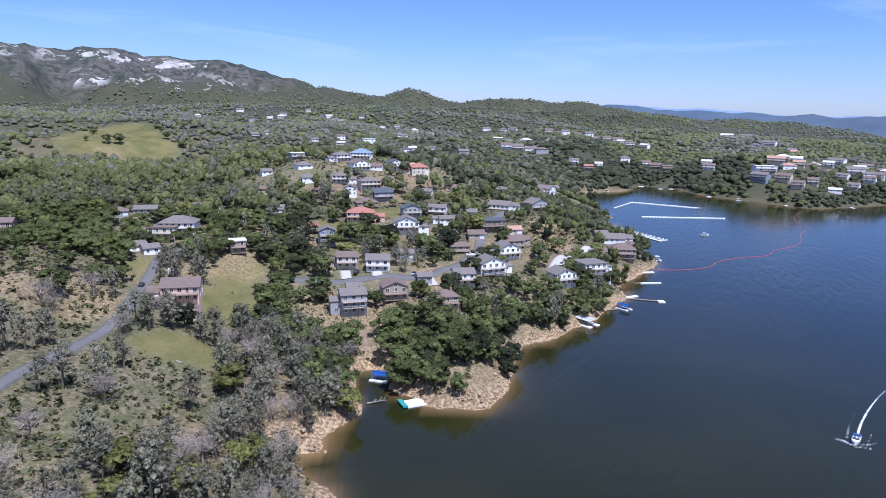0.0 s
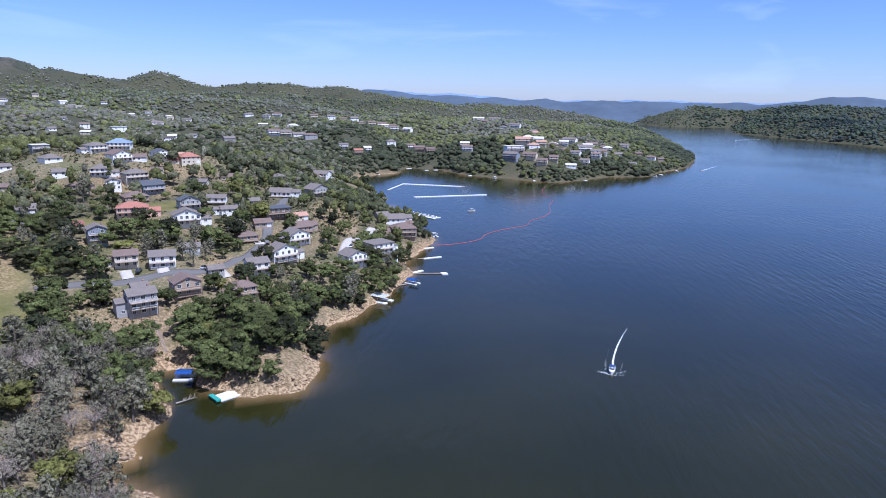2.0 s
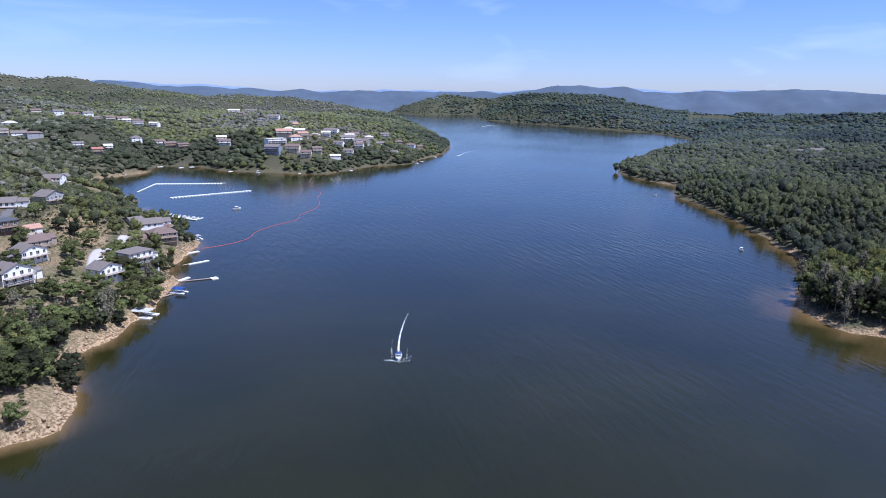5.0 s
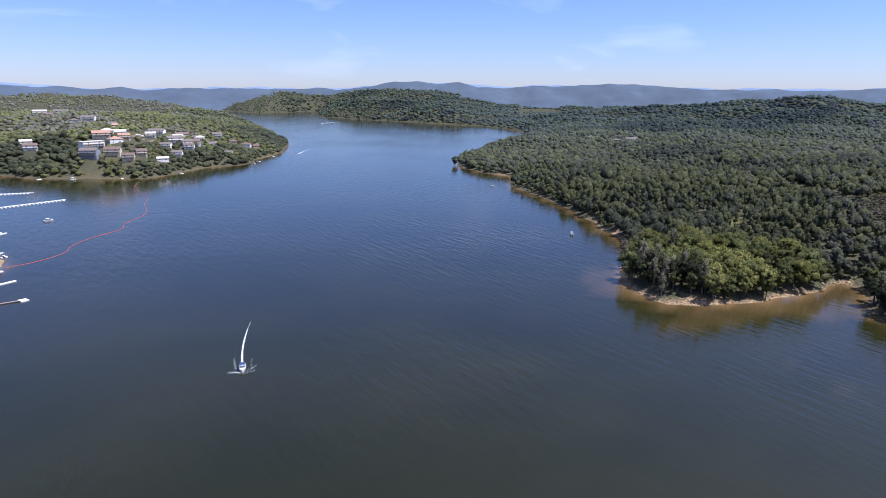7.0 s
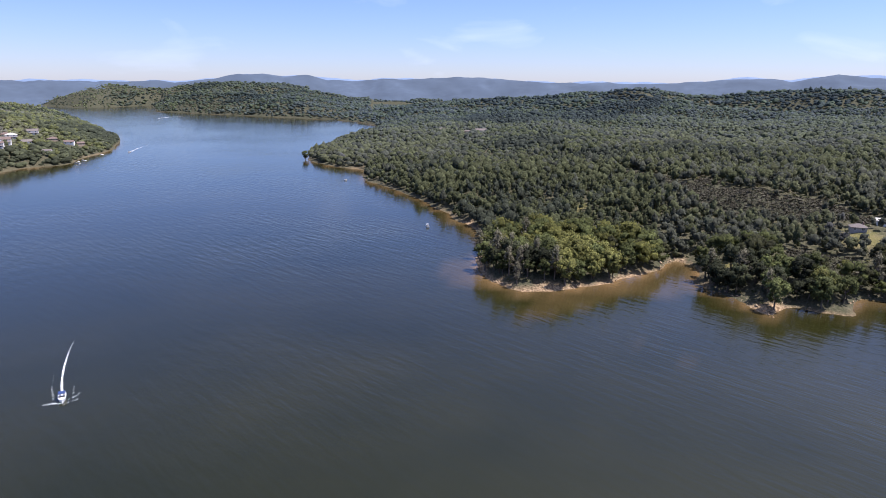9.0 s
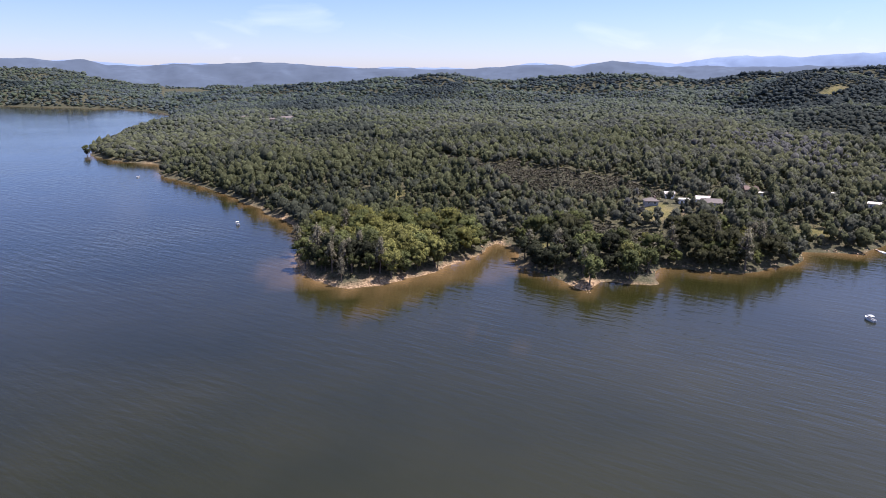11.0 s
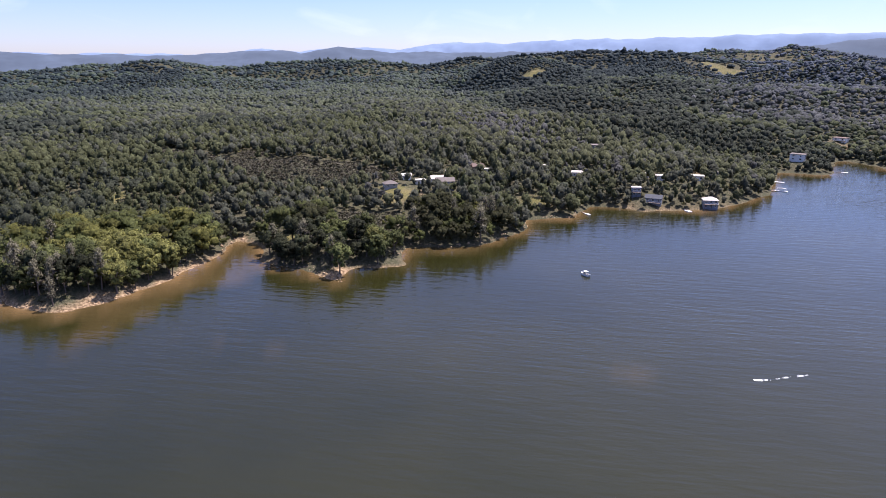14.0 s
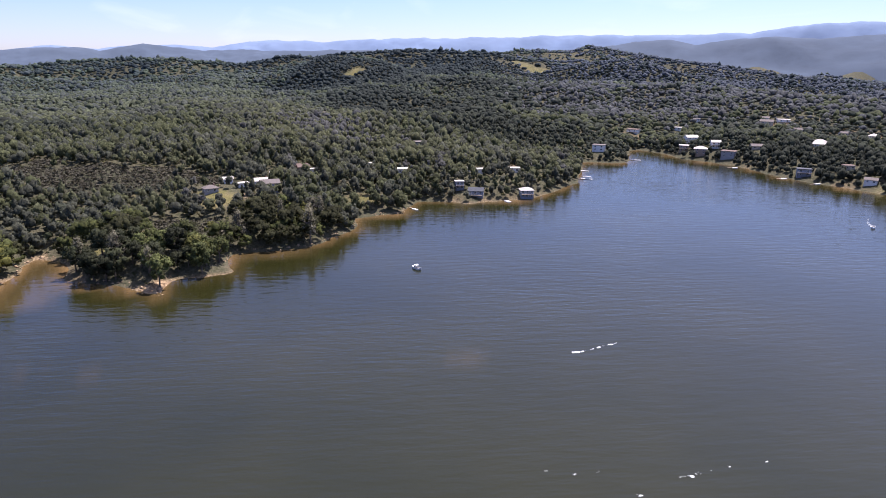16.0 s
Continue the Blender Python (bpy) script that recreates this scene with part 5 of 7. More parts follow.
HEADLAND_EAST = [
    (530, 837, 13.6, 9.3, 2, 1, -15, 'side', 'white', 'slate'),
    (602, 923, 13.2, 9.6, 1, 0, -35, 'hip', 'cream', 'brown'),
    (591, 866, 12.6, 11.3, 1, 0, -17, 'side', 'white', 'slate'),
    (641, 922, 13.5, 12.0, 2, 1, -37, 'side', 'white', 'slate'),
    (638, 878, 13.0, 10.1, 1, 0, -25, 'hip', 'tan', 'brown'),
    (644, 854, 12.8, 9.9, 1, 0, -47, 'side', 'white', 'brown'),
    (496, 831, 13.3, 10.0, 2, 1, -49, 'side', 'white', 'slate'),
    (494, 859, 13.6, 10.1, 1, 0, -5, 'hip', 'cream', 'brown'),
    (435, 787, 12.3, 11.0, 2, 1, -23, 'side', 'cream', 'brown'),
    (489, 795, 12.8, 9.9, 2, 1, -40, 'side', 'white', 'slate'),
    (568, 795, 10.1, 7.0, 1, 0, -47, 'side', 'white', 'slate'),
    (658, 850, 9.2, 7.8, 1, 0, -19, 'side', 'tan', 'brown'),
    (449, 892, 16.0, 11.0, 2, 1, -30, 'hip', 'cream', 'cream'),
    (402, 853, 16.0, 10.0, 2, 1, -30, 'side', 'white', 'cream'),
    (452, 856, 14.0, 10.0, 2, 1, -20, 'side', 'cream', 'orange'),
    (414, 779, 14.0, 10.0, 2, 1, -35, 'side', 'cream', 'brown'),
    (503, 912, 15.0, 10.0, 1, 0, -35, 'hip', 'white', 'cream'),
    (528, 922, 14.0, 10.0, 2, 1, -30, 'side', 'white', 'cream'),
    (576, 930, 15.0, 10.0, 1, 0, -25, 'side', 'cream', 'cream'),
    (522, 818, 13.0, 9.0, 2, 1, -40, 'side', 'white', 'brown'),
    (597, 904, 14.0, 10.0, 2, 1, -35, 'hip', 'white', 'cream'),
    (457, 778, 14.0, 9.0, 1, 0, -25, 'side', 'white', 'cream'),
    (366, 938, 14.0, 10.0, 2, 1, -15, 'side', 'cream', 'cream'),
    (576, 1382, 24.0, 12.0, 2, 1, -25, 'side', 'white', 'cream'),
    (576, 1110, 18.0, 11.0, 1, 0, -20, 'hip', 'cream', 'orange'),
]
BAY_SLOPE = [
    (91, 1005, 17.0, 12.6, 2, 1, 9, 'side', 'white', 'brown'),
    (108, 1006, 17.1, 13.0, 2, 1, 4, 'side', 'cream', 'slate'),
    (129, 1016, 19.0, 13.0, 1, 0, 6, 'side', 'white', 'slate'),
    (227, 1280, 15.4, 11.4, 2, 0, 0, 'side', 'white', 'slate'),
    (253, 1290, 13.4, 9.6, 1, 0, -12, 'side', 'tan', 'brown'),
    (278, 1307, 15.8, 13.0, 2, 0, -2, 'side', 'white', 'slate'),
    (299, 1254, 15.3, 11.0, 2, 1, 9, 'side', 'cream', 'brown'),
    (321, 1257, 17.5, 13.0, 2, 1, -10, 'side', 'white', 'brown'),
    (341, 1254, 15.4, 10.1, 1, 0, -13, 'side', 'tan', 'brown'),
    (181, 941, 13.0, 9.2, 2, 1, -2, 'side', 'white', 'slate'),
    (194, 905, 12.5, 9.6, 2, 1, 4, 'side', 'tan', 'red'),
    (280, 1045, 14.6, 11.9, 2, 0, -0, 'hip', 'white', 'slate'),
    (310, 988, 15.7, 11.6, 2, 1, -10, 'side', 'tan', 'brown'),
    (213, 1400, 16.8, 13.0, 1, 0, 8, 'side', 'cream', 'brown'),
    (85, 1413, 16.8, 12.4, 1, 0, 14, 'side', 'white', 'slate'),
    (26, 943, 14.3, 12.4, 1, 0, 8, 'side', 'grey', 'slate'),
    (-756, 1923, 12.5, 10.7, 1, 1, -2, 'hip', 'grey', 'cream'),
    (-523, 1430, 14.4, 9.1, 1, 0, 30, 'hip', 'white', 'cream'),
    (-263, 926, 11.1, 10.9, 1, 1, 37, 'side', 'grey', 'slate'),
    (-375, 1448, 12.0, 9.6, 2, 1, 5, 'side', 'cream', 'cream'),
    (-358, 1471, 14.3, 9.7, 2, 0, 16, 'hip', 'grey', 'cream'),
    (-260, 1505, 15.5, 10.9, 2, 0, 38, 'side', 'white', 'cream'),
    (-240, 1476, 12.1, 9.7, 1, 1, 16, 'flat', 'tan', 'cream'),
    (-191, 1324, 18.6, 9.5, 2, 1, 7, 'flat', 'cream', 'slate'),
    (-146, 1386, 16.8, 8.9, 1, 1, -9, 'side', 'tan', 'slate'),
    (-154, 994, 12.3, 8.1, 2, 0, 18, 'side', 'white', 'brown'),
    (-43, 751, 14.0, 8.0, 2, 0, 5, 'flat', 'white', 'brown'),
    (-130, 589, 11.9, 10.5, 2, 1, 26, 'flat', 'grey', 'cream'),
    (-112, 528, 12.1, 10.6, 1, 0, 35, 'hip', 'white', 'slate'),
]
VALLEY_HOUSES = [
    (-404, 1409, 12.4, 11.1, 1, 0, 39, 'side', 'white', 'slate'),
    (-256, 962, 8.4, 8.0, 1, 0, 16, 'side', 'white', 'slate'),
    (-357, 1494, 13.0, 10.2, 1, 0, -3, 'side', 'white', 'slate'),
    (-185, 949, 9.8, 8.4, 1, 0, 33, 'side', 'white', 'slate'),
    (-237, 1430, 14.7, 11.3, 1, 0, 19, 'side', 'cream', 'slate'),
    (-168, 1210, 10.3, 8.6, 1, 0, 19, 'side', 'white', 'slate'),
    (-121, 1125, 11.5, 8.0, 1, 0, 20, 'side', 'cream', 'slate'),
    (-101, 1411, 12.0, 9.5, 1, 0, 12, 'side', 'white', 'slate'),
    (-455, 1501, 15.9, 12.0, 1, 0, 23, 'side', 'white', 'slate'),
    (-237, 1057, 9.2, 7.7, 1, 0, 19, 'hip', 'cream', 'brown'),
    (-75, 961, 9.8, 8.1, 1, 0, -19, 'side', 'white', 'slate'),
    (-48, 908, 12.3, 8.5, 1, 0, 0, 'hip', 'white', 'slate'),
    (-19, 978, 9.9, 8.1, 1, 0, -13, 'side', 'white', 'slate'),
    (-316, 1559, 12.1, 10.0, 1, 0, 18, 'side', 'cream', 'slate'),
    (-185, 1492, 11.5, 7.6, 1, 0, 6, 'side', 'white', 'slate'),
    (-192, 1079, 9.3, 7.0, 1, 0, -12, 'side', 'white', 'slate'),
    (-219, 1420, 15.9, 10.2, 2, 0, 26, 'flat', 'cream', 'cream'),
    (-173, 1392, 18.0, 8.3, 1, 1, 5, 'side', 'grey', 'brown'),
    (-125, 1344, 11.3, 8.7, 2, 0, -8, 'side', 'cream', 'cream'),
    (-100, 1390, 12.2, 8.0, 1, 0, 26, 'hip', 'cream', 'slate'),
    (-62, 1363, 13.6, 8.6, 2, 0, 25, 'hip', 'cream', 'cream'),
    (-30, 1360, 13.5, 9.1, 1, 1, -19, 'side', 'white', 'slate'),
    (-70, 1104, 17.4, 9.8, 2, 1, 9, 'side', 'white', 'slate'),
    (-80, 1154, 17.4, 9.4, 2, 1, -7, 'hip', 'white', 'slate'),
    (-112, 986, 18.6, 8.1, 2, 0, 21, 'flat', 'white', 'cream'),
    (-144, 936, 12.5, 8.0, 1, 0, -18, 'side', 'cream', 'cream'),
    (-45, 933, 11.1, 9.1, 2, 0, 4, 'side', 'white', 'cream'),
    (119, 1395, 14.5, 10.9, 2, 1, -22, 'hip', 'white', 'slate'),
    (140, 1405, 18.2, 9.6, 2, 1, -17, 'hip', 'white', 'brown'),
    (97, 1236, 16.7, 8.9, 2, 0, -5, 'side', 'grey', 'cream'),
    (106, 1126, 11.5, 10.2, 2, 1, -15, 'flat', 'cream', 'cream'),
    (142, 988, 18.6, 9.9, 2, 0, 10, 'hip', 'grey', 'brown'),
    (131, 1090, 16.0, 10.4, 2, 1, -30, 'hip', 'white', 'cream'),
    (233, 1379, 13.5, 9.4, 1, 1, 20, 'flat', 'white', 'cream'),
    (279, 1252, 13.3, 9.4, 1, 1, 12, 'hip', 'tan', 'slate'),
    (322, 1237, 12.6, 9.5, 2, 1, -14, 'side', 'white', 'cream'),
    (332, 1211, 16.9, 9.1, 2, 1, -3, 'side', 'white', 'slate'),
    (355, 1197, 16.1, 9.7, 2, 1, -46, 'side', 'white', 'cream'),
    (217, 946, 10.7, 9.5, 2, 1, -2, 'side', 'white', 'cream'),
    (306, 1021, 13.9, 10.5, 2, 1, 5, 'side', 'white', 'brown'),
    (323, 974, 15.2, 8.5, 2, 1, 2, 'side', 'tan', 'brown'),
    (362, 917, 15.9, 10.8, 2, 1, -21, 'side', 'white', 'brown'),
    (566, 1322, 12.5, 9.3, 1, 0, -14, 'side', 'tan', 'brown'),
]
EAST_RISE = [
    (438, -66, 8.0, 6.2, 1, 0, -85, 'hip', 'grey', 'slate'),
    (454, -80, 6, 4.7, 1, 0, -99, 'side', 'white', 'cream'),
    (444, -87, 6, 4.7, 1, 0, -88, 'flat', 'white', 'cream'),
    (452, -101, 9.2, 7.2, 1, 0, -97, 'side', 'white', 'cream'),
    (437, -102, 11.1, 8.7, 2, 1, -98, 'side', 'bluegrey', 'slate'),
    (483, -119, 7.4, 5.8, 1, 0, -112, 'flat', 'white', 'cream'),
    (500, -144, 8.6, 6.7, 1, 0, -93, 'side', 'tan', 'brown'),
    (506, -199, 6, 4.7, 1, 0, -125, 'flat', 'white', 'cream'),
    (587, -288, 14.2, 11.1, 2, 0, -123, 'flat', 'bluegrey', 'slate'),
    (485, -219, 8.0, 6.2, 1, 0, -116, 'flat', 'white', 'cream'),
]
EAST_SHORE = [
    (433, -239, 6, 4.7, 2, 1, -111, 'flat', 'bluegrey', 'cream'),
    (421, -246, 10.6, 8.3, 1, 1, -129, 'side', 'bluegrey', 'dark'),
    (408, -281, 9.2, 7.2, 2, 1, -114, 'hip', 'bluegrey', 'cream'),
    (460, -273, 8.1, 6.3, 1, 0, -107, 'flat', 'white', 'cream'),
    (469, -267, 6, 4.7, 1, 0, -129, 'flat', 'white', 'cream'),
    (456, -304, 8.3, 6.5, 1, 0, -121, 'flat', 'white', 'cream'),
    (467, -332, 6, 4.7, 1, 0, -139, 'flat', 'white', 'cream'),
    (488, -220, 7.1, 5.5, 1, 0, -117, 'flat', 'white', 'cream'),
    (502, -144, 7.8, 6.1, 1, 0, -119, 'side', 'tan', 'brown'),
    (494, -149, 6, 4.7, 1, 0, -94, 'flat', 'white', 'cream'),
]
SOUTH_BAY = [
    (602, -652, 10.4, 8.2, 1, 0, -145, 'flat', 'white', 'cream'),
    (614, -700, 7.8, 7.4, 1, 0, -135, 'flat', 'white', 'slate'),
    (673, -685, 9.6, 8.6, 1, 0, -120, 'flat', 'grey', 'slate'),
    (446, -590, 11.1, 8.4, 1, 0, -127, 'side', 'cream', 'slate'),
    (413, -640, 11.0, 8.0, 1, 0, -154, 'side', 'white', 'cream'),
    (363, -541, 10.9, 7.5, 2, 1, -141, 'flat', 'bluegrey', 'dark'),
    (557, -757, 7.9, 7.5, 1, 0, -140, 'side', 'white', 'slate'),
    (494, -727, 8.9, 8.4, 1, 0, -123, 'side', 'white', 'slate'),
    (448, -739, 7.3, 6.9, 1, 0, -125, 'side', 'white', 'slate'),
    (309, -545, 9.0, 7.0, 1, 0, -158, 'side', 'white', 'slate'),
    (341, -567, 7.8, 7.4, 1, 0, -129, 'flat', 'cream', 'brown'),
    (538, -468, 12.2, 9.0, 2, 0, -143, 'flat', 'white', 'slate'),
    (614, -591, 13.1, 10.4, 1, 1, -156, 'flat', 'white', 'brown'),
    (511, -562, 9.1, 9.1, 2, 1, -142, 'flat', 'tan', 'cream'),
    (537, -602, 13.1, 10.2, 2, 0, -114, 'side', 'white', 'cream'),
    (487, -559, 12.5, 9.9, 2, 0, -141, 'hip', 'tan', 'cream'),
    (543, -740, 14.8, 9.6, 2, 0, -148, 'side', 'cream', 'slate'),
    (537, -763, 13.9, 10.4, 1, 1, -135, 'flat', 'white', 'cream'),
    (425, -660, 13.2, 8.1, 1, 0, -127, 'hip', 'white', 'cream'),
    (425, -757, 9.9, 9.8, 1, 0, -156, 'hip', 'white', 'cream'),
    (457, -564, 13.0, 10.2, 2, 0, -154, 'flat', 'grey', 'brown'),
    (485, -578, 9.1, 8.3, 2, 1, -129, 'side', 'white', 'cream'),
]
FAR_EAST = [
    (1044, 418, 13.0, 8.5, 1, 0, -88, 'side', 'tan', 'slate'),
    (1057, 399, 18.7, 13.0, 1, 0, -64, 'side', 'white', 'slate'),
    (1089, 482, 13.8, 9.5, 1, 0, -60, 'side', 'grey', 'slate'),
    (825, -305, 7.3, 6.9, 1, 0, -91, 'side', 'white', 'slate'),
    (861, -290, 7.5, 7.2, 1, 0, -115, 'side', 'cream', 'slate'),
    (906, -359, 6.5, 6.2, 1, 0, -115, 'side', 'white', 'slate'),
]

# ---- houses ----
PAINT = {
    "white": plain("white_siding", (0.82, 0.79, 0.74), 0.7, 0.08, 0.5, 5), "cream": plain("cream_stucco", (0.62, 0.53, 0.40), 0.85, 0.1, 0.5, 8),
    "grey": plain("grey_siding", (0.34, 0.33, 0.32), 0.75, 0.1, 0.5, 5), "bluegrey": plain("blue_grey_siding", (0.25, 0.27, 0.31), 0.75, 0.1, 0.5, 5),
    "tan": plain("tan_boards", (0.38, 0.29, 0.21), 0.8, 0.14, 0.5, 5), "brown": plain("brown_boards", (0.20, 0.14, 0.10), 0.8, 0.15, 0.5, 5),
    "coral": plain("coral_stucco", (0.72, 0.47, 0.36), 0.85, 0.1, 0.5, 8)}
ROOFING = {
    "slate": plain("grey_shingles", (0.175, 0.148, 0.130), 0.9, 0.2, 0.7, 7), "brown": plain("brown_shingles", (0.170, 0.122, 0.100), 0.9, 0.2, 0.7, 7),
    "dark": plain("dark_shingles", (0.085, 0.09, 0.10), 0.9, 0.2, 0.7, 7), "red": plain("red_clay_tiles", (0.34, 0.15, 0.105), 0.9, 0.2, 0.9, 7),
    "orange": plain("orange_clay_tiles", (0.40, 0.235, 0.165), 0.9, 0.2, 0.9, 7), "redbrown": plain("red_brown_shingles", (0.24, 0.11, 0.085), 0.9, 0.2, 0.7, 7),
    "blue": plain("blue_metal_sheets", (0.20, 0.25, 0.34), 0.5, 0.1, 0.7, 7), "cream": plain("pale_gravel_roof", (0.52, 0.48, 0.42), 0.9, 0.15, 0.7, 7)}
TRIM = plain("white_trim", (0.72, 0.71, 0.68), 0.6, 0.08, 1.0, 6)
DECKING = plain("deck_boards", (0.30, 0.23, 0.17), 0.85, 0.2, 1.0, 6)
WOOD_DARK = plain("dark_posts", (0.15, 0.115, 0.09), 0.85, 0.2, 1.0, 6)
BRICK_RED = plain("chimney_masonry", (0.30, 0.19, 0.14), 0.9, 0.2, 2.0, 9)
SHARED = {}


def shared(key, make, mat):
    """Mesh data used by all alike pieces."""
    if key not in SHARED:
        bm = make()
        me = bpy.data.meshes.new(key[0])
        bm.to_mesh(me)
        bm.free()
        me.materials.append(mat)
        SHARED[key] = me
    return SHARED[key]


def piece(name, key, make, mat, parent, m):
    ob = new(name, shared((name, mat.name, *key), make, mat))
    ob.parent, ob.matrix_basis = parent, m
    return ob


def frame_bm(w, h, bar=0.11, deep=0.10, cross=True):
    bm = bmesh.new()
    for x0, x1, z0, z1 in ((-w / 2 - bar, w / 2 + bar, -h / 2 - bar, -h / 2), (-w / 2 - bar, w / 2 + bar, h / 2, h / 2 + bar), (-w / 2 - bar, -w / 2, -h / 2, h / 2), (w / 2, w / 2 + bar, -h / 2, h / 2)):
        add_box(bm, x0, x1, -deep, 0.02, z0, z1)
    if cross:
        add_box(bm, -0.04, 0.04, -deep * 0.7, 0.02, -h / 2, h / 2)
    return bm


def window(house, w, h, m):
    f = piece("window", (w, h), lambda: frame_bm(w, h), TRIM, house, m)
    piece("pane", (w, h), lambda: box_mesh(-w / 2, w / 2, -0.035, 0.015, -h / 2, h / 2), GLASS, f, Matrix.Identity(4))


def deck(house, w, out, z, y0, ground, colour, roofed=False):
    """A deck along the front, with its posts and railing."""
    part("deck", box_mesh(-w / 2, w / 2, y0 - out, y0 - 0.003, z - 0.22, z), DECKING, house)
    bm = bmesh.new()
    for z0, z1 in ((z + 0.92, z + 1.0), (z + 0.15, z + 0.21)):
        add_box(bm, -w / 2, w / 2, y0 - out, y0 - out + 0.07, z0, z1)
        add_box(bm, -w / 2, -w / 2 + 0.07, y0 - out + 0.07, y0 - 0.01, z0, z1)
        add_box(bm, w / 2 - 0.07, w / 2, y0 - out + 0.07, y0 - 0.01, z0, z1)
    n = int(w / 0.45)
    for i in range(n + 1):
        x = -w / 2 + 0.02 + (w - 0.09) * i / n
        add_box(bm, x, x + 0.05, y0 - out + 0.015, y0 - out + 0.055, z + 0.21, z + 0.92)
    part("railing", bm, colour, house)
    n = max(2, int(w / 3.2))
    tall = round((z - 0.22 - ground) * 2) / 2 + 0.5
    for i in range(n + 1):
        x = -w / 2 + 0.15 + (w - 0.3) * i / n
        piece("post", (tall,), lambda: box_mesh(-0.09, 0.09, -0.09, 0.09, -tall, 0), WOOD_DARK, house, Matrix.Translation((x, y0 - out + 0.2, z - 0.22)))


def roof_bm(kind, w, d, z, over=0.55, thick=0.22):
    bm = bmesh.new()
    X, Y = w / 2 + over, d / 2 + over
    if kind == "flat":
        add_box(bm, -X, X, -Y, Y, z, z + 0.35)
        add_box(bm, -X + 0.25, X - 0.25, -Y + 0.25, Y - 0.25, z + 0.354, z + 0.42)
        return bm, 0.4
    rise = (d if kind != "front" else w) / 2 * 0.42
    drop = 0.42 * over
    lo, hi = z - drop, z + rise
    if kind == "hip":
        k = max(0.4, X - Y)
        ring = [(-X, -Y, lo), (X, -Y, lo), (X, Y, lo), (-X, Y, lo)]
        tops = [(-k, 0, hi + drop), (k, 0, hi + drop)] if X > Y else [(0, 0, hi + drop), (0, 0, hi + drop)]
        low = [bm.verts.new(Vector(p) - Vector((0, 0, thick))) for p in ring]
        up = [bm.verts.new(p) for p in ring]
        if X > Y + 0.4:
            a, b = [bm.verts.new(p) for p in tops]
            faces = [(up[0], up[1], b, a), (up[1], up[2], b), (up[2], up[3], a, b), (up[3], up[0], a)]
        else:
            a = bm.verts.new(tops[0])
            faces = [(up[i], up[(i + 1) % 4], a) for i in range(4)]
        for f in faces:
            bm.faces.new(f)
        for i in range(4):
            bm.faces.new((low[i], low[(i + 1) % 4], up[(i + 1) % 4], up[i]))
        bm.faces.new(low[::-1])
        return bm, rise
    if kind == "side":
        prof = [(-Y, lo), (0, hi), (Y, lo)]
        place = lambda s, q: (s * X, q[0], q[1])
    else:
        prof = [(-X, lo), (0, hi), (X, lo)]
        place = lambda s, q: (q[0], -s * Y, q[1])
    rows = []
    for s in (-1, 1):
        rows.append(([bm.verts.new(place(s, q)) for q in prof], [bm.verts.new(Vector(place(s, q)) + Vector((0, 0, thick))) for q in prof]))
    for i in (0, 1):
        bm.faces.new((rows[0][0][i], rows[0][0][i + 1], rows[1][0][i + 1], rows[1][0][i]))
        bm.faces.new((rows[0][1][i + 1], rows[0][1][i], rows[1][1][i], rows[1][1][i + 1]))
    for lo_row, up_row in rows:
        for i in (0, 1):
            bm.faces.new((lo_row[i], up_row[i], up_row[i + 1], lo_row[i + 1]))
    for i in (0, 2):
        bm.faces.new((rows[0][0][i], rows[1][0][i], rows[1][1][i], rows[0][1][i]))
    bmesh.ops.recalc_face_normals(bm, faces=bm.faces)
    return bm, rise


COLOUR_WORDS = {"white": "white", "cream": "cream", "grey": "grey", "bluegrey": "blue-grey", "tan": "tan", "brown": "brown", "coral": "coral"}
ROOF_WORDS = {"slate": "grey shingle roof", "brown": "brown shingle roof", "dark": "dark shingle roof", "red": "red tile roof", "orange": "orange tile roof",
              "redbrown": "red-brown roof", "blue": "blue metal roof", "cream": "pale flat roof"}
STOREY_WORDS = {1: "one-storey", 2: "two-storey", 3: "three-storey"}


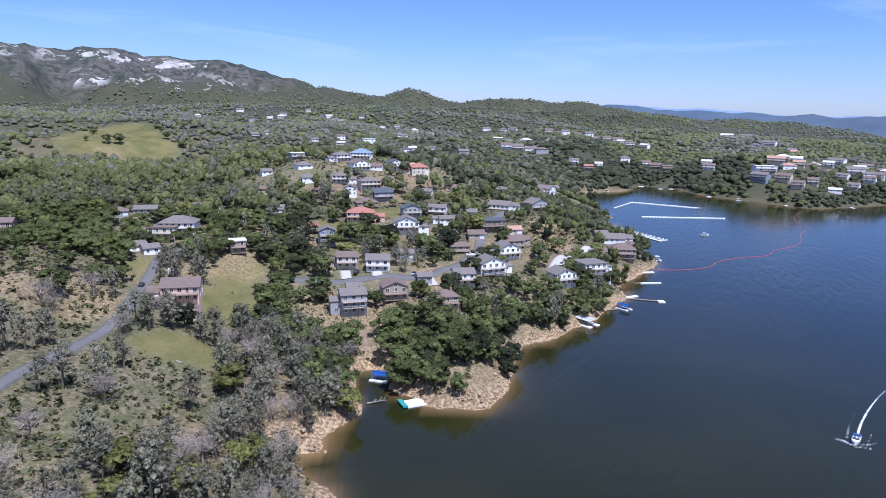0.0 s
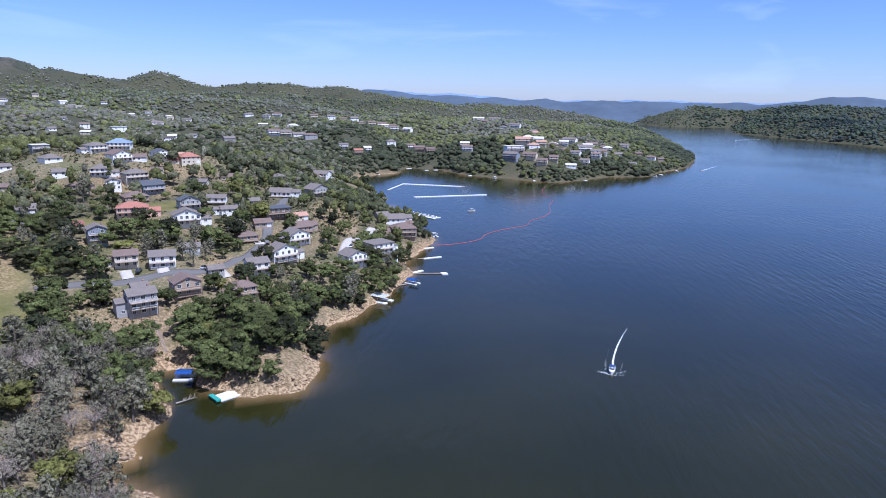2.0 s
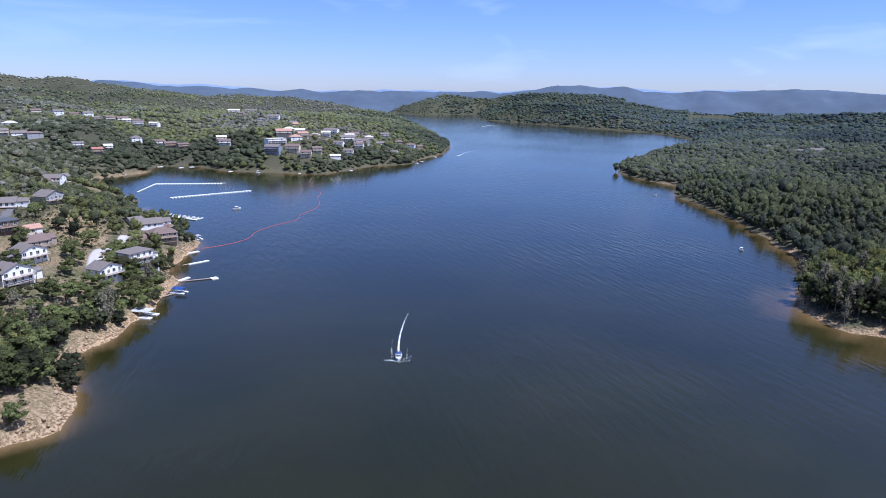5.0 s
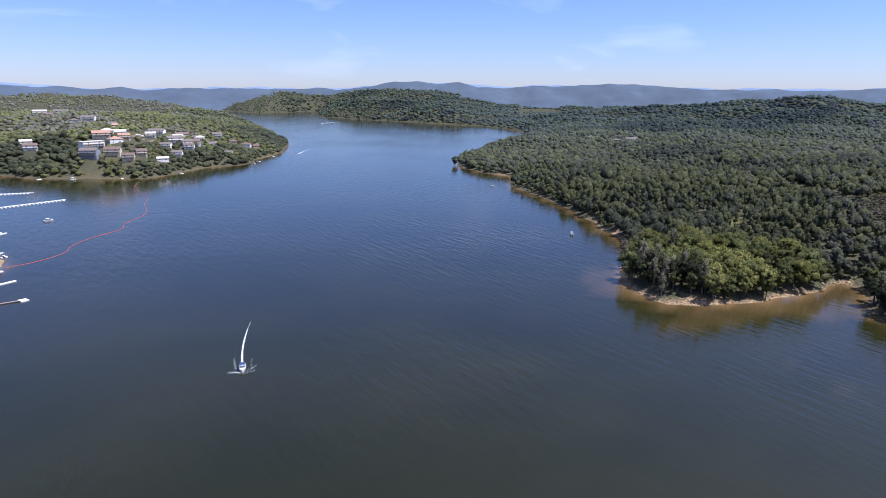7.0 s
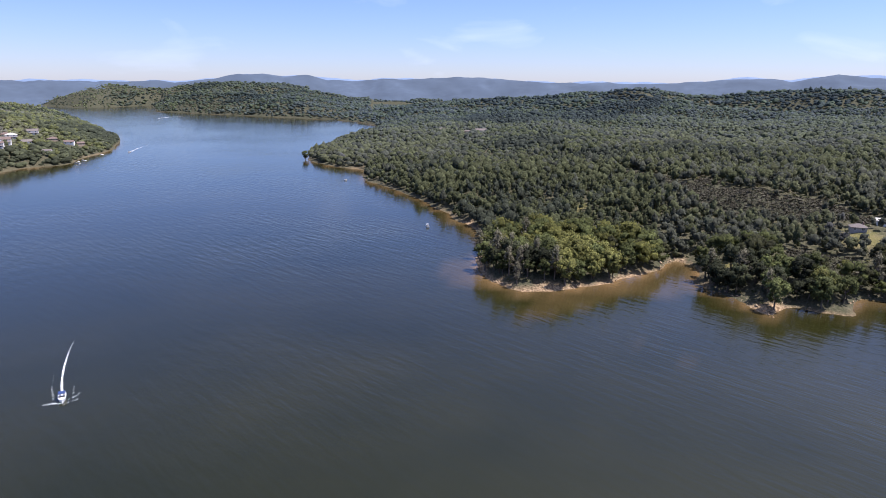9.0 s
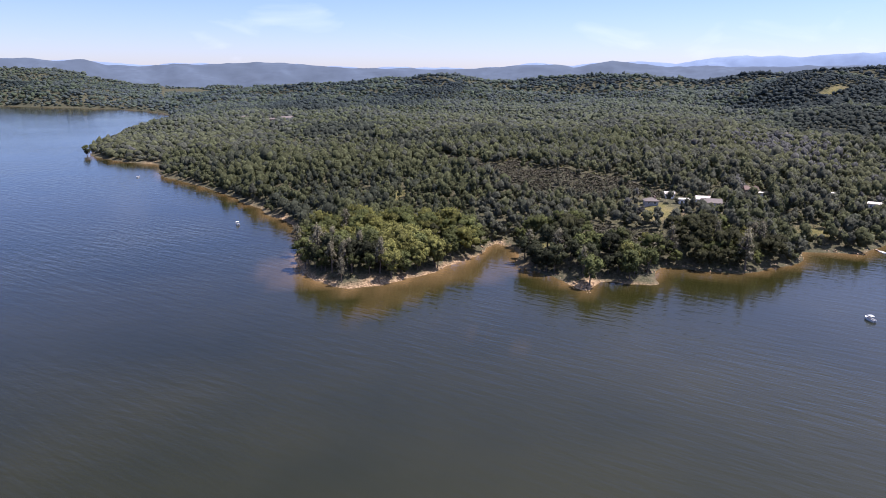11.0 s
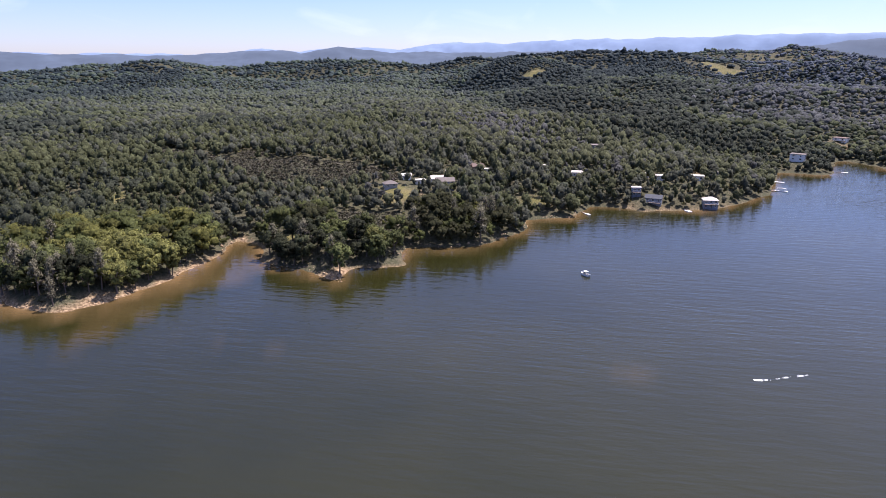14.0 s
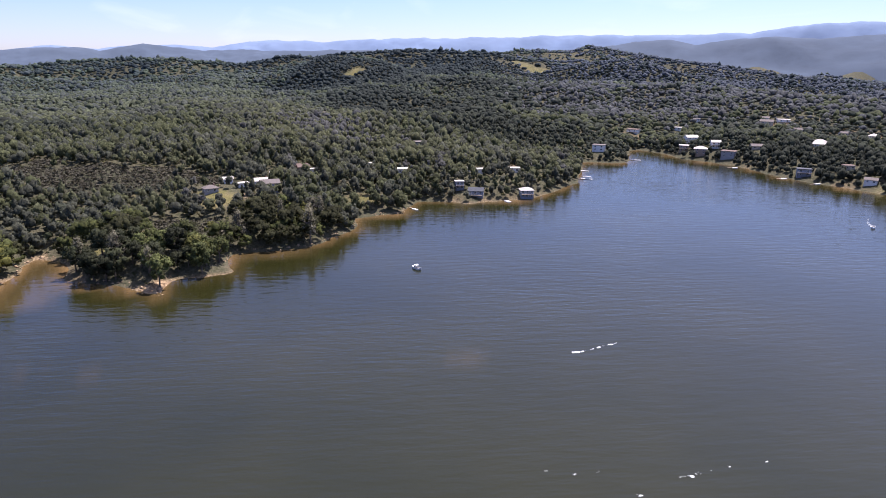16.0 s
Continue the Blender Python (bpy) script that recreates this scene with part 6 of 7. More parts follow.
def house(x, y, w, d, storeys, decks, turn, roof, wall, tiles, group, rng, seen=True):
    """A house whose front looks along its own -y."""
    c, s = math.cos(radians(turn)), math.sin(radians(turn))
    corners = np.array([(u * c - v * s + x, u * s + v * c + y) for u in (-w / 2, 0, w / 2) for v in (-d / 2, 0, d / 2)])
    hs = height(corners[:, 0], corners[:, 1])
    floor = float(hs.mean()) + 0.3
    low = float(hs.min()) - 1.2
    text = f"{STOREY_WORDS[storeys]} {COLOUR_WORDS[wall]} house with a {ROOF_WORDS[tiles]}"
    text += " and deck" if decks else ""
    root = tagged(new("house"), text, "house", group)
    root.matrix_basis = pose(x, y, floor, 0, 0, turn)
    base = low - floor
    tall = 2.75 * storeys
    bm = box_mesh(-w / 2, w / 2, -d / 2, d / 2, base, tall)
    rb, rise = roof_bm(roof, w, d, tall)
    if roof in ("side", "front"):
        for sgn in (-1, 1):
            t = 0.3
            if roof == "side":
                tri = [(sgn * w / 2, -d / 2, tall), (sgn * w / 2, d / 2, tall), (sgn * w / 2, 0, tall + rise - 0.04)]
                back = [(p[0] - sgn * t, p[1], p[2]) for p in tri]
            else:
                tri = [(-w / 2, sgn * d / 2, tall), (w / 2, sgn * d / 2, tall), (0, sgn * d / 2, tall + rise - 0.04)]
                back = [(p[0], p[1] - sgn * t, p[2]) for p in tri]
            a, b = [bm.verts.new(p) for p in tri], [bm.verts.new(p) for p in back]
            for f in (a, b[::-1], (a[0], b[0], b[1], a[1]), (a[1], b[1], b[2], a[2]), (a[2], b[2], b[0], a[0])):
                bm.faces.new(f)
        bmesh.ops.recalc_face_normals(bm, faces=bm.faces)
    part("wall", bm, PAINT[wall], root)
    part("roof", rb, ROOFING[tiles], root)
    for k in range(storeys):
        z = k * 2.75 + 1.5
        n = max(2, int(w / 2.9)) if seen else 2
        for i in range(n):
            u = -w / 2 + w * (i + 0.5) / n
            if k == 0 and i == n - 1 and w > 9 and not decks and seen:
                g = piece("garage_door", (), lambda: box_mesh(-1.3, 1.3, -0.06, 0.02, -1.15, 1.0), TRIM, root, pose(u, -d / 2 - 0.003, 1.2))
                continue
            wide = 1.7 if (i + k) % 2 else 1.3
            window(root, wide - 0.2, 1.25 if not decks else 1.6, pose(u, -d / 2 - 0.003, z))
        if seen:
            for sgn in (-1, 1):
                for i in range(2):
                    window(root, 1.1, 1.2, pose(sgn * (w / 2 + 0.003), d * (i - 0.5) * 0.5, z, 0, 0, 90 * sgn))
    if roof == "front" and seen:
        window(root, 1.5, 1.0, pose(0, -d / 2 - 0.003, tall + rise * 0.38))
    if seen:
        piece("door", (), lambda: box_mesh(-0.5, 0.5, -0.02, 0.06, 0, 2.05), WOOD_DARK, root, pose(w * 0.2, d / 2 + 0.003, 0.0))
    for k in range(decks):
        z = (storeys - 1 - k) * 2.75 + 0.05
        front_ground = float(height(np.array([x + s * (d / 2 + 2)]), np.array([y - c * (d / 2 + 2)]))[0]) - floor
        deck(root, w * 0.96, 2.4 - 0.3 * k, max(z, 0.05), -d / 2, min(front_ground, z - 1.0), TRIM if wall in ("white", "grey", "bluegrey", "cream") else WOOD_DARK)
    if seen and w > 9.5 and rng.rand() < 0.65:
        # a lower wing to one side, with its own roof
        side = 1 if rng.rand() < 0.5 else -1
        ww, wd, wt = round(w * 0.45, 1), round(d * 0.7, 1), 2.6 if storeys < 3 else 5.3
        wing = new("wing")
        wing.parent = root
        wing.matrix_basis = pose(side * (w / 2 + ww / 2 - 0.6), d * 0.12, 0)
        part("wall", box_mesh(-ww / 2, ww / 2, -wd / 2, wd / 2, base - 0.8, wt), PAINT[wall], wing)
        part("roof", roof_bm("side" if roof != "flat" else "flat", ww, wd, wt, 0.4)[0], ROOFING[tiles], wing)
        window(wing, 1.3, 1.1, pose(0, -wd / 2 - 0.003, 1.5))
    if seen and rng.rand() < 0.4 and roof != "flat":
        part("chimney", box_mesh(w * 0.28, w * 0.28 + 0.8, d * 0.1, d * 0.1 + 0.7, tall * 0.6, tall + rise + 0.7), BRICK_RED, root)
    return root


def build_houses():
    rng = np.random.RandomState(17)
    for rows, group, seen in ((VILLAGE_FRONT, "houses of the lakeside village", True), (VILLAGE_MIDDLE, "houses of the lakeside village", True),
                              (VILLAGE_UPPER, "houses of the lakeside village", True), (VILLAGE_WEST, "houses of the lakeside village", True),
                              (VILLAGE_SHORE, "houses of the lakeside village", True), (HEADLAND_TOP, "houses on the headland", False),
                              (HEADLAND_EAST, "houses on the headland", False), (BAY_SLOPE, "houses above the bay", False), (VALLEY_HOUSES, "houses in the valley", False),
                              (EAST_RISE, "houses on the eastern shore", True), (EAST_SHORE, "houses on the eastern shore", True),
                              (SOUTH_BAY, "houses round the southern bay", False), (FAR_EAST, "houses in the eastern woods", False)):
        for row in rows:
            if rows in (VILLAGE_MIDDLE, VILLAGE_UPPER):
                row = (*row[:2], row[2] * 1.12, row[3] * 1.08, *row[4:])
            house(*row, group, rng, seen)
            CLEARINGS.append((row[0], row[1], max(row[2], row[3]) * 0.55 + 2.0))
            # a gap in the trees before the front
            a = radians(row[6])
            k = row[3] * 0.5 + 3.5      # towards the front
            CLEARINGS.append((row[0] + math.sin(a) * k, row[1] - math.cos(a) * k, row[2] * 0.45))
            if not seen or rows in (EAST_RISE, EAST_SHORE):
                r = math.hypot(row[0], row[1])
                for k in (9, 17):
                    CLEARINGS.append((row[0] * (1 - k / r), row[1] * (1 - k / r), row[2] * 0.5))
            if seen and (row[0] > 150 or rows is VILLAGE_FRONT):
                k += 7
                CLEARINGS.append((row[0] + math.sin(a) * k, row[1] - math.cos(a) * k, row[2] * 0.5))


build_houses()

# ---- roads ----
ROAD_LAKE = [(-120, 140), (-118, 160), (-119, 173), (-118, 190), (-116.5, 206), (-116, 222), (-119, 238), (-122, 254), (-127, 273), (-129, 287), (-131, 301), (-132, 318), (-127, 334)]
ROAD_BACK = [(-150, 428), (-134, 402), (-118, 394), (-100, 392), (-80, 382), (-68, 372)]
ROAD_VILLAGE = [(-80, 296), (-57, 306), (-36, 308), (-20, 311), (-7, 322), (9, 342), (20, 366), (23, 392), (30, 412), (36, 440), (44, 470)]
ROAD_SHORE = [(58, 345), (61, 356), (66, 372), (78, 392), (96, 420)]
DRIVES = [[(-48, 318), (-46, 309)], [(-32, 314), (-31, 309)], [(-14, 322), (-12, 317)], [(-24, 302), (-25, 309)], [(-4, 312), (-7, 320)], [(-118, 262), (-110, 258)], [(-126, 330), (-116, 334)], [(12, 360), (18, 362)]]


def smooth_line(points, step):
    p = np.array(points, float)
    for _ in range(3):
        q = np.empty((len(p) * 2 - 2, 2))
        q[0::2], q[1::2] = p[:-1] * 0.75 + p[1:] * 0.25, p[:-1] * 0.25 + p[1:] * 0.75
        p = np.concatenate([p[:1], q, p[-1:]])
    d = np.concatenate([[0], np.cumsum(np.hypot(*np.diff(p, axis=0).T))])
    n = max(2, int(d[-1] / step))
    s = np.linspace(0, d[-1], n)
    return np.stack([np.interp(s, d, p[:, 0]), np.interp(s, d, p[:, 1])], 1)


def build_road(name, points, width, mat, label, lift=0.35):
    p = smooth_line(points, 2.0)
    t = np.gradient(p, axis=0)
    t /= np.hypot(t[:, 0], t[:, 1])[:, None]
    nrm = np.stack([-t[:, 1], t[:, 0]], 1)
    verts, faces = [], []
    zc = height(p[:, 0], p[:, 1])
    cols = np.linspace(-0.5, 0.5, 5)
    for i in range(len(p)):
        q = p[i] + nrm[i] * cols[:, None] * width
        z = height(q[:, 0], q[:, 1]) * 0.5 + zc[i] * 0.5 + lift
        z = np.maximum(z, height(q[:, 0], q[:, 1]) + 0.12)
        verts += [(a, b, c) for (a, b), c in zip(q, z)]
        verts += [(q[0, 0], q[0, 1], z[0] - 1.2), (q[-1, 0], q[-1, 1], z[-1] - 1.2)]
    k = 7
    for i in range(len(p) - 1):
        a, b = i * k, (i + 1) * k
        for j in range(4):
            faces.append((a + j, b + j, b + j + 1, a + j + 1))
        faces += [(a + 5, b + 5, b, a), (a + 4, b + 4, b + 6, a + 6)]
    me = mesh_from(name, verts, faces, mat, True)
    ob = tagged(new(name, me), label, "road", kind="structure")
    for x, y in p[::2]:
        CLEARINGS.append((float(x), float(y), width * 0.5 + 3.2))
    return ob


build_road("road", ROAD_LAKE, 4.8, ASPHALT, "grey asphalt village road along the slope")
build_road("road", ROAD_BACK, 5.6, ASPHALT, "grey asphalt village road behind the houses")
build_road("road", ROAD_VILLAGE, 5.6, ASPHALT, "grey asphalt village road winding between houses")
build_road("road", ROAD_SHORE, 5.0, CONCRETE, "pale concrete lane above the shore")
for drive in DRIVES:
    build_road("driveway", drive, 5.0, CONCRETE, "pale concrete driveway in front of a house", 0.42)

# ---- docks, boats and floating lines ----
FLOAT_WHITE = plain("white_float", (0.70, 0.70, 0.68), 0.6, 0.1, 0.8, 6)
CANVAS_BLUE = plain("blue_canvas", (0.045, 0.13, 0.42), 0.7, 0.12, 1.0, 6)
CANVAS_TEAL = plain("teal_canvas", (0.05, 0.26, 0.22), 0.7, 0.12, 1.0, 6)
BOOM_RED = plain("orange_red_float", (0.46, 0.10, 0.10), 0.6, 0.1, 0.5, 3)
HULL_WHITE = plain("white_hull", (0.78, 0.78, 0.77), 0.3, 0.05, 1.0, 6, spec=0.5)
HULL_BLUE = plain("navy_hull", (0.03, 0.05, 0.14), 0.3, 0.1, 1.0, 6, spec=0.5)
FOAM_AND_GLINT = plain("foam_and_glint", (0.80, 0.82, 0.82), 0.9, 0.12, 0.8, 5)
SEAT = plain("boat_seat", (0.45, 0.43, 0.40), 0.8, 0.1, 1.0, 6)
METAL = plain("galvanised_post", (0.5, 0.5, 0.5), 0.4, 0.1, 1.0, 6, metal=0.8)


def gangway(root, length, m):
    g = piece("gangway", (round(length, 1),), lambda: box_mesh(0, length, -0.6, 0.6, 0.25, 0.42), DECKING, root, m)
    return g


def dock(x, y, turn, w, d, top=None, height_top=2.7, label="", gang=0.0, side=0.0, boat=False):
    """A floating dock; top: canopy material; gang: length of the gangway, going off at the angle side."""
    root = tagged(new("floating_dock"), label, "dock", "docks along the shore")
    root.matrix_basis = pose(x, y, 0, 0, 0, turn)
    if boat or top:
        for s in (-1, 1):
            part("pontoon", box_mesh(s * w * 0.5 - s * w * 0.16 - w * 0.16, s * w * 0.5 - s * w * 0.16 + w * 0.16, -d / 2, d / 2, -0.25, 0.45), FLOAT_WHITE, root)
        part("pontoon", box_mesh(-w * 0.18 + 0.003, w * 0.18 - 0.003, d * 0.25, d / 2, -0.25, 0.44), FLOAT_WHITE, root)
    else:
        n = max(1, int(d / 2.5))
        for i in range(n):
            part("pontoon", box_mesh(-w / 2, w / 2, -d / 2 + d * i / n + 0.03, -d / 2 + d * (i + 1) / n - 0.03, -0.25, 0.45), FLOAT_WHITE, root)
    if top:
        bm = bmesh.new()
        rows = []
        for v in (-d * 0.42, d * 0.42):
            rows.append([bm.verts.new((u * w * 0.40, v, height_top + 0.45 * (1 - u * u))) for u in (-1, -0.5, 0, 0.5, 1)])
        for i in range(4):
            bm.faces.new((rows[0][i], rows[0][i + 1], rows[1][i + 1], rows[1][i]))
        bmesh.ops.solidify(bm, geom=bm.faces[:], thickness=0.08)
        part("canopy", bm, top, root)
        for u in (-1, 1):
            for v in (-1, 0, 1):
                piece("post", (height_top,), lambda: box_mesh(-0.05, 0.05, -0.05, 0.05, 0.4, height_top), METAL, root, Matrix.Translation((u * w * 0.38, v * d * 0.38, 0)))
    if gang:
        gangway(root, gang, pose(0, 0, 0.05, 0, 0, side) @ Matrix.Translation((max(w, d) * 0.42, 0, 0)))
    return root


def hull_bm(length, beam, h):
    bm = bmesh.new()
    prof = [(-0.5, 0.46), (-0.2, 0.5), (0.15, 0.48), (0.35, 0.32), (0.5, 0.02)]
    rows = []
    for u, b in prof:
        rows.append([bm.verts.new(p) for p in ((u * length, -b * beam, h * (1 + 0.25 * max(0, u))), (u * length * 0.96, -b * beam * 0.75, -0.25), (u * length * 0.96, b * beam * 0.75, -0.25), (u * length, b * beam, h * (1 + 0.25 * max(0, u))))])
    for a, b in zip(rows, rows[1:]):
        for i in range(3):
            bm.faces.new((a[i], b[i], b[i + 1], a[i + 1]))
    bm.faces.new(rows[0])
    bm.faces.new(rows[-1][::-1])
    # the deck, sunk towards the stern
    for a, b, low in ((rows[3], rows[4], 0.0), (rows[2], rows[3], 0.02)):
        bm.faces.new((a[0], a[3], b[3], b[0]))
    inner = [[bm.verts.new((r[0].co.x, r[0].co.y * 0.82, h * 0.45)), bm.verts.new((r[3].co.x, r[3].co.y * 0.82, h * 0.45))] for r in rows[:3]]
    for (a, b), (c, e) in zip(inner, inner[1:]):
        bm.faces.new((a, b, e, c))
    for i in (0, 1):
        bm.faces.new((rows[i][0], inner[i][0], inner[i + 1][0], rows[i + 1][0]))
        bm.faces.new((rows[i][3], rows[i + 1][3], inner[i + 1][1], inner[i][1]))
    bm.faces.new((rows[2][0], inner[2][0], inner[2][1], rows[2][3]))
    bm.faces.new((rows[0][0], rows[0][3], inner[0][1], inner[0][0]))
    bmesh.ops.recalc_face_normals(bm, faces=bm.faces)
    return bm


def motor_boat(x, y, turn, length, label, top=None, hull=None, beam=None):
    """A small motor boat; its bow points along its own x."""
    beam = beam or length * 0.38
    root = tagged(new("motor_boat"), label, "boat", "boats on the lake")
    root.matrix_basis = pose(x, y, 0.1, 0, 0, turn)
    part("hull", hull_bm(length, beam, 0.85), hull or HULL_WHITE, root)
    part("windscreen", box_mesh(length * 0.1, length * 0.13, -beam * 0.36, beam * 0.36, 0.86, 1.3), GLASS, root)
    for u in (-0.28, -0.05):
        for v in (-1, 1):
            part("seat", box_mesh(length * u, length * (u + 0.1), v * beam * 0.22 - 0.25, v * beam * 0.22 + 0.25, 0.4, 0.95), SEAT, root)
    part("outboard_motor", box_mesh(-length * 0.57, -length * 0.5, -0.2, 0.2, 0.0, 1.0), METAL, root)
    if top:
        part("canopy", box_mesh(-length * 0.25, length * 0.12, -beam * 0.42, beam * 0.42, 1.95, 2.05), top, root)
        for u in (-0.24, 0.1):
            for v in (-1, 1):
                part("post", box_mesh(length * u, length * u + 0.05, v * beam * 0.4 - 0.03, v * beam * 0.4 + 0.03, 0.8, 1.95), METAL, root)
    return root


def white_strip(name, points, w0, w1, label, seed, gap=0.0, lift=0.03, solid=False):
    """Patches of foam, or white standing for sun glints, strung along a line, wide at its start; solid: on a ragged
    ribbon of the same.
    """
    rng = np.random.RandomState(seed)
    p = smooth_line(points, 0.5)
    verts, faces = [], []
    if solid:
        t = np.gradient(p, axis=0)
        t /= np.hypot(t[:, 0], t[:, 1])[:, None]
        for i, (x, y) in enumerate(p):
            k = i / (len(p) - 1)
            w = (w0 * (1 - k) + w1 * k) * (1 - 0.85 * max(0, k - 0.6) / 0.4)
            l, r = w * rng.uniform(0.25, 0.55), w * rng.uniform(0.25, 0.55)
            verts += [(x - t[i, 1] * l, y + t[i, 0] * l, lift - 0.01), (x, y, lift + 0.08), (x + t[i, 1] * r, y - t[i, 0] * r, lift - 0.01)]
            if i and rng.rand() > 0.5 * k:
                b = len(verts) - 6
                faces += [(b, b + 1, b + 4, b + 3), (b + 1, b + 2, b + 5, b + 4)]
    for i, (x, y) in enumerate(p):
        k = i / len(p)
        if rng.rand() < gap + k * 0.6:
            continue
        w = w0 * (1 - k) + w1 * k
        for _ in range(6):
            cx, cy = x + rng.normal() * w * 0.34, y + rng.normal() * w * 0.34
            s = w * rng.uniform(0.05, 0.18) * (1 - 0.4 * k)
            a0 = rng.uniform(0, 6.28)
            b = len(verts)
            n = 6
            for j in range(n):
                r = s * rng.uniform(0.6, 1.2)
                verts.append((cx + r * math.cos(a0 + 6.283 * j / n), cy + r * math.sin(a0 + 6.283 * j / n), lift))
            verts.append((cx, cy, lift + 0.04))
            faces += [(b + j, b + (j + 1) % n, b + n) for j in range(n)]
    return tagged(new(name, mesh_from(name, verts, faces, FOAM_AND_GLINT, True)), label, "foam", kind="stuff")


def float_line(name, points, step, radius, mat, label, spread=1.0):
    """A line of floats on the water, each a part."""
    root = tagged(new(name), label, "floating boom")
    p = smooth_line(points, step)
    root.matrix_basis = Matrix.Translation((p[0, 0], p[0, 1], 0))

    def seg():
        bm = bmesh.new()
        bmesh.ops.create_cone(bm, cap_ends=True, segments=8, radius1=radius, radius2=radius, depth=step * 0.94 * spread, matrix=Matrix.Rotation(math.pi / 2, 4, "Y"))
        bmesh.ops.bevel(bm, geom=[e for e in bm.edges if len(e.link_faces) == 2 and any(len(f.verts) == 8 for f in e.link_faces)], offset=radius * 0.3, segments=1, affect="EDGES")
        return bm

    for a, b in zip(p, p[1:]):
        m = (a + b) / 2
        piece("float", (name, round(step, 2)), seg, mat, root, pose(m[0] - p[0, 0], m[1] - p[0, 1], radius * 0.35, 0, 0, math.degrees(math.atan2(b[1] - a[1], b[0] - a[0]))))
    return root


dock(-22.5, 233.5, 75, 6.0, 7.0, CANVAS_BLUE, 2.5, "white floating dock with a bright blue canopy in a cove")
d = dock(-8.5, 213.5, 25, 7.5, 5.5, None, label="square white floating dock with a teal covered boat lift", gang=6, side=10)
part("boat_cover", box_mesh(-5.6, -3.9, -3.0, 3.0, 0.5, 1.15), CANVAS_TEAL, d, "teal canvas cover")
dock(69, 304, 40, 8.0, 10.5, FLOAT_WHITE, 3.0, "large white floating dock with a white roof", 8, 150)
dock(94, 330.5, 38, 5.0, 7.5, CANVAS_BLUE, 2.4, "floating boat dock with a blue canopy", 7, 160)
dock(104, 353, 30, 9.0, 2.2, None, label="low white floating dock at the rocky shore", gang=4, side=180)
dock(118, 345, 0, 3.6, 4.2, None, label="square white swim platform at the end of a pier", gang=16, side=165)
dock(124, 384, 8, 13.0, 1.8, None, label="long narrow white floating pier", gang=5, side=180)
dock(130, 411, 10, 9.0, 2.0, None, label="weathered floating pier by a rocky bank", gang=4, side=180)
dock(148, 448, 0, 4, 6, FLOAT_WHITE, 2.4, "small roofed floating dock below the bluff", 5, 180)
dock(30, 268, 60, 5.0, 3.0, None, label="small grey floating dock tied to the bank", gang=3, side=150)
dock(376, -66, 20, 5.0, 3.0, None, label="small white dock in a muddy cove", gang=4, side=0)
dock(404, -262, 0, 5.0, 3.0, None, label="low white dock beside a shore house", gang=4, side=0)
dock(448, -374, 40, 9.0, 3.0, FLOAT_WHITE, 2.2, "white roofed dock off the wooded point", 6, 30)
dock(481, -400, 40, 8.0, 2.6, None, label="white floating dock off the wooded point", gang=5, side=20)
dock(412, -192, 10, 5.0, 2.0, None, label="small white dock on a muddy beach", gang=4, side=0)
dock(508, -493, 40, 6.0, 2.6, None, label="white floating dock in the southern bay", gang=5, side=20)
dock(372, -528, 80, 6.0, 2.6, None, label="floating dock in the southern bay", gang=5, side=0)
dock(342, -532, 80, 12.0, 2.2, None, label="long pale dock in the southern bay", gang=6, side=0)
dock(430, -540, 60, 5.0, 2.6, None, label="floating dock in the southern bay", gang=5, side=0)
for x, y, t in ((286, 880, 20), (322, 806, 40), (345, 776, 40), (300, 880, 10), (384, 742, 60), (452, 732, 90), (575, 752, 100), (600, 772, 90), (660, 812, 70), (268, 905, 0), (205, 842, 0)):
    dock(x, y, t, 7.0, 3.0, FLOAT_WHITE if x % 2 else None, 2.2, "white floating dock along the far bay shore")

# the marina: two lines of white floats and a block of slips
for pts, label in (([(212, 744), (275, 707)], "zigzag line of white marina floats"), ([(192, 640), (274, 640)], "long line of white marina floats"), ([(179, 694), (212, 744)], "white walkway of the marina")):
    a, b = np.array(pts[0], float), np.array(pts[1], float)
    n = int(np.hypot(*(b - a)) / 3.2)
    root = tagged(new("marina_pier"), label, "pier")
    ang = math.degrees(math.atan2(*(b - a)[::-1]))
    root.matrix_basis = pose(a[0], a[1], 0, 0, 0, ang)
    part("walkway", box_mesh(0, float(np.hypot(*(b - a))), -0.7, 0.7, 0.1, 0.5), FLOAT_WHITE, root)
    if "line" in label:
        for i in range(n):
            piece("finger", (), lambda: box_mesh(-0.8, 0.8, -6.0, -0.703, -0.1, 0.48), FLOAT_WHITE, root, Matrix.Translation((i * 3.2 + 1.2, 0, 0)))
root = tagged(new("marina_pier"), "dense block of white boat slips at the marina", "pier")
root.matrix_basis = pose(147, 570, 0, 0, 0, -66)
part("walkway", box_mesh(0, 60, -0.9, 0.9, 0.1, 0.5), FLOAT_WHITE, root)
for i in range(12):
    piece("finger", ("long",), lambda: box_mesh(-0.6, 0.6, 0.903, 9.5, -0.1, 0.48), FLOAT_WHITE, root, Matrix.Translation((i * 5 + 2, 0, 0)))
for i in range(11):
    motor_boat(147 + (i * 5 + 4.5) * 0.407 + 5 * 0.914, 570 - (i * 5 + 4.5) * 0.914 + 5 * 0.407, 24 + 180 * (i % 2), 6.2, "white motor boat moored in a marina slip")
float_line("debris_boom", [(139, 419), (156, 419), (178, 429), (187, 446), (212, 462), (238, 470), (246, 489), (272, 505), (291, 530), (304, 560), (328, 590), (333, 624), (352, 662), (375, 695)], 2.6, 0.16, BOOM_RED, "long orange-red floating boom across the water")
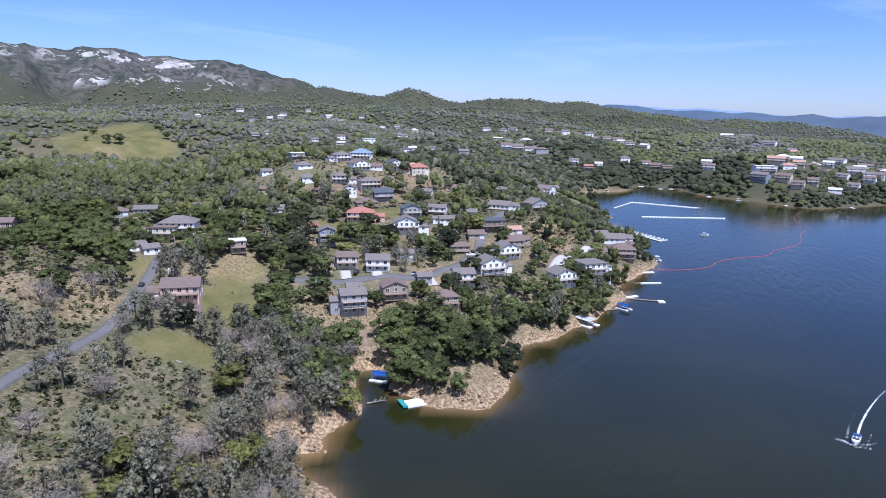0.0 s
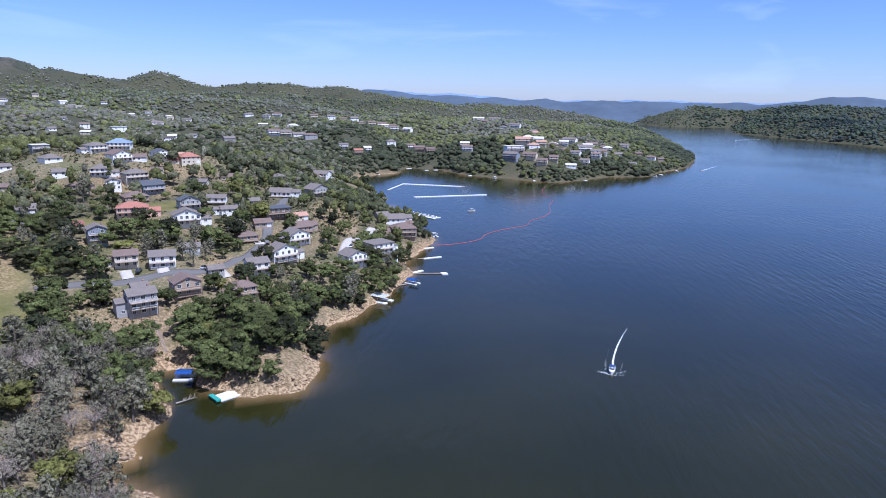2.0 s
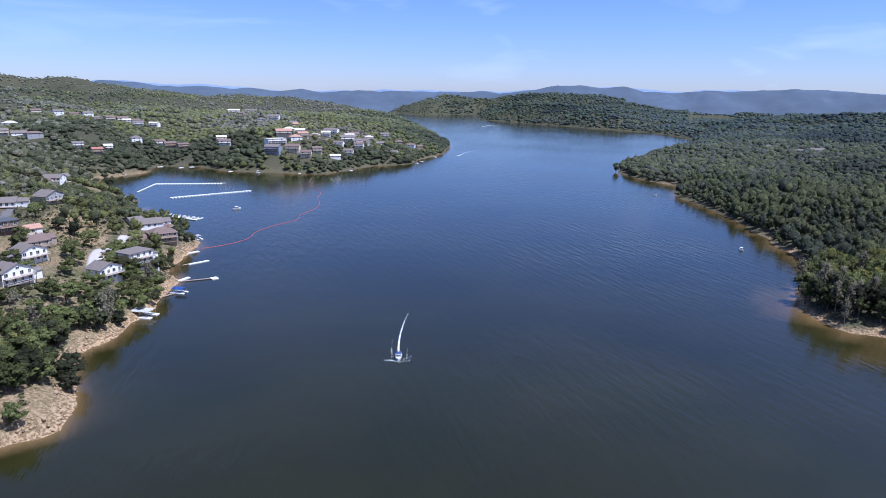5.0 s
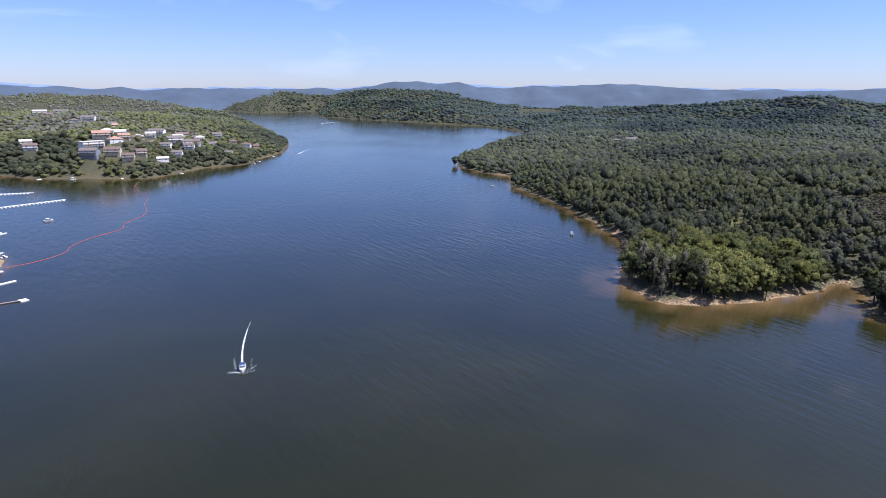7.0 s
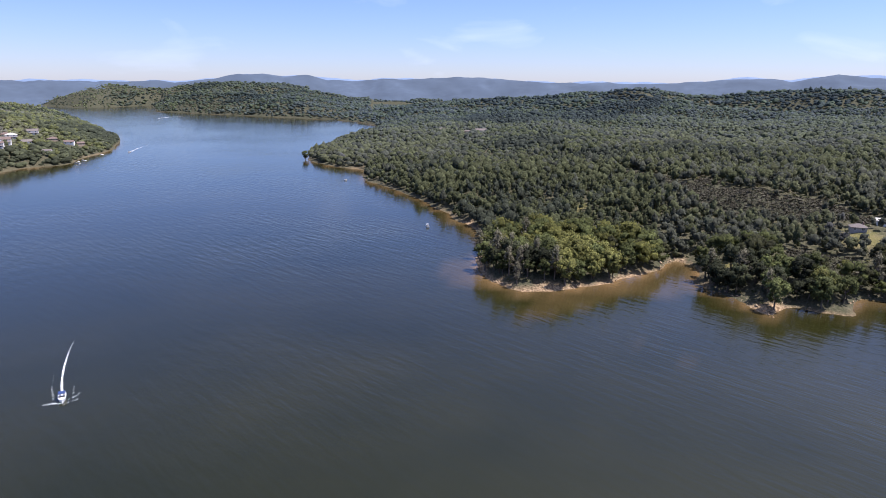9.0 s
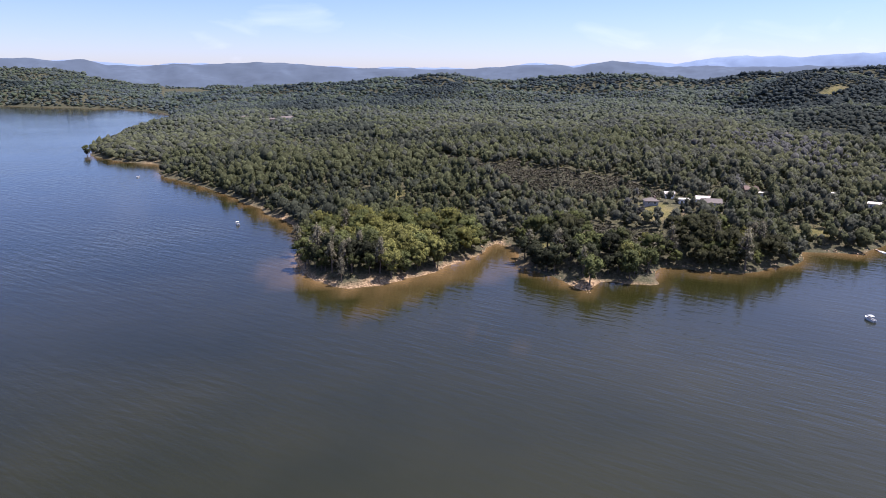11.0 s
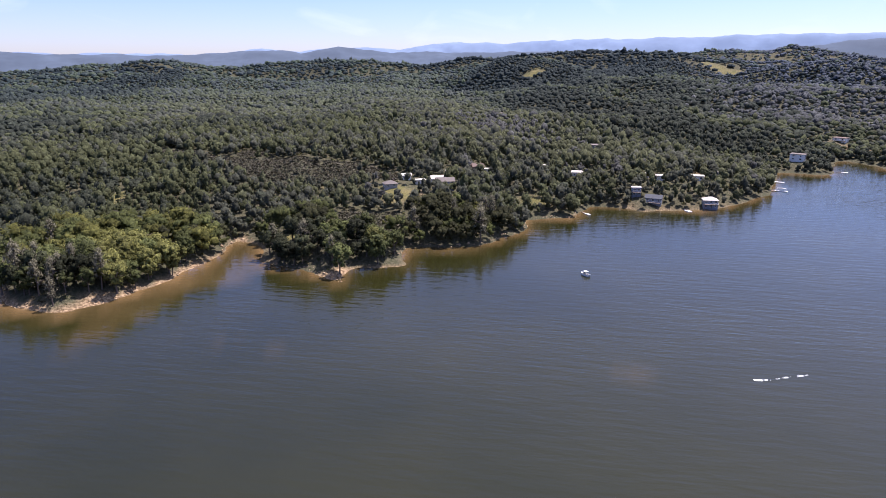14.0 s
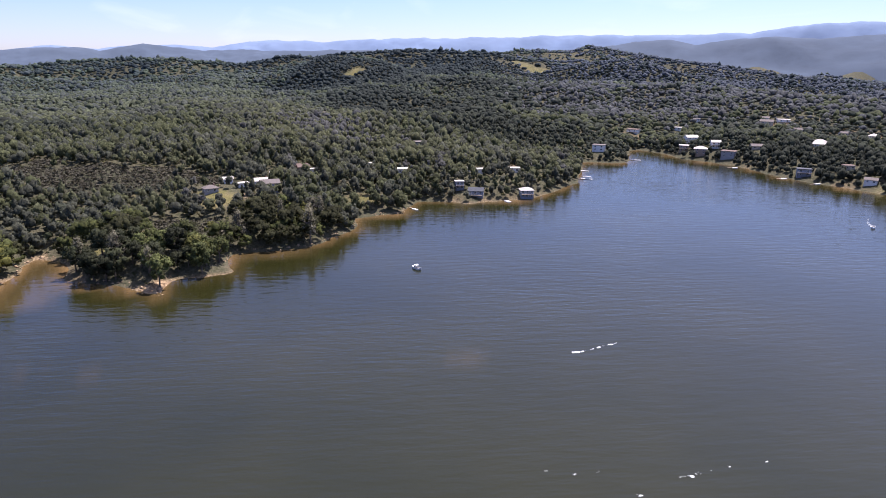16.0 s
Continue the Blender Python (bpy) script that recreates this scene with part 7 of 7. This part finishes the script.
# white streaks on the ripples, and flecks nearer, laid down to stand for sun glints
for i, (x0, y0, x1, y1, w) in enumerate([(185.4, -137.2, 184.2, -142.6, 1.3), (184.1, -144.6, 184.3, -146.2, 0.7), (184.4, -147.8, 184.3, -150.6, 1.0), (184.2, -153.0, 184.0, -156.6, 0.9),
                                         (116.9, -113.6, 116.5, -114.8, 0.8), (115.6, -116.0, 114.9, -117.6, 1.1), (115.9, -118.0, 115.6, -119.0, 0.8), (116.3, -99.4, 115.8, -100.2, 0.7)]):
    white_strip("breaking_crest", [(x0, y0), ((x0 + x1) / 2 - 0.15, (y0 + y1) / 2), (x1, y1)], w, w * 0.8, "short white streak standing for sun glint on the lake", 40 + i, 0.1, solid=True)
for i, (x, y) in enumerate([(113.7, -127.7), (110.5, -137.9), (130.2, -91.4), (134.6, -86.0), (128.2, -97.0), (114.8, -122.6)]):
    white_strip("foam_fleck", [(x, y), (x, y - 0.3), (x - 0.1, y - 0.6)], 0.5, 0.5, "small white fleck standing for sun glint on the lake", 60 + i, 0.0, solid=True)

motor_boat(130.8, 192.4, -128, 6.4, "white and navy wakeboard boat under way with a foaming wake", HULL_BLUE, beam=2.5)
white_strip("boat_wake", [(133.2, 195.6), (138.2, 202.6), (147.2, 213.5), (158.5, 225.5), (166, 232.5)], 0.8, 0.42, "white foaming wake behind the boat", 5, solid=True)
white_strip("boat_wake", [(129.4, 194.6), (134.5, 202.5), (139.5, 208.5), (145, 215.5)], 0.6, 0.25, "thin curling bow wave of the boat", 6, 0.3)
white_strip("boat_wake", [(134.6, 192.0), (140.5, 199.5)], 0.5, 0.25, "thin curling bow wave of the boat", 16, 0.35)
white_strip("bow_spray", [(126.0, 193.6), (127.8, 191.6), (128.4, 189.6), (130.4, 188.4), (133.4, 187.6)], 1.1, 1.1, "white spray thrown out at the bow", 7, 0.05)
white_strip("bow_spray", [(131.8, 190.2), (134.6, 190.4), (136.8, 191.4)], 0.9, 0.6, "white spray curling off the side of the hull", 17, 0.1)
motor_boat(218, 546, 10, 7.5, "white pontoon boat with a canopy crossing the marina", FLOAT_WHITE)
motor_boat(701, 806, -150, 7.0, "small white motor boat under way far off", None)
white_strip("boat_wake", [(706, 809), (728, 826), (760, 850), (800, 872)], 2.6, 1.0, "pale wake behind the distant boat", 8, 0.3)
motor_boat(421.5, 199, 40, 5.5, "white fishing boat with a canopy at anchor", HULL_WHITE)
motor_boat(296, -133, 15, 5.6, "white fishing boat drifting on the lake", HULL_WHITE)
motor_boat(236.5, -417, 120, 6.0, "white motor boat with spray in the southern bay", None)
white_strip("boat_wake", [(238, -419), (246, -428), (252, -440)], 1.6, 0.5, "white spray behind the boat", 9)
motor_boat(595, 375, 10, 5.0, "small white boat moored near the wooded spit", None)
motor_boat(1394, 1476, 200, 7.0, "distant white boat on the open lake", None)
white_strip("boat_wake", [(1399, 1480), (1450, 1500), (1520, 1510)], 5.0, 3.0, "long pale wake of a distant boat", 10, 0.2)


def vehicle(x, y, turn, length, wide, tall, paint, name, label):
    z = float(height(np.array([x]), np.array([y]))[0]) + 0.5
    root = tagged(new(name), label, "vehicle", "parked vehicles")
    root.matrix_basis = pose(x, y, z, 0, 0, turn)
    bm = bmesh.new()
    if tall > 2.2:
        add_box(bm, -length / 2, length / 2, -wide / 2, wide / 2, 0.45, tall)
    else:
        add_box(bm, -length / 2, length / 2, -wide / 2, wide / 2, 0.3, tall * 0.6)
    bmesh.ops.bevel(bm, geom=bm.edges[:], offset=0.12, segments=2, affect="EDGES")
    part("body", bm, paint, root)
    if tall <= 2.2:
        v = bmesh.new()
        c = add_box(v, -length * 0.28, length * 0.22, -wide * 0.45, wide * 0.45, tall * 0.6 - 0.02, tall)
        for q in c[4:]:
            q.co.x *= 0.75
            q.co.y *= 0.85
        part("cabin", v, GLASS, root)
    for u in (-0.3, 0.3):
        for s in (-1, 1):
            w = bmesh.new()
            bmesh.ops.create_cone(w, cap_ends=True, segments=12, radius1=0.34, radius2=0.34, depth=0.22, matrix=Matrix.Translation((length * u, s * wide * 0.46, 0.34)) @ Matrix.Rotation(math.pi / 2, 4, "X"))
            part("wheel", w, DARK_RUBBER, root)


DARK_RUBBER = plain("tyre_rubber", (0.03, 0.03, 0.03), 0.9, 0.1)
CAR_GREY = plain("dark_car_paint", (0.06, 0.065, 0.07), 0.3, 0.05, spec=0.5)
CAR_SILVER = plain("silver_car_paint", (0.45, 0.46, 0.47), 0.3, 0.05, spec=0.5)
vehicle(-118.5, 284, 95, 7.5, 2.4, 3.1, HULL_WHITE, "motor_home", "white motor home parked on the village road")
vehicle(-126.5, 270, 100, 4.6, 1.8, 1.5, CAR_GREY, "car", "dark parked car on the village road")
vehicle(-113, 262, 20, 4.6, 1.8, 1.5, CAR_SILVER, "car", "silver car on a driveway")
vehicle(-42, 314, 80, 5.2, 2.0, 1.8, CAR_GREY, "pickup_truck", "dark pickup truck parked on a driveway")
vehicle(-57, 301, 5, 6.5, 2.3, 1.6, HULL_WHITE, "boat_trailer", "white covered boat on a trailer beside the road")
vehicle(-14, 319, 60, 4.6, 1.8, 1.5, CAR_SILVER, "car", "silver car parked on a driveway")
vehicle(62, 352, 40, 4.6, 1.8, 1.5, CAR_SILVER, "car", "silver car in a lane above the shore")
vehicle(66, 360, 60, 4.6, 1.8, 1.5, HULL_WHITE, "car", "white car in a lane above the shore")


# ---- stairs, terraces and dead wood on the near slopes ----
def slope_stairs(a, b, wide, label):
    """Wooden steps laid down a slope from a to b."""
    a, b = np.array(a, float), np.array(b, float)
    n = int(np.hypot(*(b - a)) / 0.7)
    root = tagged(new("garden_stairs"), label, "stairs")
    turn = math.degrees(math.atan2(*(b - a)[::-1]))
    root.matrix_basis = pose(a[0], a[1], float(height(a[:1], a[1:])[0]), 0, 0, turn)
    z0 = root.matrix_basis.translation.z
    for i in range(n):
        p = a + (b - a) * i / n
        z = float(height(p[:1], p[1:])[0]) + 0.25 - z0
        piece("step", (wide,), lambda: box_mesh(-0.4, 0.4, -wide / 2, wide / 2, -0.25, 0.0), DECKING, root, Matrix.Translation((0.7 * i, 0, z)))


def terrace(x, y, turn, wide, label):
    z = float(height(np.array([x]), np.array([y]))[0])
    root = tagged(new("terrace_wall"), label, "retaining wall", "timber terraces below a house")
    root.matrix_basis = pose(x, y, z, 0, 0, turn)
    for k in range(3):
        part("beam", box_mesh(-wide / 2, wide / 2, -0.2, 0.2, -0.5 + k * 0.45, -0.08 + k * 0.45), DECKING, root)
    for u in (-0.45, 0, 0.45):
        part("post", box_mesh(wide * u - 0.12, wide * u + 0.12, -0.42, -0.203, -0.8, 1.0), WOOD_DARK, root)


def fallen_tree(x, y, turn, length, label, seed):
    rng = np.random.RandomState(seed)
    verts, faces = [], []
    branch(verts, faces, (0, 0, 0.4), (length, 0, 0.6), 0.3, 0.12, 7)
    for i in range(14):
        t = rng.uniform(0.35, 1)
        s = Vector((length * t, 0, 0.4 + 0.2 * t))
        e = s + Vector((rng.uniform(0.3, 1.8), rng.uniform(-1.8, 1.8), rng.uniform(-0.2, 1.5)))
        branch(verts, faces, s, e, 0.09, 0.03, 5)
        for _ in range(3):
            q = s.lerp(e, rng.uniform(0.4, 1))
            branch(verts, faces, q, q + Vector((rng.uniform(-0.2, 0.9), rng.uniform(-0.9, 0.9), rng.uniform(-0.2, 0.6))), 0.035, 0.012, 4)
    z = float(height(np.array([x]), np.array([y]))[0])
    ob = tagged(new("fallen_tree", mesh_from("fallen_tree", verts, faces, GREY_WOOD, True)), label, "dead tree")
    ob.matrix_basis = pose(x, y, max(z, 0), 0, 0, turn)


slope_stairs((-34, 270), (-29, 250), 1.4, "long flight of weathered wooden steps down the slope")
slope_stairs((-25, 281), (-16, 268), 1.2, "flight of wooden steps below a house")
slope_stairs((84, 349), (95, 341), 1.2, "wooden steps down the rocky bank")
for i in range(6):
    terrace(4.5 + i * 1.3, 276.5 - i * 3.0, 14, 7.0 - i * 0.4, "stepped timber retaining wall below a house")
    CLEARINGS.append((4.5 + i * 1.3, 276.5 - i * 3.0, 4.5))
CLEARINGS += [(-33, 271, 7), (-33, 262, 7), (-30, 254, 4), (14, 215, 7), (21, 226, 8), (5, 210, 4), (7, 268, 6), (8, 262, 5), (140, 592, 12), (146, 574, 12), (152, 556, 11), (160, 538, 10)]
fallen_tree(-42, 186, 200, 8, "bleached fallen tree lying on the shore", 3)
fallen_tree(-25, 212, 20, 6, "grey fallen tree reaching into the water", 4)
fallen_tree(-84, 204, 150, 12, "fallen bare tree on the grass slope", 5)
fallen_tree(-96, 172, 40, 7, "grey deadwood on the brushy slope", 6)
fallen_tree(-103, 150, 100, 6, "grey deadwood on the brushy slope", 7)

build_woods(CLEARINGS)
build_near_trees(CLEARINGS)
build_rocks()
build_single_trees()
lone = np.random.RandomState(9)
plant("green", 740, 528, -0.3, 13, 12, lone)
plant("dark", 732, 522, -0.3, 9, 8, lone)
for kinds in TREE_KINDS.values():
    for k in kinds:
        for o in (*k.children_recursive, k):
            bpy.data.objects.remove(o)
